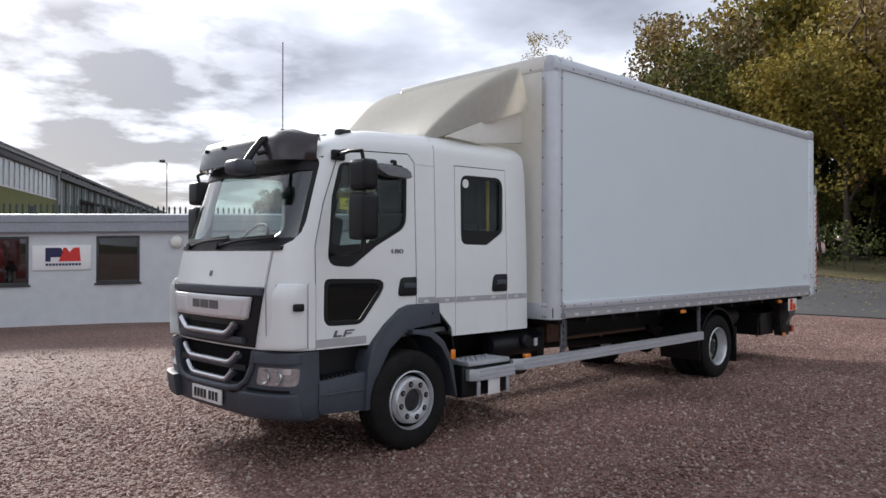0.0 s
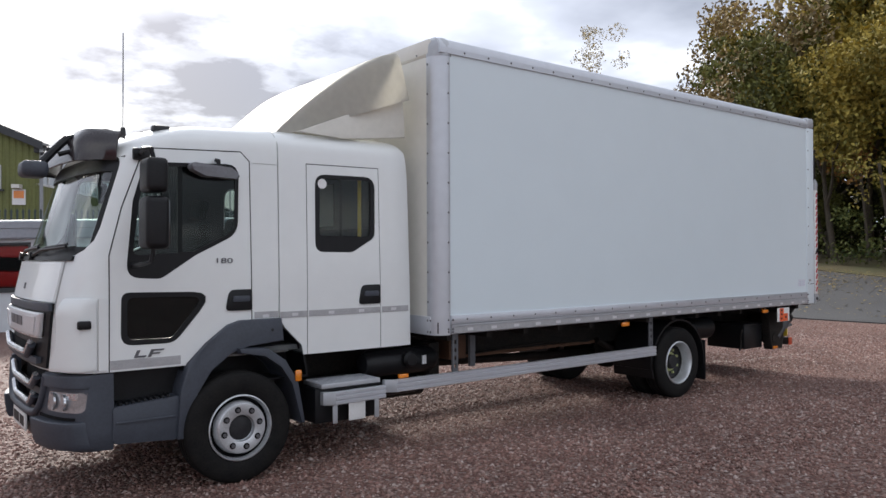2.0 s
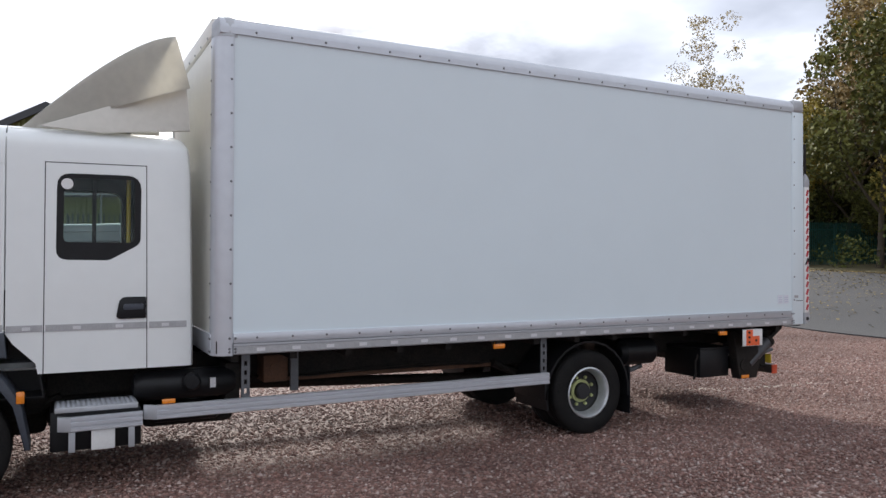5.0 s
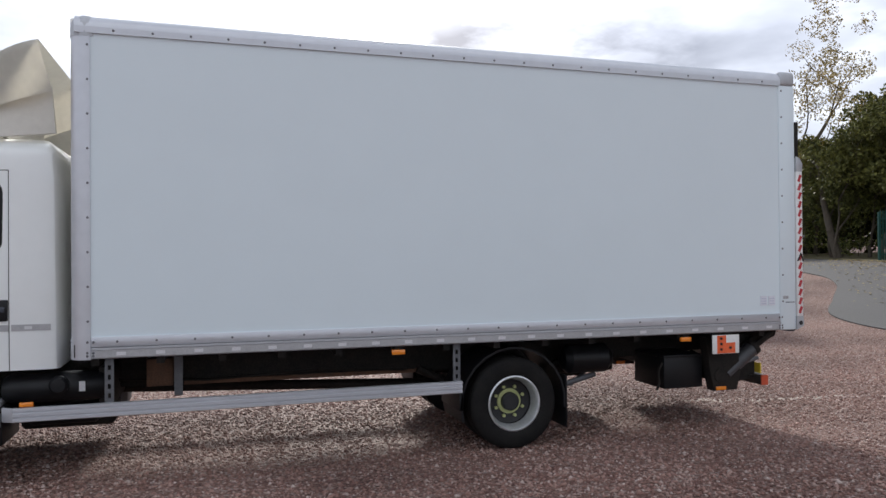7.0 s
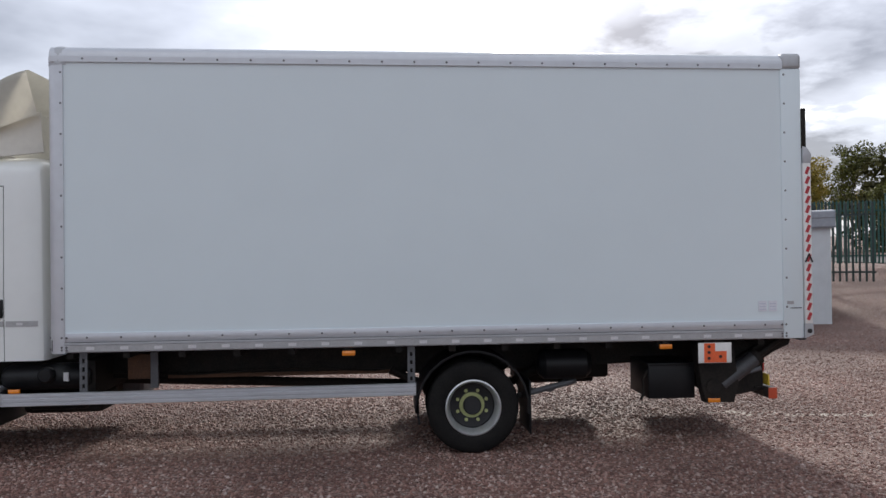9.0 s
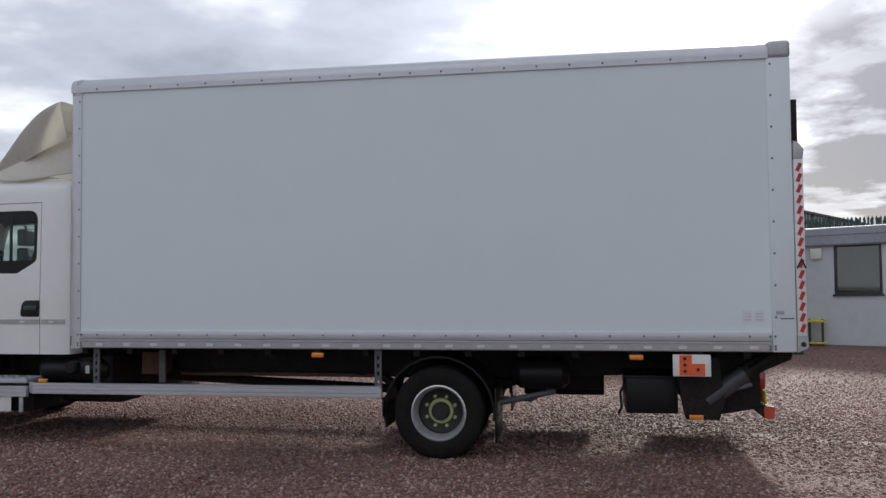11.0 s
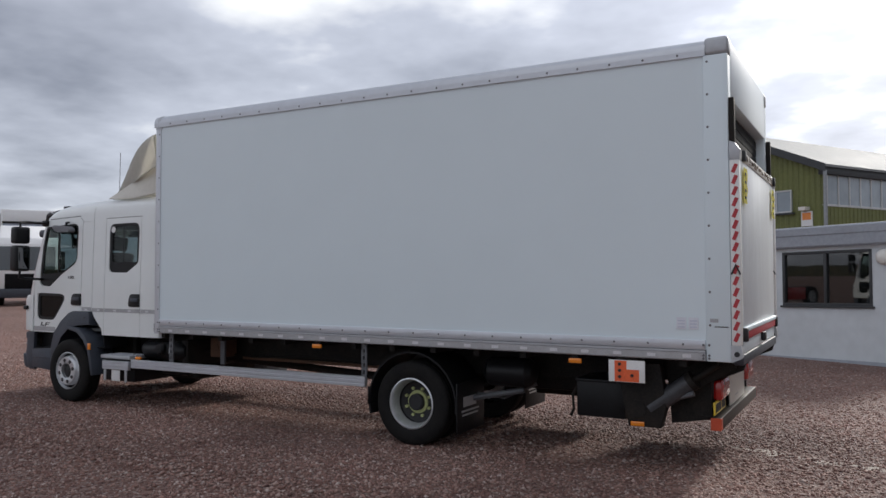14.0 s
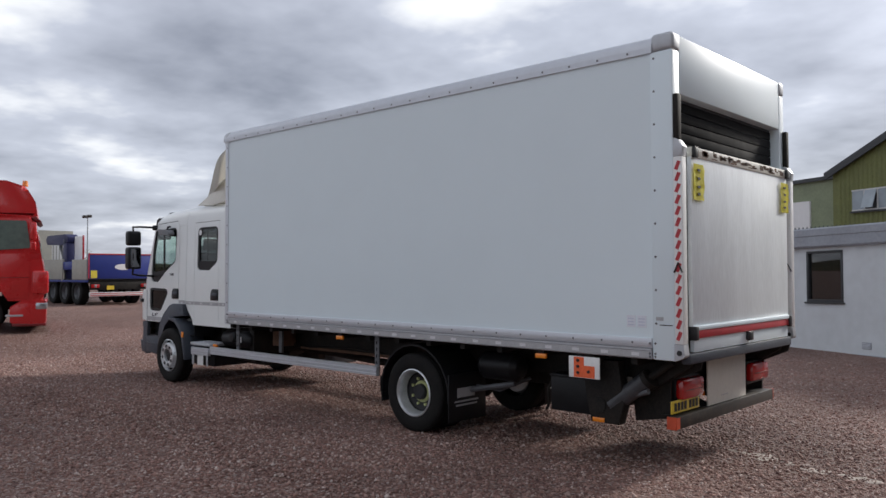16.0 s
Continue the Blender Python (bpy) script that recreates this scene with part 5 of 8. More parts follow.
const = lambda v: (lambda z: v)
span = lambda a, b, z0, z1: (lambda z: a + (b - a) * (z - z0) / (z1 - z0))
part("screen_border", nose(const(CY - 0.965), const(CY + 0.965), 1.775, 1.865, -0.02, -0.008), "black_plastic", lorry, "black band under the windscreen")
part("screen_border", nose(const(CY - 0.94), const(CY + 0.94), 2.42, 2.535, -0.02, -0.008), "black_plastic", lorry, "black band along the top of the windscreen")
part("scuttle", nose(const(CY - 0.86), const(CY + 0.86), 1.765, 1.80, 0.0, 0.018), "black_plastic", lorry)
for s in (-1, 1):
    part("screen_border", nose(span(CY + s * 0.97, CY + s * 0.935, 1.8, 2.53), span(CY + s * 0.935, CY + s * 0.90, 1.8, 2.53), 1.80, 2.53, -0.02, -0.008, ny=3, nz=8), "black_plastic", lorry)
# front panel edges and the grille
part("front_panel", nose(const(CY - 0.77), const(CY + 0.77), 1.47, 1.755, 0.004, 0.02, nz=5), "white_paint", lorry, "white front service panel")
for s in (-1, 1):
    part("panel_seam", nose(const(CY + s * 0.775), const(CY + s * 0.780), 1.0, 1.76, 0.001, 0.007, ny=1, nz=14), "tape", lorry)
part("grille_surround", nose(span(CY - 0.66, CY - 0.765, 1.0, 1.46), span(CY + 0.66, CY + 0.765, 1.0, 1.46), 0.985, 1.46, 0.002, 0.02), "black_plastic", lorry, "dark grille surround")
part("grille_surround", nose(const(CY - 0.765), const(CY + 0.765), 1.405, 1.462, 0.016, 0.04), "grey_plastic", lorry)
badge = part("badge_panel", soften(nose(span(CY - 0.62, CY - 0.665, 1.22, 1.39), span(CY + 0.62, CY + 0.665, 1.22, 1.39), 1.215, 1.39, 0.02, 0.06, ny=24), 0.012, 3), "silver_badge", lorry, "silver badge panel on the grille")
for k, (a, b) in enumerate(((-0.235, -0.09), (-0.07, 0.07), (0.09, 0.215))):
    part("badge_mark", nose(const(CY + a), const(CY + b), 1.275, 1.345, 0.06, 0.065, ny=2, nz=1), "badge_grey", badge, "plain dark badge mark")
for s in (-1, 1):
    part("badge_fin", nose(span(CY + s * 0.33, CY + s * 0.36, 1.235, 1.36), span(CY + s * 0.56, CY + s * 0.60, 1.235, 1.36), 1.235, 1.36, 0.055, 0.068, ny=6), "silver_badge", badge)
part("grille_lip", nose(const(CY - 0.60), const(CY + 0.60), 1.205, 1.228, 0.02, 0.052), "chrome", lorry)
part("badge_emblem", nose(const(CY - 0.02), const(CY + 0.02), 1.545, 1.59, 0.02, 0.027, ny=2, nz=1), "badge_grey", lorry)


def u_trim(zc, half, depth, out, name="grille_trim"):
    """A silver moustache-shaped trim with a dark slot above it."""
    bm = bmesh.new()
    pts = []
    for k in range(25):
        t = -1 + 2 * k / 24
        z = zc + depth * max(0.0, (abs(t) - 0.72) / 0.28) ** 1.4
        pts.append((front_x(CY + t * half, max(0.96, z)) - out, CY + t * half, z))
    part("grille_frame", pipe([(p[0] + 0.012, p[1], p[2] - 0.022) for p in pts], 0.030, 8), "grey_plastic", lorry, smooth=50)
    return part(name, pipe(pts, 0.022, 8, bm), "chrome", lorry, "silver grille trim")


def slot(zc, half, out):
    part("grille_frame", nose(const(CY - half - 0.10), const(CY + half + 0.10), zc - 0.05, zc - 0.005, 0.0, out), "grey_plastic", lorry)
    part("grille_mesh", nose(const(CY - half + 0.02), const(CY + half - 0.02), zc + 0.0, zc + 0.085, 0.0, 0.012 + out * 0.3), "gap", lorry)


slot(1.065, 0.46, 0.05), u_trim(1.085, 0.47, 0.085, 0.062)

# bumper
BUMP_F = [(0.40, 3.11), (0.46, 3.065), (0.62, 3.045), (0.97, 3.06)]
BUMP_W = [(0.40, 1.02), (0.46, 1.045), (0.62, 1.05), (0.97, 1.04)]


def bump_x(y, z):
    return front_x(y, z, BUMP_F, BUMP_W, 0.33)


def bump_ring(z, inset=0.0):
    f, w, r = tab(z, BUMP_F) + inset, tab(z, BUMP_W) - inset, 3.46
    half = [(f + 0.33 * (1 - math.cos(math.pi / 2 * k / 14) ** POW) if k < 14 else f + 0.33, w * math.sin(math.pi / 2 * k / 14) ** POW) for k in range(15)]
    half.append((r + (0.2 if inset else 0), w))
    pts = [(x, CY - y, z) for x, y in half] + [(x, CY + y, z) for x, y in reversed(half[1:])]
    return pts


bumper = loft([bump_ring(z) for z in (0.42, 0.46, 0.55, 0.66, 0.8, 0.93, 0.96)])
bumper = cut(bumper, loft([bump_ring(z, 0.05) for z in (0.30, 0.6, 1.05)]))
bumper = cut(bumper, prism(rounded([(CY - 0.66, 1.1), (CY - 0.60, 0.78), (CY - 0.47, 0.60), (CY + 0.47, 0.60), (CY + 0.60, 0.78), (CY + 0.66, 1.1)], [0, 0.1, 0.14, 0.14, 0.1, 0]), "x", 2.9, 3.4))
for s in (-1, 1):
    bumper = cut(bumper, prism(rounded([(CY + s * 0.70, 0.70), (CY + s * 0.72, 0.835), (CY + s * 1.032, 0.845), (CY + s * 1.032, 0.70)], 0.03), "x", 2.9, 3.37))
part("bumper", bumper, "grey_plastic", lorry, "dark blue-grey moulded bumper", smooth=40)
# black strip over the joint, drawing the shadow line above the bumper pads
part("bumper_seam", nose(const(CY - 1.0), const(CY - 0.60), 0.648, 0.668, 0.0, 0.008, ny=24, nz=1, fx=bump_x), "gap", lorry)
for s in (-1, 1):
    part("bumper_pad", soften(nose(const(CY + s * 1.035), const(CY + s * 0.58), 0.44, 0.640, -0.01, 0.065, ny=28, fx=bump_x), 0.02, 3), "grey_plastic", lorry, "proud rounded bumper corner", smooth=40)
    part("bumper_lip", soften(nose(const(CY + s * 1.035), const(CY + s * 0.66), 0.868, 0.955, -0.01, 0.024, ny=24, fx=bump_x), 0.012, 3), "grey_plastic", lorry, smooth=40)
# smooth U-shaped frame round the lower grille
frame_pts = [(0.68, 0.93), (0.655, 0.82), (0.60, 0.72), (0.50, 0.655), (0.36, 0.635), (0.18, 0.632), (0.0, 0.632)]
ring = [(bump_x(CY - p, z) - 0.004, CY - p, z) for p, z in frame_pts] + [(bump_x(CY + p, z) - 0.004, CY + p, z) for p, z in frame_pts[-2::-1]]
part("lower_grille_frame", pipe(ring, 0.030, 10), "grey_plastic", lorry, "rounded grey frame of the lower grille", smooth=60)
part("bumper_core", nose(const(CY - 0.66), const(CY + 0.66), 0.56, 1.0, -0.14, -0.10, fx=bump_x), "gap", lorry)
for zc, half in ((0.845, 0.47), (0.70, 0.40)):
    bm = bmesh.new()
    pts = []
    for k in range(25):
        t = -1 + 2 * k / 24
        pts.append((bump_x(CY + t * half, 0.8) - 0.005, CY + t * half, zc + 0.085 * max(0.0, (abs(t) - 0.70) / 0.30) ** 1.4))
    part("grille_trim", pipe(pts, 0.021, 8, bm), "chrome", lorry, "silver grille trim")
    part("grille_frame", pipe([(p[0] + 0.012, p[1], p[2] - 0.020) for p in pts], 0.030, 8), "grey_plastic", lorry, smooth=50)
    part("grille_frame", nose(const(CY - half - 0.1), const(CY + half + 0.1), zc - 0.055, zc - 0.008, -0.05, 0.0, fx=bump_x), "black_plastic", lorry)
for s in (-1, 1):
    a, b = CY + s * 0.70, CY + s * 1.032
    hl = part("headlight", nose(const(a), const(b), 0.70, 0.84, -0.05, -0.004, ny=14, fx=bump_x), "lamp_glass", lorry, "clear headlight")
    for t, r in ((0.27, 0.056), (0.62, 0.052)):
        y = a + (b - a) * t
        x = bump_x(y, 0.77)
        part("reflector", lathe([(0.0, 0.02), (r * 0.5, 0.012), (r, -0.004), (r + 0.006, -0.004), (r + 0.006, 0.01)], (x + 0.0, y, 0.77), "x", 18), "chrome", hl)
    part("indicator", nose(const(CY + s * 0.93), const(CY + s * 1.0), 0.79, 0.835, -0.02, 0.001, ny=5, nz=1, fx=bump_x), "chrome", hl)
# number plate, characters as plain bars
plate = part("number_plate", box(3.025, 3.04, CY - 0.26, CY + 0.26, 0.475, 0.60, 0.003), "plate_white", lorry, "white front number plate")
for k in range(7):
    y = CY + 0.215 - 0.058 * k - (0.03 if k > 3 else 0)
    part("bar", box(3.021, 3.026, y - 0.04, y, 0.50, 0.575), "ink", plate)
# side deflectors on the cab corners, repeater lamps
for s in (-1, 1):
    fin_lo = lambda z, s=s: CY + s * tab(z, [(0.985, 0.80), (1.06, 0.815), (1.15, 0.875), (1.50, 0.885)])
    fin = nose(fin_lo, const(CY + s * 1.018), 0.985, 1.50, -0.02, 0.075, nz=12, ny=12)
    for v in fin.verts:
        v.co.x += 0.045 * smooth01((v.co.z - 1.40) / 0.12) * (1 if v.co.x < front_x(v.co.y, v.co.z) - 0.02 else 0)
        v.co.y += s * 0.016
    part("corner_deflector", soften(fin, 0.012), "white_paint", lorry, "white moulded corner air deflector", smooth=35)
    # grey strip stands for the shaded air slot along the fin's inner edge
    part("deflector_slot", nose(lambda z, s=s: fin_lo(z) - s * 0.022, lambda z, s=s: fin_lo(z) - s * 0.002, 1.06, 1.49, 0.002, 0.008, nz=8, ny=1), "tape", lorry)
    side = prism(rounded([(3.36, 0.985), (3.36, 1.50), (3.425, 1.50), (3.425, 0.985)], 0.01), "y", *sorted((CY + s * 1.03, CY + s * 1.042)))
    part("deflector_side", side, "white_paint", lorry)
    y = CY + s * 1.045
    part("repeater_lamp", box(3.22, 3.31, min(y - s * 0.02, y + s * 0.02), max(y - s * 0.02, y + s * 0.02), 1.285, 1.345, 0.012), "black_plastic", lorry)

# sun visor over the windscreen
rings = []
VISOR = [(-0.10, 2.755), (-0.03, 2.778), (0.085, 2.745), (0.145, 2.65), (0.160, 2.505), (0.144, 2.50), (0.125, 2.64), (0.065, 2.72), (-0.03, 2.755), (-0.10, 2.73)]
for k in range(57):
    a = -1.5708 + 3.1416 * k / 56
    y = CY + 0.905 * math.sin(a)
    x0, xa, xb = front_x(y, 2.55), front_x(y - 0.002, 2.55), front_x(y + 0.002, 2.55)
    nrm = Vector((-0.004, xb - xa)).normalized()
    e = 1 - 0.75 * smooth01((abs(y - CY) - 0.60) / 0.30)
    drop = 0.06 * smooth01((abs(y - CY) - 0.62) / 0.28)
    rings.append([(x0 + nrm.x * o * (e if o > 0 else 0.6), y + nrm.y * o * (e if o > 0 else 0.6), z - (drop if z > 2.6 else 0.0) + (0.0 if k not in (0, 56) else (2.62 - z) * 0.12)) for o, z in VISOR])
vis = part("sun_visor", loft(rings), "visor", lorry, "smoked plastic sun visor", smooth=50)
for y in (CY - 0.5, CY + 0.5, CY + 0.15):
    x0 = front_x(y, 2.55)
    part("visor_clip", box(x0 - 0.155, x0 - 0.125, y - 0.015, y + 0.015, 2.66, 2.69, 0.004), "ink", vis)

# wipers
for ya, yb, za in ((CY + 0.55, CY - 0.18, 1.80), (CY - 0.02, CY - 0.78, 1.80)):
    x0, x1 = front_x(ya, 1.8) - 0.03, front_x(yb, 1.86) - 0.03
    wp = part("wiper", pipe([(x0, ya, za), (front_x((ya + yb) / 2, 1.83) - 0.05, (ya + yb) / 2, 1.845), (x1, yb, 1.865)], 0.012, 6), "black_plastic", lorry, "black windscreen wiper")
    part("blade", pipe([(front_x(ya - 0.05, 1.84) - 0.02, ya - 0.05, 1.835), (front_x((ya + yb) / 2, 1.87) - 0.025, (ya + yb) / 2, 1.865), (x1 + 0.012, yb + 0.02, 1.885)], 0.009, 6), "ink", wp)
    part("spindle", tube((x0 + 0.05, ya, za - 0.01), (x0 - 0.02, ya, za), 0.03, 12), "black_plastic", wp)


# mirrors
def housing(x0, x1, y0, y1, z0, z1, r):
    bm = box(x0, x1, y0, y1, z0, z1)
    bmesh.ops.bevel(bm, geom=bm.edges[:], offset=r, segments=3, affect="EDGES", profile=0.6)
    return bm


for s in (-1, 1):
    ym = 4.62 if s < 0 else mirror_y(4.62)
    y0, y1 = sorted((ym - 0.11, ym + 0.11))
    mir = part("mirror", housing(3.56, 3.72, y0, y1, 1.845, 2.21, 0.045), "black_plastic", lorry, "large black main mirror on a bent arm", smooth=50)
    part("upper_mirror", housing(3.565, 3.71, y0, y1, 2.235, 2.475, 0.045), "black_plastic", mir, smooth=50)
    part("mirror_glass", box(3.718, 3.724, y0 + 0.03, y1 - 0.03, 1.88, 2.18, 0.002), "mirror_tint", mir)
    yc = 4.99 if s < 0 else mirror_y(4.99)
    part("mirror_arm", pipe([(3.66, yc, 2.545), (3.60, ym + 0.12 * -s, 2.55), (3.62, ym, 2.54), (3.64, ym, 2.46)], 0.017, 8), "black_plastic", mir)
    part("mirror_arm", pipe([(3.60, yc, 1.73), (3.60, ym + 0.12 * -s, 1.74), (3.62, ym, 1.76), (3.64, ym, 1.86)], 0.017, 8), "black_plastic", mir)
    part("arm_bracket", box(3.60, 3.72, min(yc, yc - 0.03 * -s), max(yc, yc - 0.03 * -s) + 0.02, 2.50, 2.585, 0.012), "black_plastic", mir)
# kerb mirror above the near door
km = part("kerb_mirror", prism(rounded([(4.00, 2.50), (4.30, 2.475), (4.37, 2.43), (4.36, 2.39), (4.10, 2.40), (3.99, 2.45)], [0.02, 0.04, 0.03, 0.02, 0.06, 0.02]), "y", 4.865, 4.968, 0.018), "mirror_grey", lorry, "grey kerb mirror over the side window", smooth=50)
part("mirror_arm", pipe([(4.22, 4.97, 2.535), (4.22, 4.93, 2.53), (4.22, 4.92, 2.46)], 0.018, 8), "black_plastic", km)
# front mirror hung from the visor on a folded arm
bm = housing(2.94, 3.12, 5.33, 5.56, 2.37, 2.49, 0.05)
fm = part("front_mirror", bm, "grey_plastic", lorry, "front blind-spot mirror on a black arm", smooth=50)
part("mirror_arm", pipe([(3.34, 5.52, 2.70), (3.27, 5.51, 2.685), (3.17, 5.48, 2.58), (3.07, 5.45, 2.46)], 0.030, 8), "black_plastic", fm)
part("mirror_arm", pipe([(3.33, 5.46, 2.69), (3.33, 5.45, 2.60), (3.20, 5.46, 2.555)], 0.018, 8), "black_plastic", fm)
st = part("mirror_stalk", tube((3.47, 5.51, 2.56), (3.52, 5.53, 2.30), 0.022, 10), "black_plastic", lorry, "inside mirror on a black stalk")
part("inside_mirror", housing(3.50, 3.56, 5.50, 5.58, 2.20, 2.36, 0.025), "black_plastic", st, smooth=50)

# roof: antenna, marker lamps
part("antenna", pipe([(3.83, 6.09, 2.84), (3.83, 6.09, 2.95), (3.835, 6.10, 3.72)], 0.0045, 6), "ink", lorry, "thin whip antenna")
part("antenna_base", tube((3.83, 6.09, 2.80), (3.83, 6.09, 2.90), 0.03, 12, r1=0.02), "ink", lorry)
for s in (-1, 1):
    y = CY + s * 0.80
    part("roof_lamp", box(3.80, 3.93, min(y - 0.04, y + 0.04), max(y - 0.04, y + 0.04), 2.735, 2.80, 0.015), "ink", lorry, "small dark roof marker lamp")

# tape, lettering and trims on the cab side
part("tape", box(3.44, 3.94, 4.9655, 4.9685, 0.985, 1.05), "tape", front_door, "grey reflective tape")
part("tape", box(4.53, 4.735, 4.9655, 4.9685, 1.295, 1.345), "tape", cab)
for a, b, p in ((4.755, 4.995, cab), (5.015, 5.725, rear_door), (5.745, 6.03, cab)):
    part("tape", box(a, b, 4.9655, 4.9685, 1.285, 1.335), "tape", p)
for x in (4.60, 4.86, 5.20, 5.50, 5.84):
    part("tape_mark", box(x, x + 0.055, 4.9635, 4.9655, 1.297, 1.322), "tape_light", cab)
bm = prism([(3.60, 1.058), (3.625, 1.112), (3.648, 1.112), (3.63, 1.072), (3.69, 1.072), (3.683, 1.058)], "y", 4.963, 4.968)
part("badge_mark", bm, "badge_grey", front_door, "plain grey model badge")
bm = prism([(3.70, 1.058), (3.725, 1.112), (3.82, 1.112), (3.813, 1.1), (3.742, 1.1), (3.735, 1.088), (3.79, 1.088), (3.784, 1.077), (3.73, 1.077), (3.722, 1.058)], "y", 4.963, 4.968)
part("badge_mark", bm, "badge_grey", front_door)


def lettering(text, x, y, z, size, mat, parent, turn, extrude=0.002):
    cu = bpy.data.curves.new("lettering", "FONT")
    cu.body, cu.size, cu.extrude = text, size, extrude
    ob = new("tmp", cu)
    dg = bpy.context.evaluated_depsgraph_get()
    dg.update()
    bm = bmesh.new()
    bm.from_mesh(ob.evaluated_get(dg).to_mesh())
    bpy.data.objects.remove(ob)
    bpy.data.curves.remove(cu)
    move(bm, Matrix.Translation((x, y, z)) @ turn)
    return part("lettering", bm, mat, parent)


UP = Matrix.Rotation(radians(90), 4, "X")
lettering("180", 4.20, 4.966, 1.74, 0.07, "badge_grey", front_door, UP @ Matrix.Diagonal((1.45, 0.8, 1, 1)))

# wheel arch, step box and mud wing of the front axle
outer = [(3.90, 0.43), (3.925, 0.80), (3.985, 0.985), (4.13, 1.13), (4.30, 1.258), (4.40, 1.288), (4.745, 1.288), (4.765, 1.10), (4.45, 1.095), (4.31, 1.05), (4.15, 0.93), (4.04, 0.76), (3.985, 0.43)]
part("wheel_arch", prism(outer, "y", 4.915, 5.25, 0.012), "grey_plastic", lorry, "dark blue-grey plastic wheel arch", smooth=40)
part("arch_screw", tube((4.66, 4.91, 1.20), (4.66, 4.92, 1.20), 0.012, 10), "ink", lorry)
part("wheel_arch", prism(outer, "y", mirror_y(5.25), mirror_y(4.915), 0.012), "grey_plastic", lorry, smooth=40)
wing = [(4.36, 1.075), (4.60, 1.06), (4.75, 0.955), (4.86, 0.78), (4.925, 0.43), (4.885, 0.43), (4.82, 0.76), (4.72, 0.91), (4.58, 1.01), (4.38, 1.03)]
for y0, y1, ya, yb in ((4.985, 5.34, 4.9, 5.31), (6.66, 7.015, 6.69, 7.1)):
    part("wheel_well", cut(prism(grow(ARCH, 0.02), "y", y0, y1), prism(ARCH, "y", ya, yb)), "black_plastic", lorry, "black inner wheel well")
for y0, y1 in ((4.86, 5.22), (6.78, 7.14)):
    part("mud_wing", prism(wing, "y", y0, y1, 0.01), "grey_plastic", lorry, "plastic mud wing behind the front wheel", smooth=40)
for s in (0, 1):
    ya, yb = (4.94, 5.35) if s == 0 else (6.65, 7.06)
    st = part("step_box", prism(rounded([(3.45, 0.46), (3.45, 0.72), (3.93, 0.755), (3.915, 0.43)], [0.03, 0.02, 0.02, 0.03]), "y", ya, yb, 0.012), "grey_plastic", lorry, "grey moulded entry step", smooth=40)
    part("step_well", box(3.45, 3.98, ya + 0.16 if s == 0 else ya, yb if s == 0 else yb - 0.16, 0.74, 1.0), "black_plastic", lorry)
    part("step_ledge", box(3.47, 3.90, ya - 0.012 if s == 0 else yb, ya if s == 0 else yb + 0.012, 0.60, 0.615, 0.003), "grey_plastic", st)
    for k in range(9):
        x = 3.50 + 0.042 * k
        part("tread", box(x, x + 0.022, ya + 0.02 if s == 0 else yb - 0.12, ya + 0.12 if s == 0 else yb - 0.02, 0.722 + 0.003 * k, 0.742 + 0.0032 * k, 0.003), "black_plastic", st)
lamp = part("side_lamp", box(4.83, 4.885, 4.845, 4.865, 0.775, 0.865, 0.008), "orange", lorry, "amber side marker lamp")


# wheels
def tyre_mesh(r, width, rim_r):
    h = width / 2
    return [(rim_r, -h * 0.80), (rim_r + 0.02, -h * 0.93), (rim_r + 0.07, -h), (r - 0.075, -h * 0.99), (r - 0.03, -h * 0.93), (r - 0.008, -h * 0.80), (r, -h * 0.62), *[(r - dr, h * f) for f, dr in ((-0.5, 0), (-0.49, 0.012), (-0.41, 0.012), (-0.40, 0), (-0.06, 0), (-0.05, 0.012), (0.05, 0.012), (0.06, 0), (0.40, 0), (0.41, 0.012), (0.49, 0.012), (0.5, 0))], (r, h * 0.62), (r - 0.008, h * 0.80), (r - 0.03, h * 0.93), (r - 0.075, h * 0.99), (rim_r + 0.07, h), (rim_r + 0.02, h * 0.93), (rim_r, h * 0.80)]


def tread_tyre(c, r, width, rim_r):
    bm = lathe(tyre_mesh(r, width, rim_r), c, "y", 64)
    return bm


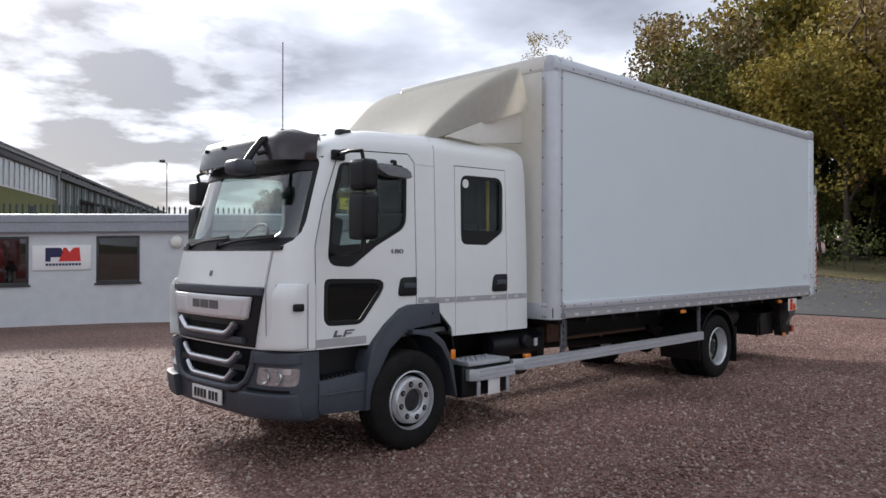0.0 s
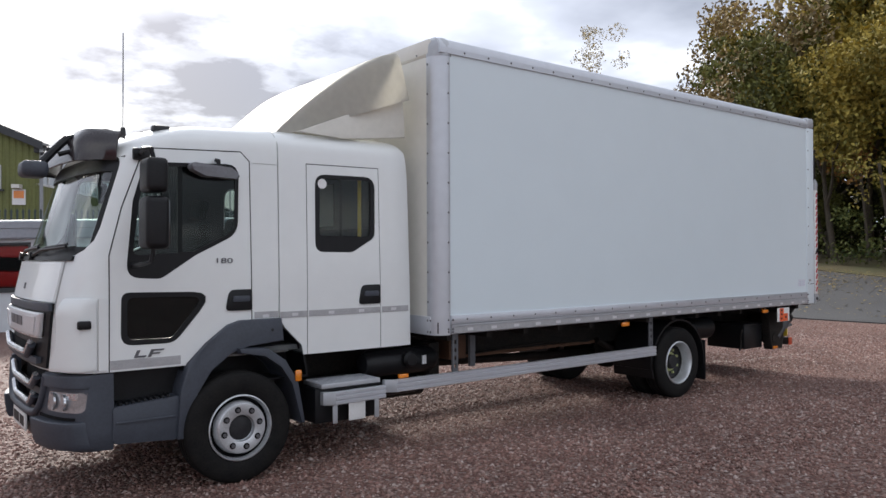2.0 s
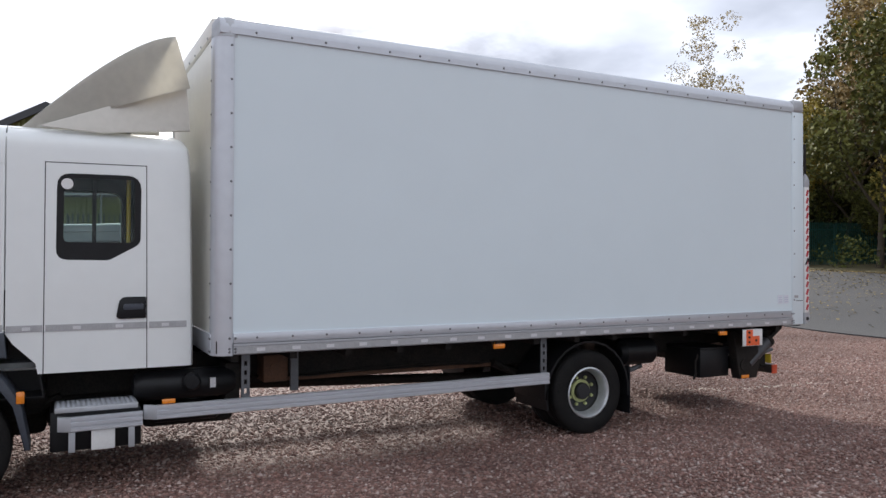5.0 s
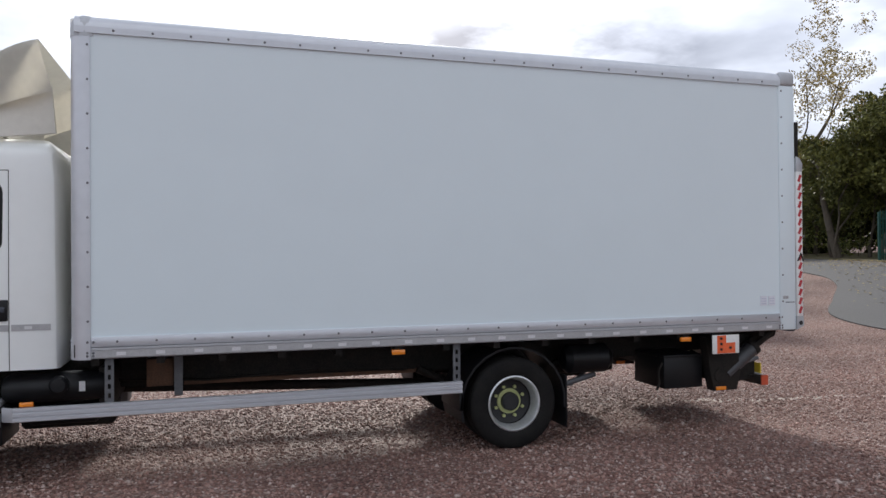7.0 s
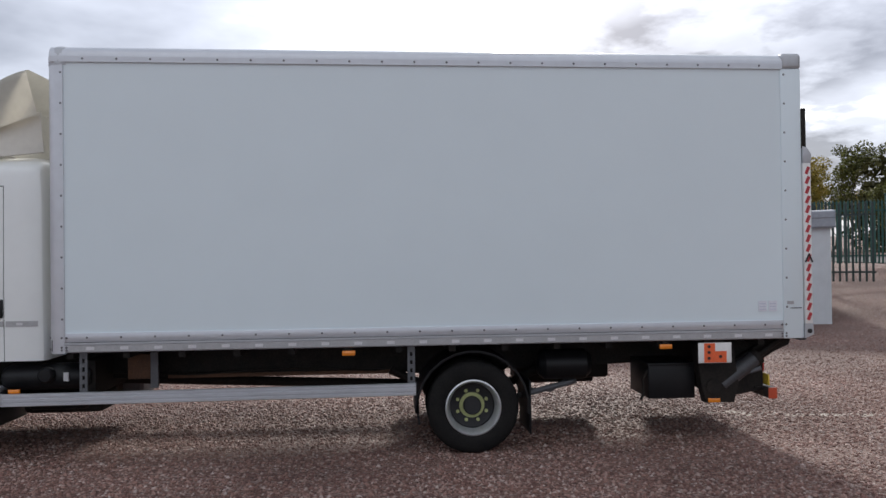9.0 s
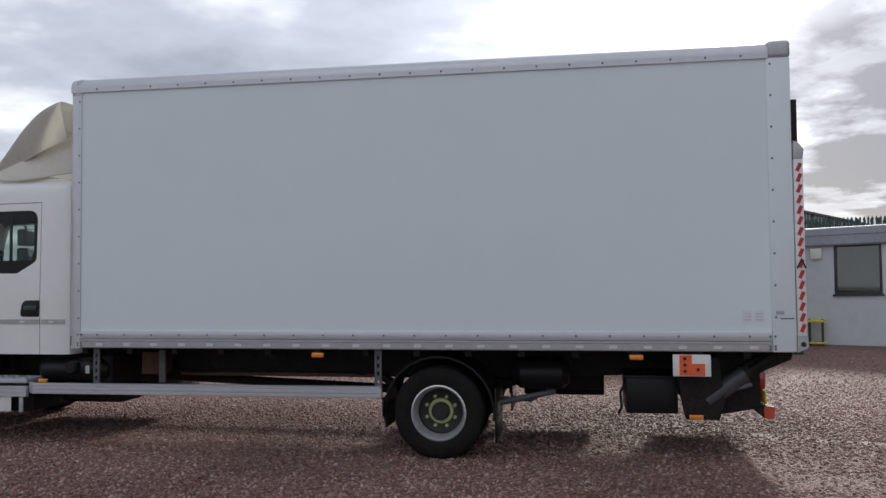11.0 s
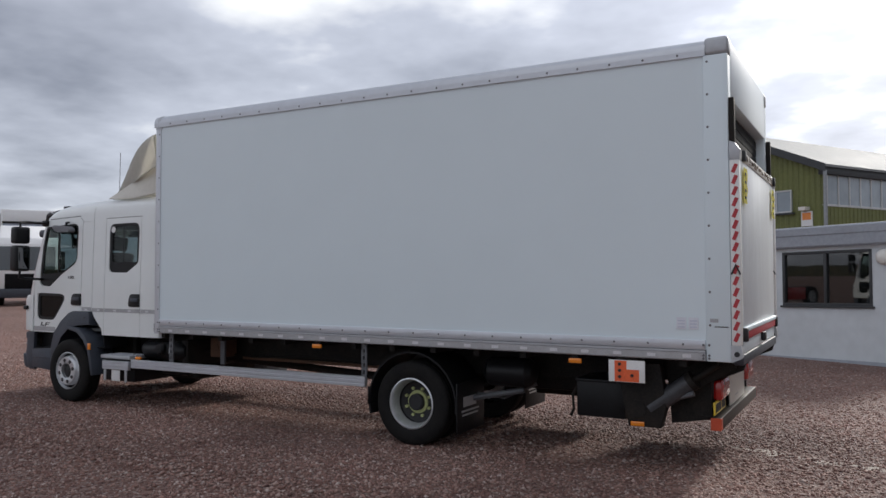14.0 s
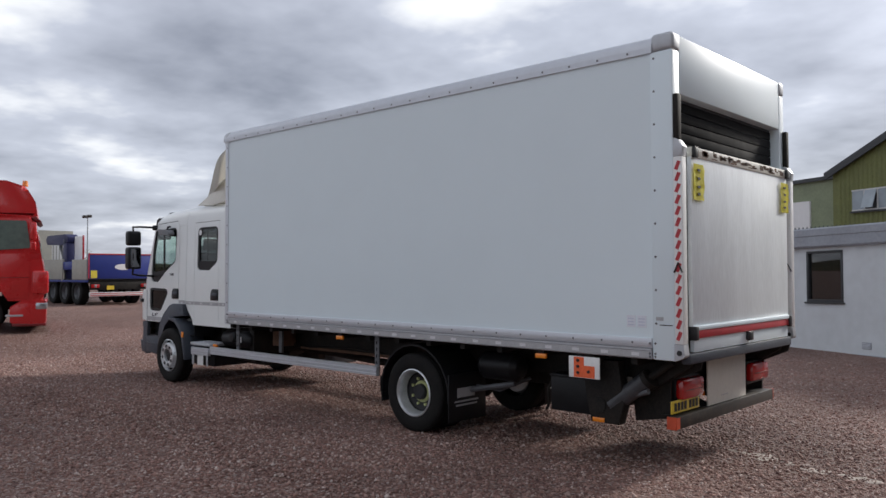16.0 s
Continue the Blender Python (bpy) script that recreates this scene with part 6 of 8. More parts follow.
def front_wheel(x, yo, s):
    """A single wheel with a convex steel disc; s is +1 where the disc faces -y."""
    c = (x, yo + s * 0.125, 0.462)
    wh_ = part("front_wheel", tread_tyre(c, 0.432, 0.245, 0.248), "rubber", lorry, "front wheel with black tyre", smooth=40)
    t = lambda d: -s * d
    prof = [(0.256, t(0.105)), (0.256, t(0.118)), (0.248, t(0.122)), (0.243, t(0.112)), (0.236, t(0.085)), (0.222, t(0.035)), (0.208, t(0.05)), (0.198, t(0.125)), (0.186, t(0.138)), (0.112, t(0.142)), (0.104, t(0.138)), (0.102, t(0.10)), (0.0, t(0.10)), (0.0, t(0.0)), (0.20, t(0.0))]
    rim = part("rim", lathe(prof, c, "y", 56), "rim", wh_, "silver steel rim with eight nuts", smooth=40)
    for k in range(8):
        a = 2 * math.pi * (k + 0.3) / 8
        px, pz = c[0] + 0.147 * math.cos(a), c[2] + 0.147 * math.sin(a)
        part("hole_ring", tube((px, c[1] + t(0.138), pz), (px, c[1] + t(0.1435), pz), 0.025, 14), "gap", rim)
        part("wheel_nut", tube((px, c[1] + t(0.138), pz), (px, c[1] + t(0.155), pz), 0.015, 6), "nut", rim)
    part("hub", lathe([(0.0, t(0.118)), (0.075, t(0.116)), (0.095, t(0.105)), (0.100, t(0.09))], c, "y", 32), "wheel_dark", rim, "dark front hub")
    # black ring puts the shade of the rim's recess into colour
    part("shade_ring", lathe([(0.237, t(0.086)), (0.224, t(0.052)), (0.207, t(0.066)), (0.207, t(0.05)), (0.235, t(0.04))], c, "y", 48), "gap", rim, "ring coloured dark for the shaded gap round the disc")
    return wh_


front_wheel(4.375, 4.865, 1)
front_wheel(4.375, 7.135, -1)


def rear_pair(x, yo, s):
    for k in (0, 1):
        c = (x, yo + s * (0.125 + 0.30 * k), 0.462)
        w_ = part("rear_wheel", tread_tyre(c, 0.432, 0.235, 0.248), "rubber", lorry, "twin rear wheel with black tyre", smooth=40)
        t = lambda d: -s * d
        prof = [(0.262, t(0.100)), (0.262, t(0.112)), (0.250, t(0.118)), (0.242, t(0.105)), (0.232, t(0.085)), (0.226, t(0.03)), (0.214, t(0.0)), (0.206, t(-0.03)), (0.196, t(-0.045)), (0.100, t(-0.05))]
        rim = part("rim", lathe(prof, c, "y", 56), "rim", w_, "deep silver steel rim", smooth=40)
        if k == 0:
            disc = part("disc", lathe([(0.212, t(0.0)), (0.206, t(-0.028)), (0.19, t(-0.034)), (0.10, t(-0.036)), (0.098, t(-0.06))], c, "y", 40), "wheel_dark", rim, "dark inner disc")
            for j in range(8):
                a = 2 * math.pi * (j + 0.5) / 8
                px, pz = c[0] + 0.147 * math.cos(a), c[2] + 0.147 * math.sin(a)
                part("wheel_nut", tube((px, c[1] + t(-0.036), pz), (px, c[1] + t(-0.012), pz), 0.017, 6), "rim_yellow", rim)
            part("hub", lathe([(0.0, t(0.035)), (0.07, t(0.034)), (0.085, t(0.02)), (0.09, t(-0.06))], c, "y", 32), "wheel_dark", rim, "dark hub")
            part("hub_flange", lathe([(0.088, t(-0.02)), (0.118, t(-0.022)), (0.122, t(-0.04))], c, "y", 32), "rim_yellow", rim, "yellow-green painted hub flange")


rear_pair(9.975, 4.845, 1)
rear_pair(9.975, 7.155, -1)

# cab interior
lining = cut(loft([cab_ring(z, 0.053) for z in (1.03, 1.45, 1.78, 2.25, 2.5, 2.66, 2.74, 2.79)]), loft([cab_ring(z, 0.066) for z in (0.98, 1.45, 1.78, 2.25, 2.5, 2.66, 2.72, 2.772)]))
for c in (F_WIN, L_WIN, R_WIN):
    for b_ in on_sides(c, 0.012):
        lining = cut(lining, b_)
lining = cut(lining, prism(SCREEN, "x", 2.8, 3.85))
for c in on_sides(ARCH, 0.03):
    lining = cut(lining, c)
part("cab_lining", lining, "lining", lorry, "dark grey trim inside the cab")
part("cab_floor", box(3.3, 6.0, 5.06, 6.94, 1.01, 1.05), "dash", lorry)
part("dashboard", prism(rounded([(3.36, 1.66), (3.40, 1.79), (3.66, 1.78), (3.74, 1.68), (3.66, 1.40), (3.40, 1.30)], 0.05), "y", 5.10, 6.90, 0.03), "dash", lorry, "grey dashboard")
ang = [2 * math.pi * k / 24 for k in range(25)]
part("steering_wheel", pipe([(3.78 + 0.11 * math.cos(a), 6.55 + 0.22 * math.sin(a), 1.86 + 0.16 * math.cos(a)) for a in ang], 0.016, 8), "black_plastic", lorry)
for y in (5.45, 6.55):
    st = part("seat", housing(4.02, 4.52, y - 0.25, y + 0.25, 1.25, 1.42, 0.06), "seat", lorry, "dark cloth cab seat", smooth=50)
    part("seat_back", move(housing(-0.07, 0.07, y - 0.25, y + 0.25, 0, 0.72, 0.05), Matrix.Translation((4.52, 0, 1.40)) @ Matrix.Rotation(radians(10), 4, "Y")), "seat", st, smooth=50)
    part("head_rest", move(housing(-0.05, 0.05, y - 0.13, y + 0.13, 0, 0.2, 0.04), Matrix.Translation((4.65, 0, 2.14)) @ Matrix.Rotation(radians(10), 4, "Y")), "seat", st, smooth=50)
    part("seat_base", box(4.1, 4.5, y - 0.2, y + 0.2, 1.04, 1.26), "dash", st)
bench = part("rear_bench", housing(5.35, 5.85, 5.1, 6.9, 1.25, 1.42, 0.06), "seat", lorry, "dark crew bench seat", smooth=50)
part("bench_back", housing(5.80, 5.93, 5.12, 6.88, 1.40, 2.05, 0.05), "seat", bench, smooth=50)
part("bench_base", box(5.4, 5.9, 5.15, 6.85, 1.04, 1.26), "dash", bench)
part("grab_pole", tube((5.60, 5.115, 1.04), (5.60, 5.115, 2.72), 0.017, 12), "pole_yellow", lorry, "yellow grab pole")
part("wall_panel", box(5.985, 6.0, 6.28, 6.58, 2.10, 2.54, 0.005), "cream_white", lorry, "pale panel on the rear wall of the cab")
part("roof_lining", box(3.75, 5.85, 5.3, 6.7, 2.72, 2.76, 0.01), "dash", lorry)

# roof air deflector
DEFLECTOR = [(1.0, 0.0), (0.999, 0.3), (0.996, 0.6), (0.990, 0.82), (0.980, 0.92), (0.960, 0.965), (0.925, 0.985), (0.86, 0.993), (0.72, 0.997), (0.4, 1.0), (0.0, 1.0)]
rings = []
for k in range(21):
    t = k / 20
    half = 0.79 + 0.25 * smooth01(t * 1.15)
    ring = []
    section = DEFLECTOR + [(-p, q) for p, q in DEFLECTOR[-2::-1]]
    for side, rise in section:
        # from the near side over the top to the far side; the open rear edge leans forward at the top
        yy = -side * half
        side = abs(side)
        x_front = 4.83 + 0.10 * (1 - side)
        x = x_front + (6.045 - 0.115 * rise - x_front) * t
        crest = 2.85 + 0.805 * (1 - (1 - t) ** 1.42)
        skirt = 2.80 + 0.42 * t
        ring.append((x, CY + yy, skirt + (crest - skirt) * rise))
    rings.append(ring)
bm = bmesh.new()
vs = [[bm.verts.new(p) for p in r] for r in rings]
for p, q in zip(vs, vs[1:]):
    for k in range(len(DEFLECTOR) * 2 - 2):
        bm.faces.new((p[k], p[k + 1], q[k + 1], q[k]))
ext = bmesh.ops.solidify(bm, geom=bm.faces[:], thickness=0.03)
defl = part("air_deflector", bm, "cream", lorry, "cream moulded roof air deflector", smooth=50)
for s in (-1, 1):
    y = CY + s * 0.95
    part("deflector_skirt", prism([(4.95, 2.84), (6.03, 3.27), (6.06, 2.885), (5.4, 2.82)], "y", min(y, y - s * 0.03), max(y, y - s * 0.03), 0.006), "cream", defl)
part("deflector_frame", box(5.60, 5.64, 5.2, 6.8, 2.88, 3.4), "cream", defl)
for ob in lorry.children:
    if not ob.name.startswith("rear_wheel"):
        ob.location.x -= 0.03  # the cab and its front axle sit this much further forward

# ------------------------------------------------ box body
X0, X1, YN, YF, Z0, Z1 = 6.17, 13.12, 4.75, 7.25, 1.055, 3.805


def sag(bm):
    """The roof line falls a little towards the rear."""
    for v in bm.verts:
        v.co.z -= 0.045 * (v.co.x - 6.2) / 6.9
    return bm


part("side_panel", box(6.30, 12.92, YN + 0.012, YN + 0.05, Z0 + 0.1, Z1 - 0.13), "panel_white", lorry, "white flat side panel of the box")
part("side_panel", box(6.30, 12.92, YF - 0.05, YF - 0.012, Z0 + 0.1, Z1 - 0.13), "panel_white", lorry)
part("front_bulkhead", box(6.185, 6.23, YN + 0.08, YF - 0.08, Z0 + 0.1, Z1 - 0.08), "cream_white", lorry, "white front wall of the box")
part("box_roof", sag(box(6.24, 12.95, YN + 0.08, YF - 0.08, Z1 - 0.05, Z1 - 0.015)), "panel_white", lorry, "translucent white box roof")
part("box_floor", box(6.2, 13.0, YN + 0.03, YF - 0.03, Z0 + 0.02, Z0 + 0.12), "chassis", lorry)
part("front_sill", box(6.165, 6.20, YN + 0.10, YF - 0.10, Z0, 1.225, 0.004), "alu", lorry)
part("front_header", box(6.175, 6.24, YN + 0.10, YF - 0.10, 3.64, Z1 - 0.03, 0.01), "cream_white", lorry)


def corner_post(yc, s):
    """A quarter-round aluminium corner extrusion."""
    pts = []
    r = 0.115
    for k in range(9):
        a = math.pi / 2 * k / 8
        pts.append((6.17 + r - r * math.sin(a), yc + s * (r - r * math.cos(a))))
    pts = [(6.325, yc + s * 0.003), (6.318, yc)] + pts + [(6.17, yc + s * 0.155), (6.18, yc + s * 0.16), (6.20, yc + s * 0.10), (6.25, yc + s * 0.05), (6.325, yc + s * 0.03)]
    return prism(pts, "z", Z0 + 0.0, 3.69)


part("corner_post", corner_post(YN, 1), "alu", lorry, "rounded silver corner post")
part("corner_post", corner_post(YF, -1), "alu", lorry, "rounded silver corner post")


def top_rail(yc, s):
    r = 0.10
    pts = [(yc - s * 0.004, 3.655), (yc - s * 0.006, Z1 - r)]
    for k in range(7):
        a = math.pi / 2 * k / 6
        pts.append((yc + s * (r - r * math.cos(a)) - s * 0.004, Z1 - r + r * math.sin(a)))
    pts += [(yc + s * 0.16, Z1), (yc + s * 0.16, Z1 - 0.02), (yc + s * 0.05, Z1 - 0.06), (yc + s * 0.02, 3.655)]
    return sag(prism(pts, "x", 6.21, 12.94))


for yc, s in ((YN, 1), (YF, -1)):
    part("top_rail", top_rail(yc, s), "alu", lorry, "rounded silver top rail")
    bm = box(6.33, 12.915, min(yc - s * 0.006, yc + s * 0.03), max(yc - s * 0.006, yc + s * 0.03), 1.155, 1.235, 0.004)
    part("bottom_rail", bm, "alu", lorry, "silver bottom rail")
    part("bottom_rail", prism([(yc - s * 0.002, 1.062), (yc - s * 0.010, 1.07), (yc - s * 0.010, 1.128), (yc - s * 0.016, 1.134), (yc - s * 0.016, 1.150), (yc + s * 0.03, 1.152), (yc + s * 0.03, 1.062)], "x", 6.33, 12.915), "alu_dull", lorry)
    part("tape", box(6.36, 12.90, min(yc - s * 0.0105, yc - s * 0.0125), max(yc - s * 0.0105, yc - s * 0.0125), 1.072, 1.126), "tape", lorry, "grey reflective tape along the rail")
    # corner casting
    bm = lathe([(0.0, 0.118), (0.06, 0.115), (0.10, 0.09), (0.12, 0.05), (0.123, 0.0), (0.123, -0.06), (0.0, -0.06)], (6.17 + 0.118, yc + s * 0.118, 3.69), "z", 24)
    part("corner_cap", bm, "alu_dull", lorry, "rounded grey corner cap")
part("top_rail_front", box(6.165, 6.22, YN + 0.11, YF - 0.11, 3.65, 3.795, 0.015), "cream_white", lorry)

rivet = mesh_of("rivet", lathe([(0.0, -0.006), (0.006, -0.0055), (0.010, -0.002), (0.011, 0.002)], (0, 0, 0), "y", 8), "nut")
mark = mesh_of("tape_mark", box(-0.035, 0.035, -0.002, 0.002, -0.014, 0.014), "tape_light")
for k in range(22):
    x = 6.52 + 0.296 * k
    piece("rivet", rivet, lorry, Matrix.Translation((x, YN - 0.006, 1.195)))
    piece("tape_mark", mark, lorry, Matrix.Translation((x + 0.03, YN - 0.0135, 1.099)))
    piece("rivet", rivet, lorry, Matrix.Translation((x - 0.02, YN - 0.006, 3.685 - 0.045 * (x - 6.2) / 6.9)))
for k in range(9):
    z = 1.36 + 0.275 * k
    piece("rivet", rivet, lorry, Matrix.Translation((6.305, YN, z)))
    piece("rivet", rivet, lorry, Matrix.Translation((6.17, YN + 0.142, z)) @ Matrix.Rotation(radians(-90), 4, "Z"))
    piece("rivet", rivet, lorry, Matrix.Translation((12.955, YN, z)))
for z in (1.085, 1.11, 1.195):
    for x in (6.30, 6.345, 12.90, 12.945):
        piece("rivet", rivet, lorry, Matrix.Translation((x, YN - (0.012 if x in (6.345, 12.90) else 0.0), z)))
for k in range(7):
    piece("rivet", rivet, lorry, Matrix.Translation((6.165, YN + 0.3 + 0.31 * k, 3.67)) @ Matrix.Rotation(radians(-90), 4, "Z"))
for s, z in ((0.10, 1.085), (0.14, 1.085), (0.10, 1.19), (0.14, 1.19)):
    piece("rivet", rivet, lorry, Matrix.Translation((6.165, YN + s, z)) @ Matrix.Rotation(radians(-90), 4, "Z"))

# rear frame
for yc, s in ((YN, 1), (YF, -1)):
    part("rear_post", box(12.92, X1, min(yc, yc + s * 0.13), max(yc, yc + s * 0.13), Z0 + 0.005, 3.615, 0.012), "panel_white", lorry, "white rear corner post")
    part("corner_cap", box(12.93, X1 + 0.008, min(yc - s * 0.006, yc + s * 0.15), max(yc - s * 0.006, yc + s * 0.15), 3.61, 3.765, 0.035, seg=3), "alu_dull", lorry, "rounded grey corner cap")
    part("post_slot", box(12.99, 13.10, min(yc - s * 0.003, yc), max(yc - s * 0.003, yc), 1.345, 1.352), "gap", lorry)
part("rear_header", box(12.94, 13.12, YN + 0.13, YF - 0.13, 3.26, 3.75, 0.012), "panel_white", lorry)
part("data_plate", box(12.955, 13.02, YN - 0.004, YN, 1.385, 1.415), "tape", lorry)
for k in range(2):
    part("inspection_label", box(12.68 + 0.10 * k, 12.76 + 0.10 * k, YN + 0.006, YN + 0.0115, 1.32, 1.42), "label_pale", lorry, "small faded inspection label")
    for j in range(3):
        part("print_bar", box(12.69 + 0.10 * k, 12.75 + 0.10 * k, YN + 0.004, YN + 0.006, 1.335 + 0.026 * j, 1.345 + 0.026 * j), "label_bar", lorry)
part("roller_shutter", box(12.99, 13.02, YN + 0.14, YF - 0.14, Z0 + 0.1, 3.3), "grey_plastic", lorry, "dark rear shutter behind the lift")


# ------------------------------------------------ chassis and running gear
for y in (5.56, 6.36):
    rail = [(3.6, 0.72), (3.6, 0.92), (4.6, 1.0), (12.88, 1.0), (12.88, 0.80), (11.0, 0.72), (4.6, 0.70)]
    part("chassis_rail", prism(rail, "y", y, y + 0.08), "chassis", lorry, "black steel chassis rail")
for x in (5.2, 6.6, 7.8, 8.8, 10.9, 12.0, 12.8):
    part("cross_member", box(x - 0.05, x + 0.05, 5.64, 6.36, 0.76, 0.96), "chassis", lorry)
for k in range(14):
    x = 6.35 + 0.49 * k
    part("floor_bearer", box(x - 0.03, x + 0.03, 4.80, 7.20, 1.0, 1.075), "chassis", lorry)
part("engine", housing(3.5, 5.0, 5.45, 6.55, 0.55, 1.0, 0.08), "chassis", lorry, "dark underside of the engine")
part("gearbox", housing(5.0, 5.8, 5.7, 6.3, 0.50, 0.9, 0.08), "chassis", lorry)
part("propshaft", tube((5.8, 6.0, 0.66), (9.7, 6.0, 0.50), 0.05, 14), "chassis", lorry)
part("front_axle", box(4.33, 4.47, 5.1, 6.9, 0.40, 0.52, 0.03), "chassis", lorry)
part("rear_axle", tube((9.975, 5.3, 0.462), (9.975, 6.7, 0.462), 0.09, 18), "chassis", lorry)
part("differential", lathe([(0.0, -0.17), (0.12, -0.15), (0.19, -0.05), (0.19, 0.05), (0.12, 0.15), (0.0, 0.17)], (9.975, 6.0, 0.47), "y", 20), "chassis", lorry)
for y in (5.50, 6.44):
    part("leaf_spring", pipe([(9.2, y, 0.74), (9.5, y, 0.60), (9.975, y, 0.56), (10.45, y, 0.60), (10.75, y, 0.74)], 0.045, 8), "chassis", lorry)
    part("leaf_spring", pipe([(3.75, y, 0.70), (4.1, y, 0.56), (4.4, y, 0.53), (4.8, y, 0.57), (5.1, y, 0.70)], 0.04, 8), "chassis", lorry)
# near side, behind the cab: battery box, step, air tanks
part("battery_box", box(5.02, 5.66, 4.93, 5.5, 0.38, 0.68, 0.015), "black_plastic", lorry, "black battery box behind the step")
stp = part("side_step", box(5.05, 5.63, 4.87, 5.20, 0.68, 0.72, 0.006), "alu_dull", lorry, "aluminium chequer step")
dim = mesh_of("tread_stud", prism([(-0.016, 0), (0, 0.006), (0.016, 0), (0, -0.006)], "z", 0.0, 0.004), "alu")
for i in range(16):
    for j in range(8):
        piece("tread_stud", dim, stp, Matrix.Translation((5.075 + 0.035 * i, 4.895 + 0.038 * j, 0.72)) @ Matrix.Rotation(radians(45 if (i + j) % 2 else -45), 4, "Z"), Matrix())
rail_prof = [(0.0, 0.0), (-0.012, 0.006), (-0.012, 0.028), (-0.004, 0.032), (-0.004, 0.040), (-0.014, 0.046), (-0.014, 0.068), (-0.004, 0.073), (-0.004, 0.080), (-0.012, 0.086), (-0.012, 0.104), (0.0, 0.110), (0.03, 0.110), (0.03, 0.0)]


def guard_rail(x0, x1, y, za, zb):
    """An aluminium underrun extrusion with grooves, its two ends at heights za and zb."""
    rings = [[(x, y + d, z + h) for d, h in rail_prof] for x, z in ((x0, za), (x1, zb))]
    return loft(rings)


part("step_rail", guard_rail(5.16, 5.66, 4.835, 0.54, 0.545), "alu", lorry, "aluminium rail below the step")
part("rail_end", prism([(5.07, 4.93), (5.07, 4.88), (5.16, 4.826), (5.16, 4.865)], "z", 0.54, 0.65, 0.004), "alu_dull", lorry)
for x in (5.145, 5.56):
    part("rail_bracket", box(x, x + 0.045, 4.85, 4.862, 0.385, 0.55, 0.002), "alu_dull", lorry)
part("step_plate", box(5.30, 5.465, 4.852, 4.86, 0.39, 0.545, 0.003), "plate_white", lorry, "pale plate hanging below the step")
part("side_guard", guard_rail(5.76, 9.44, 4.805, 0.585, 0.60), "alu", lorry, "long aluminium side guard rail")
part("rail_end", prism([(5.67, 4.90), (5.67, 4.86), (5.76, 4.798), (5.76, 4.835)], "z", 0.585, 0.695, 0.004), "alu_dull", lorry)
for x in (6.45, 9.40):
    br = box(x - 0.035, x + 0.035, 4.838, 4.858, 0.60, 1.06, 0.003)
    for k in range(4):
        br = cut(br, box(x - 0.012, x + 0.012, 4.7, 4.95, 0.73 + 0.075 * k, 0.77 + 0.075 * k))
    part("guard_bracket", br, "cyl_grey", lorry, "slotted grey guard bracket")
part("side_lamp", box(5.80, 5.90, 4.82, 4.85, 0.70, 0.735, 0.006), "orange", lorry, "amber side marker lamp")
for x in (8.83, 11.78):
    lm = part("side_lamp", box(x - 0.06, x + 0.06, 4.745, 4.775, 0.985, 1.03, 0.008), "orange", lorry, "amber side marker lamp")
    part("lamp_bracket", box(x - 0.03, x + 0.03, 4.755, 4.78, 1.02, 1.06), "chassis", lm)
tank = part("air_tank", lathe([(0.0, -0.42), (0.09, -0.40), (0.125, -0.34), (0.125, 0.34), (0.09, 0.40), (0.0, 0.42)], (6.02, 5.16, 0.80), "x", 24), "black_plastic", lorry, "black air tank slung under the body")
part("tank_cap", lathe([(0.0, -0.05), (0.055, -0.045), (0.075, -0.02), (0.075, 0.03)], (6.05, 5.02, 0.83), "y", 20), "black_plastic", tank)
part("tank_label", box(6.20, 6.245, 5.02, 5.034, 0.77, 0.85), "tape_light", tank)
part("air_tank", lathe([(0.0, -0.3), (0.07, -0.28), (0.10, -0.24), (0.10, 0.24), (0.07, 0.28), (0.0, 0.3)], (6.05, 5.30, 0.56), "x", 20), "black_plastic", lorry)
part("silencer", housing(5.7, 6.45, 5.30, 5.75, 0.42, 0.62, 0.07), "chassis", lorry, "dark exhaust box under the chassis")
part("rust_bracket", box(6.70, 6.92, 5.25, 5.5, 0.74, 0.98, 0.01), "rust", lorry, "rust-brown bracket under the body")
part("rust_bracket", tube((6.80, 5.24, 0.86), (6.80, 5.26, 0.86), 0.05, 14), "rust", lorry)
part("hanger", box(6.93, 7.0, 5.2, 5.23, 0.66, 1.0), "cyl_grey", lorry)
part("air_line", pipe([(6.3, 5.4, 0.80), (7.2, 5.5, 0.74), (8.2, 5.5, 0.78), (9.0, 5.52, 0.74), (9.6, 5.6, 0.70)], 0.014, 6), "chassis", lorry)
part("rust_rail", box(7.0, 9.2, 5.52, 5.56, 0.70, 0.735), "rust", lorry)
part("fuel_tank", housing(4.98, 6.42, 6.58, 7.1, 0.32, 0.95, 0.08), "cyl_grey", lorry, "grey fuel tank on the far side")
part("side_guard", guard_rail(5.76, 9.44, 7.165, 0.585, 0.60), "alu", lorry)


# dark boxes added behind the axle to block light from the far side
part("far_light_block", box(10.66, 11.55, 6.52, 7.08, 0.40, 0.98, 0.02), "chassis", lorry, "added black box that keeps light from under the body")
part("mid_light_block", box(10.75, 11.5, 5.7, 6.3, 0.58, 0.98, 0.03), "chassis", lorry)
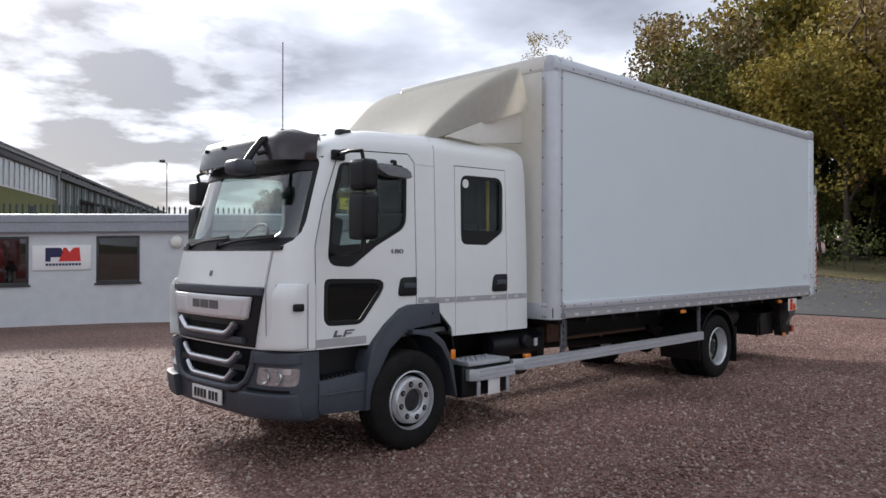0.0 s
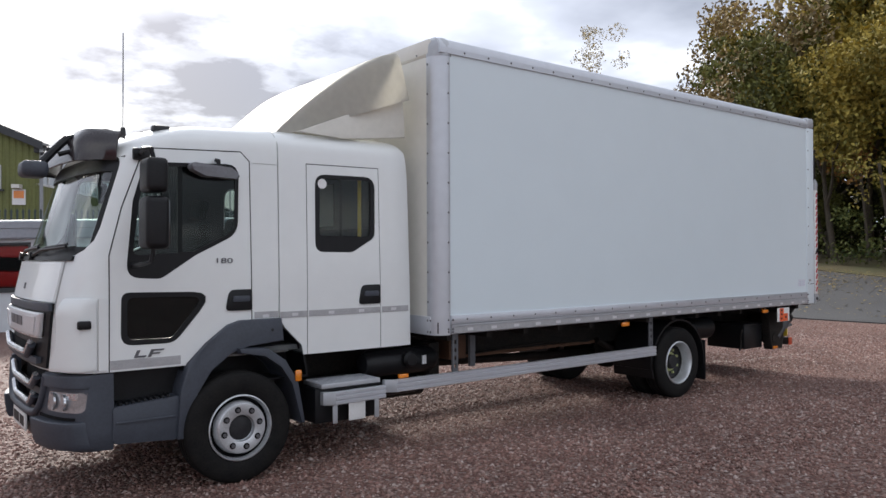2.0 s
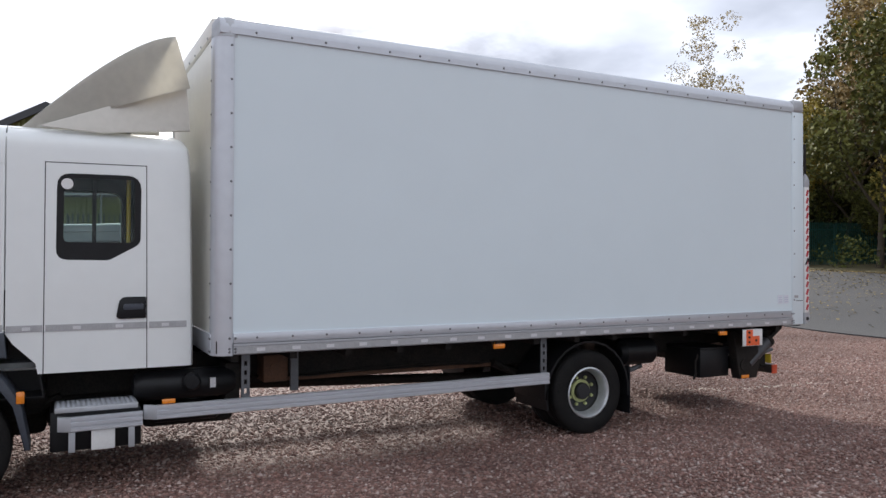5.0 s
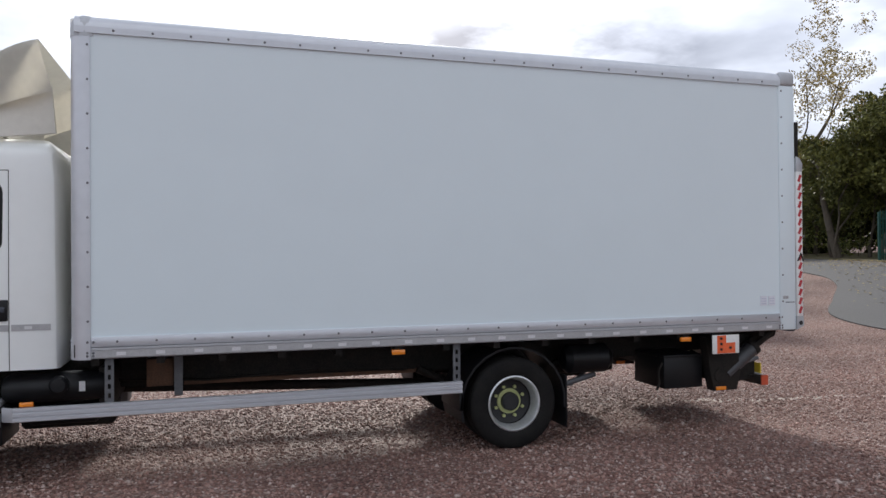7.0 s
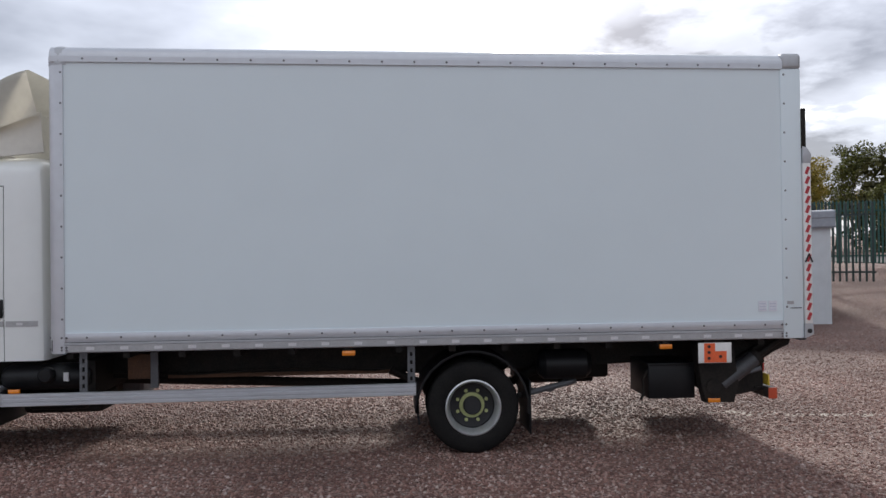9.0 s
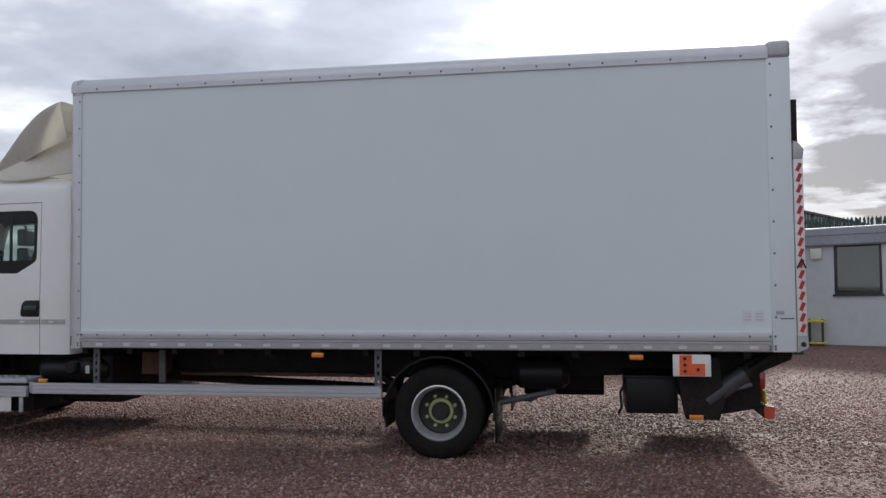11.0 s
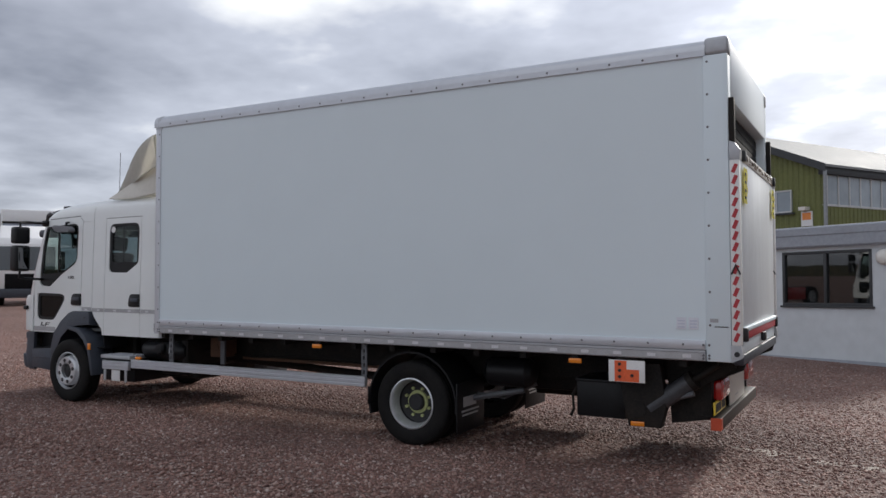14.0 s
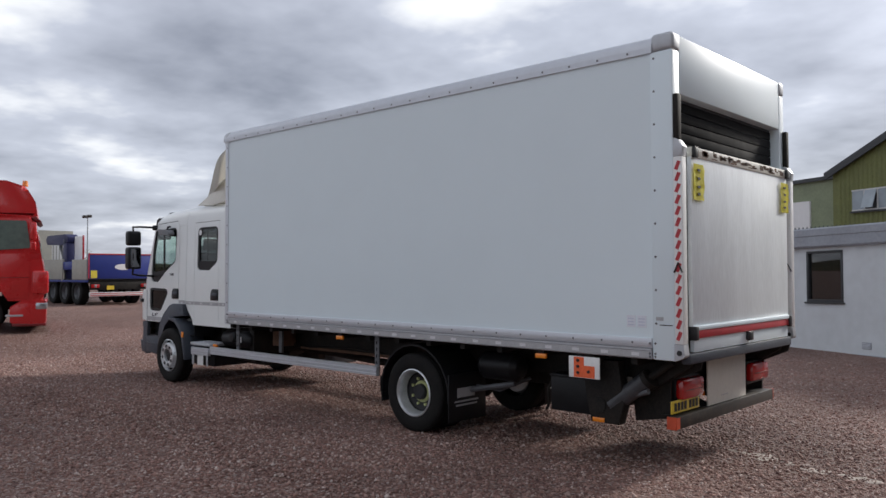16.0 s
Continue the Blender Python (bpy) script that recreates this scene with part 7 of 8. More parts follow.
# rear mudguards and flaps
def mudguard(y0, y1):
    out, inn = [], []
    for k in range(15):
        a = radians(196 - 14.5 * k)
        out.append((9.975 + 0.535 * math.cos(a), 0.462 + 0.535 * math.sin(a)))
        inn.append((9.975 + 0.515 * math.cos(a), 0.462 + 0.515 * math.sin(a)))
    return prism(out + inn[::-1], "y", y0, y1)


for y0, y1 in ((4.86, 5.44), (6.56, 7.14)):
    part("mudguard", mudguard(y0, y1), "black_plastic", lorry, "black curved rear mudguard", smooth=40)
    part("mudguard_foot", box(9.43, 9.47, y0, y1, 0.42, 0.60, 0.006), "black_plastic", lorry)
    fl = part("mud_flap", box(10.505, 10.52, y0 - 0.01, y1 + 0.01, 0.20, 0.70, 0.004), "black_plastic", lorry, "black rubber mud flap with faded print")
    for k, (a, b, h) in enumerate(((0.12, 0.40, 0.10), (0.08, 0.46, 0.018), (0.10, 0.44, 0.018))):
        z = (0.45, 0.40, 0.36)[k]
        part("print_bar", box(10.52, 10.5225, y0 + a, y0 + b, z, z + h), "tape", fl)
part("air_reservoir", lathe([(0.0, -0.28), (0.1, -0.26), (0.15, -0.2), (0.15, 0.2), (0.1, 0.26), (0.0, 0.28)], (10.92, 5.25, 0.80), "x", 24), "black_plastic", lorry, "black air reservoir behind the rear axle")
part("brake_line", pipe([(10.5, 5.3, 0.55), (10.8, 5.35, 0.52), (11.1, 5.5, 0.66)], 0.02, 6), "cyl_grey", lorry)
part("brace", pipe([(10.45, 5.2, 0.50), (11.05, 5.3, 0.62)], 0.03, 8), "cyl_grey", lorry)

# extra dark shapes under the cab, added to block light reaching the ground
sump = part("engine", box(3.75, 5.0, 5.55, 6.45, 0.40, 1.0, 0.06), "chassis", lorry, "added dark engine block that keeps light from under the cab")
part("sump", prism(rounded([(3.95, 0.42), (4.0, 0.27), (4.7, 0.27), (4.8, 0.42)], 0.04), "y", 5.75, 6.25, 0.03), "steel_dark", sump)
part("gearbox", prism(rounded([(5.0, 0.95), (5.0, 0.42), (5.5, 0.40), (6.3, 0.58), (6.3, 0.90)], 0.06), "y", 5.65, 6.35, 0.05), "chassis", lorry, "added dark gearbox block that keeps light from under the cab")
part("cross_member", box(6.34, 6.46, 5.1, 6.9, 0.62, 0.95, 0.01), "chassis", lorry)
part("silencer", box(5.15, 6.2, 6.45, 6.98, 0.38, 0.86, 0.06), "steel_dark", lorry)

# ------------------------------------------------ tail lift
lift = part("lift_box", box(11.70, 12.16, 5.02, 5.6, 0.47, 0.80, 0.012), "black_plastic", lorry, "black tail lift pump box")
part("box_lid", box(11.69, 12.17, 5.01, 5.61, 0.79, 0.815, 0.006), "black_plastic", lift)
part("box_hook", pipe([(11.70, 5.05, 0.74), (11.65, 5.05, 0.66), (11.66, 5.05, 0.52), (11.63, 5.05, 0.46)], 0.014, 6), "chassis", lift)
part("lift_beam", tube((12.30, 4.90, 0.60), (12.30, 7.10, 0.60), 0.075, 18), "chassis", lorry, "black cross tube of the tail lift")
for y0, s in ((4.93, 1), (6.96, 1)):
    y1 = y0 + 0.10
    part("lift_mount", prism([(12.12, 1.0), (12.5, 1.0), (12.55, 0.62), (12.50, 0.44), (12.22, 0.44), (12.18, 0.62)], "y", y0 - 0.02, y1, 0.008), "chassis", lorry, "black tail lift bracket")
    part("lift_lamp", box(12.24, 12.36, y0 - 0.032, y0 - 0.02, 0.445, 0.485, 0.004), "orange", lorry, "small amber reflector")
    part("lift_arm", prism([(12.28, 0.66), (12.36, 0.52), (13.10, 0.98), (13.16, 1.12), (13.08, 1.12)], "y", y0 + 0.12, y0 + 0.18, 0.006), "chassis", lorry, "black tail lift arm")
    ram = part("lift_ram", tube((12.40, y0 + 0.05, 0.60), (12.76, y0 + 0.05, 0.865), 0.078, 20), "ram_grey", lorry, "grey hydraulic ram of the tail lift")
    part("ram_rod", tube((12.76, y0 + 0.05, 0.865), (12.98, y0 + 0.05, 1.02), 0.030, 14), "chassis", ram)
    part("ram_collar", tube((12.735, y0 + 0.05, 0.847), (12.775, y0 + 0.05, 0.876), 0.086, 20), "chassis", ram)
    part("ram_valve", tube((12.66, y0 + 0.03, 0.72), (12.78, y0 + 0.0, 0.76), 0.022, 10), "cyl_grey", ram)
    part("lift_gusset", prism([(12.50, 1.04), (13.19, 1.06), (13.16, 0.96), (12.89, 0.84), (12.89, 0.52), (12.55, 0.46)], "y", y0 + 0.19, y0 + 0.21), "chassis", lorry)
hz = part("hazard_panel", box(12.09, 12.41, 4.752, 4.76, 0.845, 1.035, 0.003), "plate_white", lorry, "white and orange switch panel of the tail lift")
part("orange_field", prism([(12.145, 0.85), (12.36, 0.85), (12.36, 0.955), (12.25, 0.955), (12.25, 1.03), (12.145, 1.03)], "y", 4.749, 4.752), "orange_red", hz)
for x, z in ((12.19, 1.0), (12.19, 0.945), (12.19, 0.89), (12.30, 0.905)):
    part("switch", tube((x, 4.75, z), (x, 4.741, z), 0.014, 12), "ink", hz)
part("panel_bracket", box(12.15, 12.35, 4.76, 4.95, 0.98, 1.05), "chassis", hz)

# columns with red and white chevrons, folded platform
for y0, s in ((4.735, 1), (7.265, -1)):
    ya, yb = sorted((y0, y0 + s * 0.085))
    col = part("lift_column", box(13.125, 13.20, ya, yb, 1.20, 2.72, 0.006), "plate_white", lorry, "white lift column with red chevrons")
    ch = mesh_of("chevron", prism([(-0.028, -0.030), (0.0, -0.042), (0.028, 0.026), (0.0, 0.038)], "y", -0.0015, 0.0015), "red_tape")
    for k in range(16):
        z = 1.27 + 0.092 * k
        piece("chevron", ch, col, Matrix.Translation((13.165, ya - 0.0016 if s > 0 else yb + 0.0016, z)), Matrix())
    part("column_top", prism([(13.125, 2.72), (13.20, 2.72), (13.21, 2.80), (13.17, 2.86), (13.125, 2.88)], "y", ya, yb, 0.004), "alu_dull", col)
    part("column_foot", prism(rounded([(13.12, 1.20), (13.20, 1.20), (13.21, 1.10), (13.12, 1.06)], [0, 0, 0.03, 0]), "y", ya, yb), "alu_dull", col)
    part("pivot", tube((13.165, ya - 0.008, 1.13), (13.165, yb + 0.008, 1.13), 0.022, 14), "ink", col)
    part("folding_latch", pipe([(13.13, ya - 0.006, 1.78), (13.165, ya - 0.010, 1.86), (13.20, ya - 0.006, 1.78)], 0.008, 6), "ink", col)
    part("column_seal", box(13.122, 13.165, ya + 0.012, yb - 0.005, 2.86, 3.24, 0.006), "chassis", col, "black upper lift guide")
plat = part("lift_platform", box(13.15, 13.19, 4.93, 7.10, 1.32, 2.74, 0.006), "platform_white", lorry, "white folded tail lift platform, scuffed at its edge")
part("platform_edge", box(13.148, 13.20, 4.93, 7.10, 2.735, 2.82, 0.008), "cream", plat, "dirty bare upper edge of the platform")
rng = np.random.default_rng(8)
for k in range(70):
    y, w_, h_ = 4.98 + 2.0 * rng.uniform(), rng.uniform(0.02, 0.12), rng.uniform(0.004, 0.022)
    part("scuff", box(13.2, 13.2015, y, y + w_, 2.745 + 0.05 * rng.uniform(), 2.75 + 0.05 * rng.uniform() + h_), "rust", plat)
part("platform_lip", box(13.145, 13.215, 4.93, 7.10, 1.30, 1.34, 0.012), "panel_white", plat)
part("red_stripe", box(13.19, 13.205, 4.98, 7.06, 1.235, 1.30, 0.003), "red_tape", plat, "red reflective stripe")
part("lower_panel", box(13.15, 13.188, 4.95, 7.08, 1.12, 1.30, 0.006), "panel_white", plat)
part("buffer", box(13.188, 13.23, 6.0, 6.10, 1.15, 1.235, 0.015), "ink", plat)
for y in (4.965, 7.065):
    part("top_block", box(13.19, 13.225, y - 0.035, y + 0.035, 2.73, 2.82, 0.008), "ink", plat)
for y in (4.945, 7.085):
    part("end_buffer", box(13.14, 13.225, y - 0.03, y + 0.03, 1.22, 1.335, 0.012), "ink", plat)
part("platform_beam", box(13.12, 13.20, 4.85, 7.15, 1.03, 1.115, 0.012), "grey_plastic", plat, "dark beam under the platform")
for y in (4.935, 6.90):
    bm = bmesh.new()
    rows = []
    for j in range(8):
        z = 2.68 - 0.30 * j / 7
        rows.append([bm.verts.new((13.198 + 0.012 * noise.noise((k * 0.9, j * 0.8, y)) + 0.008, y + 0.20 * k / 6 + 0.012 * noise.noise((j * 0.7, k, y)), z)) for k in range(7)])
    for a, b in zip(rows, rows[1:]):
        for k in range(6):
            bm.faces.new((a[k], a[k + 1], b[k + 1], b[k]))
    bmesh.ops.solidify(bm, geom=bm.faces[:], thickness=0.006)
    fl = part("warning_flag", bm, "yellow_flag", lorry, "crumpled yellow warning flag on the platform", smooth=60)
    for z in (2.62, 2.55, 2.48, 2.42):
        part("print_bar", box(13.208, 13.2125, y + 0.07, y + 0.12, z, z + 0.02), "ink", fl)
# shutter slats above the platform
for k in range(5):
    z = 2.80 + 0.0875 * k
    part("shutter_slat", box(13.02, 13.035, YN + 0.15, YF - 0.15, z, z + 0.08, 0.005), "gap", lorry, "dark shutter slat")
part("shutter_bar", box(13.035, 13.06, YN + 0.15, YF - 0.15, 2.78, 2.84, 0.006), "alu_dull", lorry)

# rear lamps, plates and underrun bar
bar = part("underrun_bar", box(12.90, 12.985, 5.03, 7.20, 0.445, 0.55, 0.006), "steel_dark", lorry, "black steel rear underrun bar")
part("bar_top", box(12.80, 12.90, 5.10, 7.15, 0.535, 0.55), "chassis", bar)
for y in (5.022, 7.20):
    part("bar_end", box(12.90, 12.985, y, y + 0.012, 0.445, 0.55), "lamp_dull_red", bar, "dull orange reflective bar end")
part("bar_reflector", box(12.985, 12.988, 5.03, 5.09, 0.45, 0.545), "lamp_dull_red", bar)
for y in (5.75, 6.45):
    part("bar_bracket", prism([(12.55, 0.75), (12.95, 0.55), (12.90, 0.45), (12.5, 0.62)], "y", y, y + 0.05), "chassis", bar)
for y in (5.21, 6.74):
    tl = part("tail_lamp", box(12.86, 12.965, y, y + 0.42, 0.665, 0.85, 0.035), "red_lamp", lorry, "red tail lamp cluster", smooth=40)
    part("lamp_housing", box(12.76, 12.90, y - 0.01, y + 0.47, 0.63, 0.87, 0.02), "black_plastic", tl)
    part("lamp_divider", box(12.963, 12.968, y + 0.04, y + 0.38, 0.745, 0.753), "lorry_red_dark", tl)
    part("lamp_bracket", box(12.7, 12.8, y + 0.1, y + 0.3, 0.7, 1.0), "chassis", tl)
np_ = part("rear_number_plate", box(12.915, 12.93, 5.06, 5.58, 0.565, 0.675, 0.003), "plate_yellow", lorry, "yellow rear number plate")
for k in range(7):
    y = 5.10 + 0.062 * k + (0.03 if k > 3 else 0)
    part("bar", box(12.929, 12.934, y, y + 0.042, 0.585, 0.655), "ink", np_)
wp = part("white_plate", box(12.935, 12.95, 5.72, 6.58, 0.555, 0.98, 0.004), "cream", lorry, "plain white plate between the tail lamps")
part("print_bar", box(12.95, 12.952, 6.0, 6.16, 0.62, 0.628), "tape", wp)


# ---------------------------------------------------------------- vehicles across the yard
def frame_of(x, y, dx, dy):
    """Local x runs forward along (dx, dy), local y to its left."""
    d = Vector((dx, dy)).normalized()
    return Matrix(((d.x, -d.y, 0, x), (d.y, d.x, 0, y), (0, 0, 1, ground_z(x, y)), (0, 0, 0, 1)))


def simple_wheel(F, x, y, r, w, parent, rim="rim"):
    t = part("wheel", move(lathe(tyre_mesh(r, w, r * 0.58), (x, y, r), "y", 32), F), "rubber", parent, smooth=40)
    part("rim", move(lathe([(0.0, 0.05), (r * 0.25, 0.05), (r * 0.5, 0.02), (r * 0.6, -w * 0.42), (r * 0.6, w * 0.42), (r * 0.5, -0.02), (0.0, -0.05)], (x, y, r), "y", 24), F), rim, t, smooth=40)


def red_tractor():
    F = frame_of(-5.05, 6.22, 0.34, 0.94)
    th = thing("tractor_unit", F.translation, "red high-roof tractor unit with an amber roof beacon", "lorry")
    P = lambda name, bm, mat, parent=th, label="", smooth=40: part(name, move(bm, F), mat, parent, label, smooth)
    prof = rounded([(0.0, 0.85), (0.02, 1.55), (-0.16, 2.65), (-0.30, 3.0), (-2.2, 3.0), (-2.2, 0.95), (-1.95, 0.95), (-1.85, 1.15), (-0.95, 1.15), (-0.80, 0.85)], [0.08, 0.1, 0.1, 0.05, 0.02, 0.02, 0.1, 0.1, 0.1, 0.02])
    cab = P("cab_body", prism(prof, "y", 0.02, 2.48, 0.06), "lorry_red", th, "glossy red cab body")
    roof = rounded([(-0.14, 2.98), (-0.20, 3.40), (-0.42, 3.78), (-0.85, 3.92), (-2.15, 3.95), (-2.2, 2.98)], [0.05, 0.2, 0.25, 0.2, 0.1, 0])
    P("high_roof", prism(roof, "y", 0.08, 2.42, 0.12), "lorry_red", cab, "red high roof fairing")
    P("sun_visor", prism([(-0.06, 2.90), (-0.20, 3.02), (-0.30, 2.99), (-0.14, 2.86)], "y", 0.05, 2.45, 0.01), "lorry_red_dark", th)
    P("windscreen", prism([(-0.04, 1.95), (-0.20, 2.86), (-0.26, 2.86), (-0.10, 1.95)], "y", 0.15, 2.35), "glass_office", th)
    for y in (0.0, 2.49):
        P("side_window", prism(rounded([(-0.30, 2.20), (-0.40, 2.90), (-1.10, 2.90), (-1.10, 2.14)], 0.06), "y", y - 0.005, y + 0.012), "glass_yard", th, "greenish side window")
        P("door_seam", box(-1.2, -1.19, y - 0.003, y + 0.01, 1.0, 2.65), "lorry_red_dark", th)
    P("bumper", prism(rounded([(0.06, 0.25), (0.08, 0.85), (-0.45, 0.88), (-0.75, 0.70), (-0.75, 0.28)], [0.06, 0.04, 0.02, 0.05, 0.05]), "y", 0.0, 2.5, 0.05), "lorry_red", th, "red bumper with a grey lower edge")
    P("door_panel", prism(rounded([(-0.34, 0.92), (-0.30, 2.08), (-1.12, 2.04), (-1.12, 1.22), (-0.98, 1.16), (-0.84, 0.92)], 0.06), "y", -0.004, 0.03, 0.01), "lorry_red", th)
    P("side_crease", box(-1.14, -0.32, -0.012, 0.0, 1.44, 1.455, 0.003), "lorry_red_dark", th)
    P("bumper_lip", box(-0.7, 0.07, -0.005, 2.505, 0.20, 0.27, 0.02), "lorry_red_dark", th)
    P("head_lamp", box(-0.18, 0.10, -0.01, 0.35, 0.62, 0.80, 0.03), "lamp_glass", th)
    P("corner_fairing", box(-0.26, 0.12, -0.06, 0.12, 1.02, 1.62, 0.06), "lorry_red", th)
    P("grille", box(0.02, 0.05, 0.4, 2.1, 0.9, 1.5, 0.01), "gap", th)
    P("mirror", box(-0.32, -0.16, -0.30, -0.08, 2.40, 2.86, 0.05), "lorry_red", th, "red mirror housing")
    P("mirror_arm", housing(-0.31, -0.17, -0.28, -0.10, 2.14, 2.36, 0.04), "lorry_red", th)
    P("beacon", lathe([(0.0, 0.16), (0.06, 0.15), (0.075, 0.0), (0.0, 0.0)], (-0.45, 0.3, 3.80), "z", 16), "orange", th, "amber roof beacon")
    P("roof_bar", box(-0.95, -0.88, 0.2, 2.3, 3.88, 3.94, 0.01), "lorry_red_dark", th)
    P("step", box(-0.85, -0.45, -0.02, 0.2, 0.45, 0.50, 0.01), "alu_dull", th)
    P("chassis_rail", box(-6.0, -0.5, 0.85, 1.65, 0.6, 0.95, 0.02), "chassis", th)
    P("side_fairing", box(-4.6, -2.3, 0.0, 0.05, 0.35, 0.95, 0.02), "lorry_red", th)
    P("wind_fairing", box(-2.9, -2.2, 0.06, 0.10, 1.0, 3.7, 0.01), "lorry_red", th)
    for x in (-1.4, -5.2):
        for y in (0.18, 2.32):
            simple_wheel(F, x, y, 0.5, 0.32, th)


red_tractor()


def flat_trailer():
    F = frame_of(-14.6, 11.15, -1.0, -0.01)  # forward runs away from the rear end
    th = thing("flatbed_trailer", F.translation, "crane flatbed with grey drop sides and a blue tail board", "trailer")
    P = lambda name, bm, mat, parent=th, label="", smooth=40: part(name, move(bm, F), mat, parent, label, smooth)
    P("deck", box(0, 8.0, -2.5, 0.0, 0.92, 1.04, 0.01), "chassis", th)
    tb = P("tail_board", box(-0.06, 0.0, -2.52, 0.02, 1.05, 2.04, 0.01), "blue_panel", th, "plain blue tail board with a pale oval")
    P("board_rim", box(-0.075, -0.06, -2.52, 0.02, 2.0, 2.05), "red_tape", tb)
    P("board_rim", box(-0.075, -0.06, -0.02, 0.025, 1.06, 2.0), "red_tape", tb)
    bm = lathe([(0.0, -0.004), (0.16, -0.004), (0.16, 0.0)], (0, 0, 0), "x", 28)
    move(bm, Matrix.Translation((-0.064, -1.35, 1.52)) @ Matrix.Diagonal((1, 2.1, 0.75, 1)))
    P("oval_mark", bm, "sign_white", tb)
    P("small_mark", box(-0.066, -0.06, -2.4, -2.15, 1.14, 1.2), "sign_white", tb)
    P("drop_side", box(0.02, 1.45, 0.0, 0.05, 1.02, 1.82, 0.01), "board_grey", th, "grey drop side")
    P("drop_side", box(2.45, 7.9, 0.0, 0.05, 1.02, 1.84, 0.01), "board_grey", th)
    P("drop_side", box(0.02, 7.9, -2.55, -2.5, 1.02, 1.80, 0.01), "board_grey", th)
    P("side_post", box(2.40, 2.48, -0.02, 0.07, 0.95, 1.86, 0.01), "board_grey", th)
    P("notice", box(-0.068, -0.06, -0.32, -0.08, 1.08, 1.38), "sign_yellow", th)
    P("side_rave", box(0, 8.0, -0.01, 0.06, 0.92, 1.0, 0.01), "blue_panel", th)
    P("bumper_bar", box(-0.12, -0.04, -2.45, -0.02, 0.36, 0.52, 0.01), "plate_white", th, "white and red rear bar")
    for z in (0.38, 0.46):
        P("bar_stripe", box(-0.125, -0.12, -2.43, -0.04, z, z + 0.03), "red_tape", th)
    P("lamp_board", box(-0.08, -0.02, -2.45, -0.05, 0.62, 0.92, 0.01), "chassis", th)
    for y in (-2.4, -0.40):
        P("tail_lamp", box(-0.11, -0.08, y, y + 0.32, 0.70, 0.84, 0.01), "red_lamp", th)
        P("pale_lamp", box(-0.112, -0.08, y + 0.11, y + 0.2, 0.71, 0.83, 0.01), "lamp_glass", th)
    P("number_plate", box(-0.10, -0.08, -0.98, -0.7, 0.62, 0.78), "plate_yellow", th)
    cr = P("crane_column", box(2.5, 2.95, -0.55, -0.15, 1.02, 2.75, 0.05), "navy", th, "folded dark blue loading crane")
    P("crane_arm", prism(rounded([(2.45, 2.55), (3.0, 2.45), (4.6, 2.5), (4.8, 2.7), (4.6, 2.88), (2.7, 2.9), (2.4, 2.78)], 0.06), "y", -0.6, -0.15, 0.03), "navy", cr)
    P("crane_foot", box(1.45, 2.45, -0.3, 0.03, 1.42, 1.74, 0.03), "blue_panel", cr)
    P("crane_ram", tube((2.9, -0.3, 1.5), (3.6, -0.3, 2.5), 0.06, 12), "cyl_grey", cr)
    P("white_panel", box(1.55, 2.35, -0.45, -0.40, 1.75, 2.8, 0.02), "sign_white", th)
    P("panel_edge", box(1.50, 1.55, -0.46, -0.39, 1.75, 2.82, 0.01), "red_tape", th)
    P("white_panel", box(5.6, 7.4, -1.4, -1.35, 1.1, 2.75, 0.02), "sign_white", th)
    for k in range(5):
        P("panel_rib", box(5.75 + 0.35 * k, 5.79 + 0.35 * k, -1.35, -1.33, 1.1, 2.74), "board_grey", th)
    P("headboard", box(7.9, 8.0, -2.5, 0.0, 1.02, 3.3), "board_grey", th)
    P("tractor_cab", box(8.6, 10.7, -2.5, 0.0, 0.8, 3.3, 0.12), "cyl_grey", th)
    for x in (1.2, 2.45, 3.7):
        for y in (-2.3, -0.2):
            simple_wheel(F, x, y, 0.52, 0.35, th, "cyl_grey")
        P("wing", box(x - 0.5, x + 0.5, -0.36, -0.02, 0.88, 0.92), "chassis", th)
    for y in (-2.3, -0.2):
        simple_wheel(F, 9.6, y, 0.5, 0.32, th)


flat_trailer()


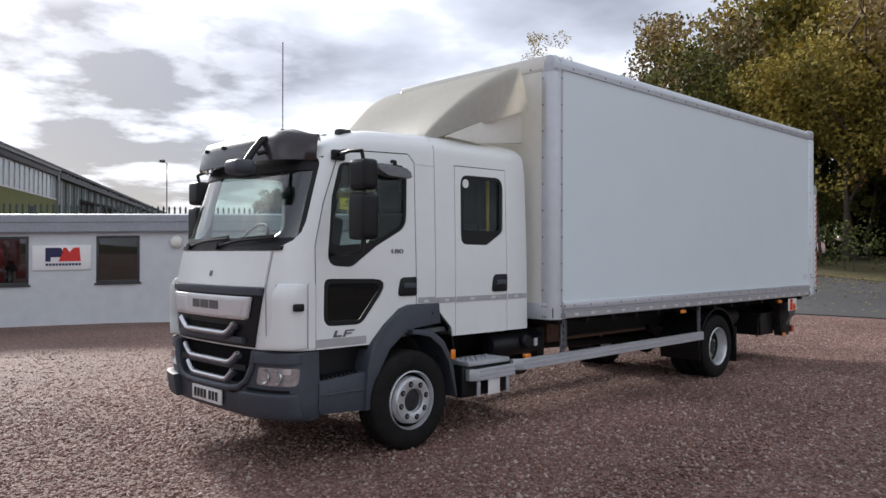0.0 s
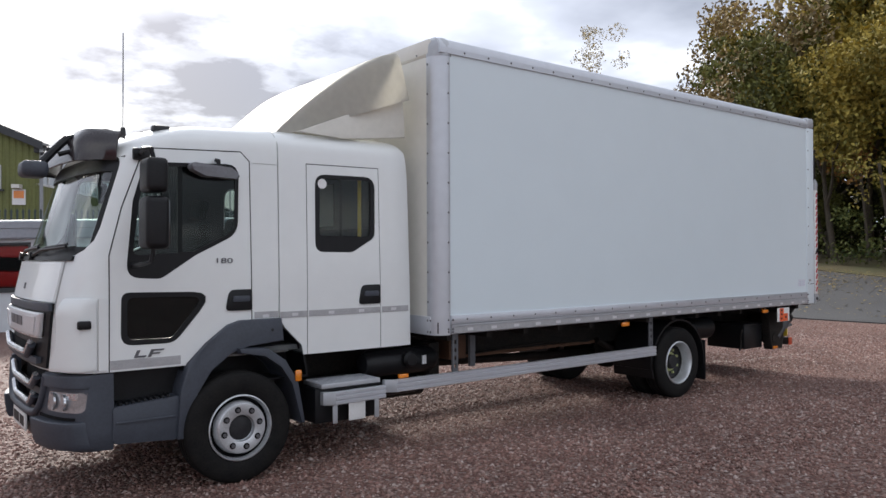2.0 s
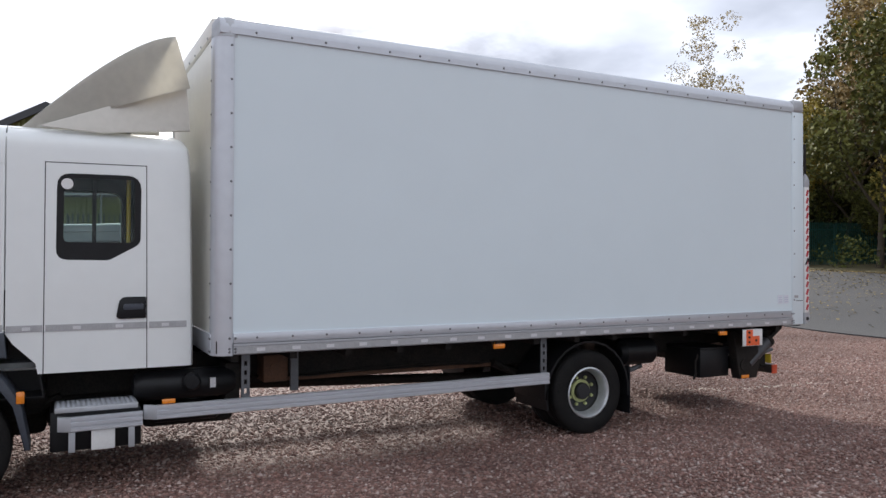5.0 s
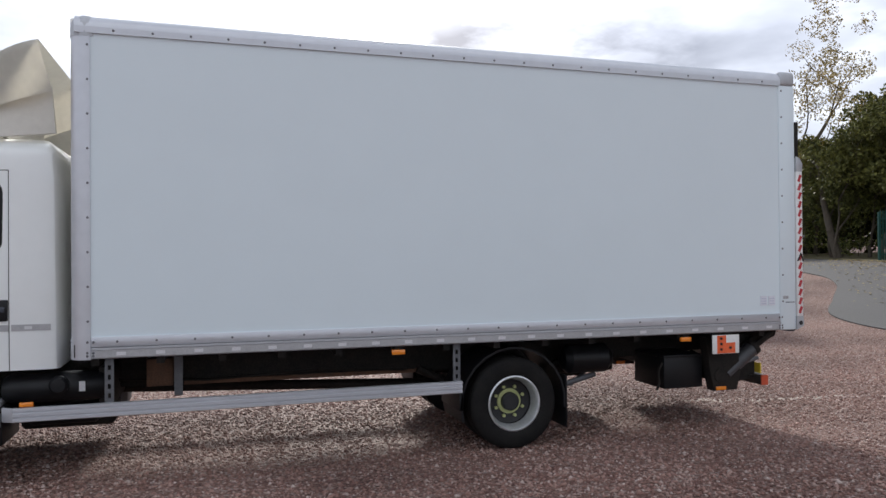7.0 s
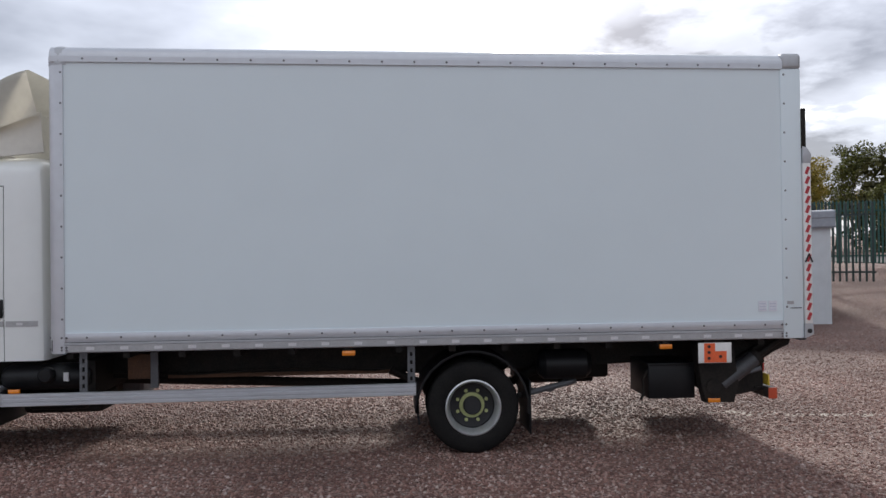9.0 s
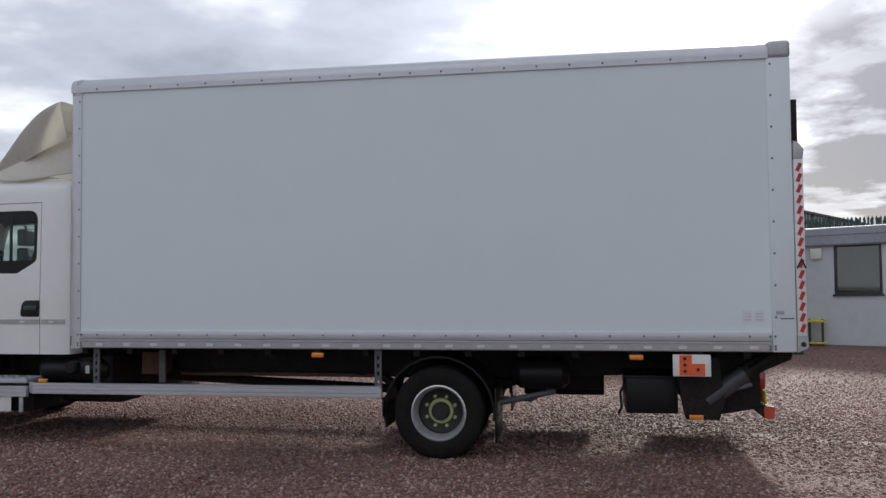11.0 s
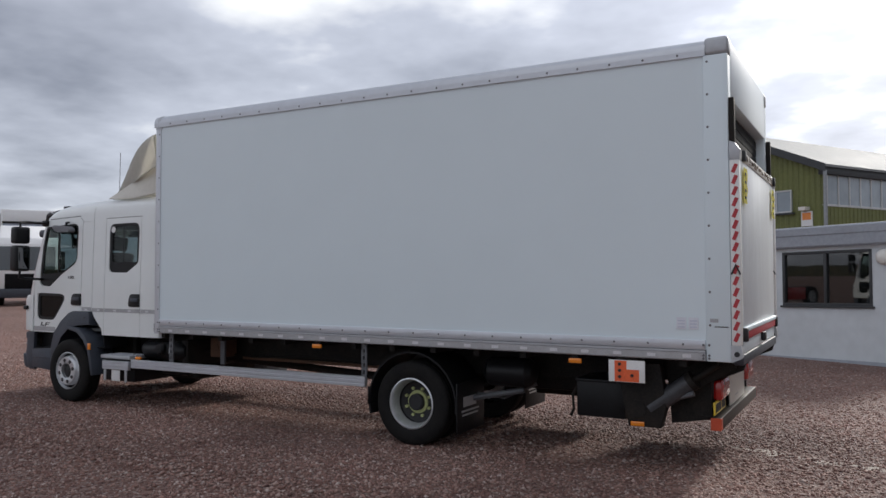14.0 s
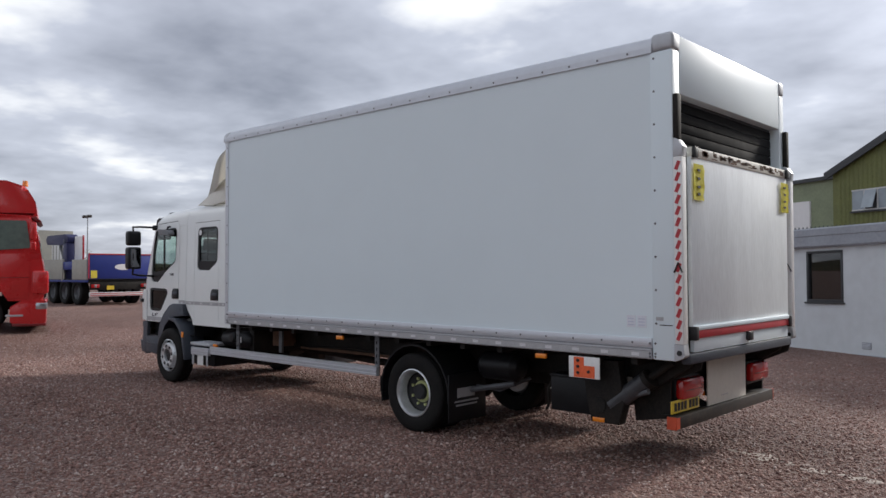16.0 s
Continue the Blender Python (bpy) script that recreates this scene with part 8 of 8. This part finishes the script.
def parked_lorry(x, y, dx, dy, length, height, body, cabmat, label, stripe=None):
    F = frame_of(x, y, dx, dy)
    th = thing("parked_lorry", F.translation, label, "lorry", "lorries across the yard")
    P = lambda name, bm, mat, parent=th, lab="", smooth=40: part(name, move(bm, F), mat, parent, lab, smooth)
    P("cargo_body", box(-length, -0.3, -1.25, 1.25, 1.05, height, 0.03), body, th)
    prof = rounded([(1.9, 0.45), (1.95, 1.5), (1.7, 2.7), (1.5, 3.0), (-0.1, 3.0), (-0.1, 0.9), (0.4, 0.9), (0.5, 0.45)], 0.08)
    P("cab_body", prism(prof, "y", -1.22, 1.22, 0.06), cabmat, th)
    P("deflector", prism([(1.3, 2.98), (0.1, 3.6), (-0.1, 3.6), (-0.1, 2.98)], "y", -1.1, 1.1, 0.06), cabmat, th)
    P("windscreen", prism([(1.955, 1.55), (1.76, 2.6), (1.70, 2.6), (1.90, 1.55)], "y", -1.1, 1.1), "glass_office", th)
    P("grille", box(1.92, 1.97, -0.85, 0.85, 0.75, 1.4, 0.02), "gap", th)
    P("bumper", box(1.5, 2.02, -1.24, 1.24, 0.35, 0.75, 0.05), "grey_plastic", th)
    for s in (-1, 1):
        P("side_window", box(0.75, 1.65, min(s * 1.21, s * 1.23), max(s * 1.21, s * 1.23), 1.6, 2.5, 0.003), "glass_office", th)
        P("mirror", box(1.55, 1.7, min(s * 1.3, s * 1.5), max(s * 1.3, s * 1.5), 1.6, 2.4, 0.04), "black_plastic", th)
        if stripe:
            P("colour_panel", box(-length + 0.1, -0.4, min(s * 1.25, s * 1.26), max(s * 1.25, s * 1.26), 1.1, 1.1 + (height - 1.1) * 0.35), stripe, th)
        for wx in (1.0, -length + 1.6):
            simple_wheel(F, wx, s * 1.05, 0.48, 0.3, th)
    P("chassis_rail", box(-length, 0.5, -0.5, 0.5, 0.6, 1.05), "chassis", th)




def curtain_trailer(x, y, dx, dy, length, height):
    """A tall curtain-sided trailer; (x, y) is the middle of its rear end."""
    F = frame_of(x, y, dx, dy)
    th = thing("curtain_trailer", F.translation, "tall curtain-sided trailer with a white roof and pale blue-grey curtain", "trailer", "lorries across the yard")
    P = lambda name, bm, mat, parent=th, lab="", smooth=40: part(name, move(bm, F), mat, parent, lab, smooth)
    P("roof", box(0.0, length, -1.27, 1.27, height - 0.62, height, 0.06), "sign_white", th, "white roof and cant rail")
    for q in (-1, 1):
        P("curtain_rail", box(0.0, length, min(q * 1.26, q * 1.30), max(q * 1.26, q * 1.30), height - 0.70, height - 0.60, 0.01), "chassis", th)
        bm = bmesh.new()
        n = int(length / 0.3)
        for k in range(n):
            a = 0.05 + (length - 0.1) * k / n
            b = 0.05 + (length - 0.1) * (k + 1) / n
            prism([(a, q * 1.22), (0.5 * (a + b), q * 1.255), (b, q * 1.22), (b, q * 1.18), (a, q * 1.18)], "z", 1.15, height - 0.62, bm=bm)
        P("curtain", bm, "curtain_blue", th, "pale blue-grey side curtain")
        P("side_rave", box(0.0, length, min(q * 1.2, q * 1.28), max(q * 1.2, q * 1.28), 1.0, 1.15, 0.01), "chassis", th)
        for k in range(3):
            simple_wheel(F, 1.6 + 1.3 * k, q * 1.05, 0.5, 0.36, th, "wheel_dark")
        P("landing_leg", box(length - 3.0, length - 2.85, q * 0.7 - 0.07, q * 0.7 + 0.07, 0.03, 1.05), "chassis", th)
    P("rear_frame", box(-0.06, 0.02, -1.27, 1.27, 1.0, height, 0.02), "sign_white", th)
    P("rear_door", box(-0.09, -0.05, -1.15, 1.15, 1.15, height - 0.2, 0.01), "board_grey", th)
    P("chassis_rail", box(0.1, length, -0.5, 0.5, 0.65, 1.05, 0.02), "chassis", th)


curtain_trailer(-24.5, 20.9, 0.5, 0.866, 12.5, 4.62)
parked_lorry(-19.9, 19.4, 0.85, -0.53, 2.2, 1.4, "chassis", "sign_white", "white tractor unit with a black grille parked before a trailer")
parked_lorry(-56.0, 38.2, -0.86, 0.51, 5.5, 3.5, "sign_yellow", "navy", "yellow-bodied lorry parked far across the yard", "navy")



def car(x, y, dx, dy, paint, label):
    F = frame_of(x, y, dx, dy)
    th = thing("car", F.translation, label, "car", "parked cars")
    P = lambda name, bm, mat, parent=th, lab="", smooth=40: part(name, move(bm, F), mat, parent, lab, smooth)
    P("body", prism(rounded([(2.1, 0.3), (2.15, 0.75), (1.2, 0.98), (0.45, 1.5), (-1.3, 1.52), (-2.0, 1.0), (-2.1, 0.8), (-2.1, 0.3)], 0.1), "y", -0.85, 0.85, 0.1), paint, th)
    for s in (-1, 1):
        P("side_window", prism(rounded([(0.95, 1.02), (0.38, 1.42), (-1.2, 1.44), (-1.6, 1.02)], 0.05), "y", min(s * 0.84, s * 0.855), max(s * 0.84, s * 0.855)), "glass_office", th)
        P("head_lamp", box(1.95, 2.13, min(s * 0.5, s * 0.8), max(s * 0.5, s * 0.8), 0.65, 0.8, 0.02), "lamp_glass", th)
        for wx in (1.35, -1.3):
            simple_wheel(F, wx, s * 0.75, 0.32, 0.2, th)
    P("windscreen", prism([(1.17, 1.0), (0.48, 1.47), (0.5, 1.50), (1.22, 1.02)], "y", -0.72, 0.72), "glass_office", th)


car(-46.6, 32.2, 0.98, -0.17, "sign_white", "small white car parked across the yard")
car(-38.9, 29.5, 0.95, -0.3, "ink", "small black car parked across the yard")

# pale shed on the far side
th = thing("far_shed", (-70, 50, 0), "long pale shed with a white roof across the yard", "warehouse")
F = frame_of(-66.0, 60.0, 0.78, -0.62)
part("wall", move(box(-16, 4, 0, 18, -1, 7.2), F), "office_wall", th)
part("roof", move(prism([(-0.5, 7.2), (9, 8.6), (18.5, 7.2)], "x", -16.4, 4.4), F), "sign_white", th)
for k in range(4):
    part("door", move(box(-13 + 4.3 * k, -10 + 4.3 * k, -0.05, 0.0, -0.5, 4.5), F), "clad_grey", th)

# far low land and trees on the horizon
def hills():
    bm = bmesh.new()
    lo, hi = [], []
    for k in range(181):
        a = radians(95 + 150 * k / 180)
        r = 850
        h = 10 + 9 * noise.noise((k * 0.06, 1.3, 0)) + 2.5 * noise.noise((k * 0.5, 4.3, 0))
        lo.append(bm.verts.new((r * math.cos(a), r * math.sin(a), -3))), hi.append(bm.verts.new((r * math.cos(a), r * math.sin(a), max(2.0, h))))
    for k in range(180):
        bm.faces.new((lo[k], lo[k + 1], hi[k + 1], hi[k]))
    solid("backdrop_hills", bm, "leaf_far", "far low wooded hills on the horizon", "hills", "structure")


hills()
plant(4, -72.0, 33.0, 0.36, 0.8)


# ---------------------------------------------------------------- loose stones on the yard
def loose_stones(count, seed):
    rng = np.random.default_rng(seed)
    inner = rng.uniform(size=count) < 0.72
    x = np.where(inner, rng.uniform(-1.0, 18.0, count), rng.uniform(-5.0, 22.0, count))
    y = np.where(inner, rng.uniform(1.2, 9.0, count), rng.uniform(0.0, 15.0, count))
    x, y = x + rng.normal(size=count) * 1.3, y + rng.normal(size=count) * 1.6  # no sharp edge to the loose layer
    keep = (x < 21.5) & (y < 14.5) & (y > -2)
    x, y = x[keep], y[keep]
    count = len(x)
    r = rng.uniform(0.007, 0.017, count) * rng.choice([1.0, 1.0, 1.0, 1.5], count)
    base = np.array([[1, 0, 0], [0, 1, 0], [-1, 0, 0], [0, -1, 0], [0, 0, 1], [0, 0, -1]], float)
    a = rng.uniform(0, 2 * np.pi, count)
    ca, sa = np.cos(a), np.sin(a)
    v = base[None] * rng.uniform(0.6, 1.25, (count, 6, 3))
    v = v + rng.normal(size=(count, 6, 3)) * 0.18
    v = v * r[:, None, None] * np.array([1.15, 0.95, 0.75])
    vx = v[..., 0] * ca[:, None] - v[..., 1] * sa[:, None] + x[:, None]
    vy = v[..., 0] * sa[:, None] + v[..., 1] * ca[:, None] + y[:, None]
    flat = np.array([yard_z(float(p), float(q)) for p, q in zip(x, y)])
    vz = v[..., 2] + (flat + r * 0.15)[:, None]
    V = np.stack([vx, vy, vz], -1).reshape(-1, 3)
    tri = np.array([[0, 1, 4], [1, 2, 4], [2, 3, 4], [3, 0, 4], [1, 0, 5], [2, 1, 5], [3, 2, 5], [0, 3, 5]])
    T = (tri[None] + 6 * np.arange(count)[:, None, None]).reshape(-1, 3)
    me = bpy.data.meshes.new("loose_stones")
    me.vertices.add(len(V)), me.loops.add(len(T) * 3), me.polygons.add(len(T))
    me.vertices.foreach_set("co", V.ravel().astype(np.float32))
    me.loops.foreach_set("vertex_index", T.ravel().astype(np.int32))
    me.polygons.foreach_set("loop_start", np.arange(0, len(T) * 3, 3, dtype=np.int32))
    me.update(calc_edges=True)
    me.materials.append(M["stone"])
    tagged(new("loose_stones", me), "loose red-brown and grey crushed stones on the yard", "gravel", kind="stuff")


loose_stones(175000, 21)


def fallen_leaves(count, seed):
    rng = np.random.default_rng(seed)
    V = []
    for _ in range(count):
        k = int(rng.integers(8, 52))
        t = rng.uniform() ** 3.0 - 0.06
        ax, ay = near_edge[k]
        bx, by = far_edge[k]
        x, y = bx + (ax - bx) * t * 0.9, by + (ay - by) * t * 0.9 + rng.uniform(-1.5, 1.5)
        a, s = rng.uniform(0, 6.28), rng.uniform(0.03, 0.07)
        z = ground_z(x, y) + 0.05
        d, e = np.array([math.cos(a), math.sin(a), 0.15]) * s, np.array([-math.sin(a), math.cos(a), 0.1]) * s * 0.6
        p = np.array([x, y, z])
        V += [p - d, p + e, p + d, p - e]
    me = bpy.data.meshes.new("fallen_leaves")
    V = np.array(V)
    me.from_pydata(V.tolist(), [], [(4 * k, 4 * k + 1, 4 * k + 2, 4 * k + 3) for k in range(count)])
    me.materials.append(M["leaf_litter"])
    tagged(new("fallen_leaves", me), "fallen yellow and brown leaves on the lane", "leaves", kind="stuff")


fallen_leaves(6500, 9)


def sun_streak():
    """A ragged pale streak behind the lorry, sunlight on the stones put into colour."""
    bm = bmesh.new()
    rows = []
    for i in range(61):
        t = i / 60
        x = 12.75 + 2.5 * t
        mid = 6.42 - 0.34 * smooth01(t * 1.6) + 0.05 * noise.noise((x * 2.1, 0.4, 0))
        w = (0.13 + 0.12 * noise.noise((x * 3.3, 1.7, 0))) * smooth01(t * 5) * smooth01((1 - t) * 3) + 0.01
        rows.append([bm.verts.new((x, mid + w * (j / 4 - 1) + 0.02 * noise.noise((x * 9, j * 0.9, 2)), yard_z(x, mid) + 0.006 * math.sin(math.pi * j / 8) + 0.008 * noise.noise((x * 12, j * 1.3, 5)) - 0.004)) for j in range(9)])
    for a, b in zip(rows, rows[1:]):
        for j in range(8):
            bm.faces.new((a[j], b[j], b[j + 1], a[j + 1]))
    me = bpy.data.meshes.new("sun_streak")
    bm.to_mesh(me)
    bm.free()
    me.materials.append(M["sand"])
    tagged(new("sun_streak", me), "sunlit streak on the gravel, put in as a pale strip", "sand", kind="stuff")


sun_streak()
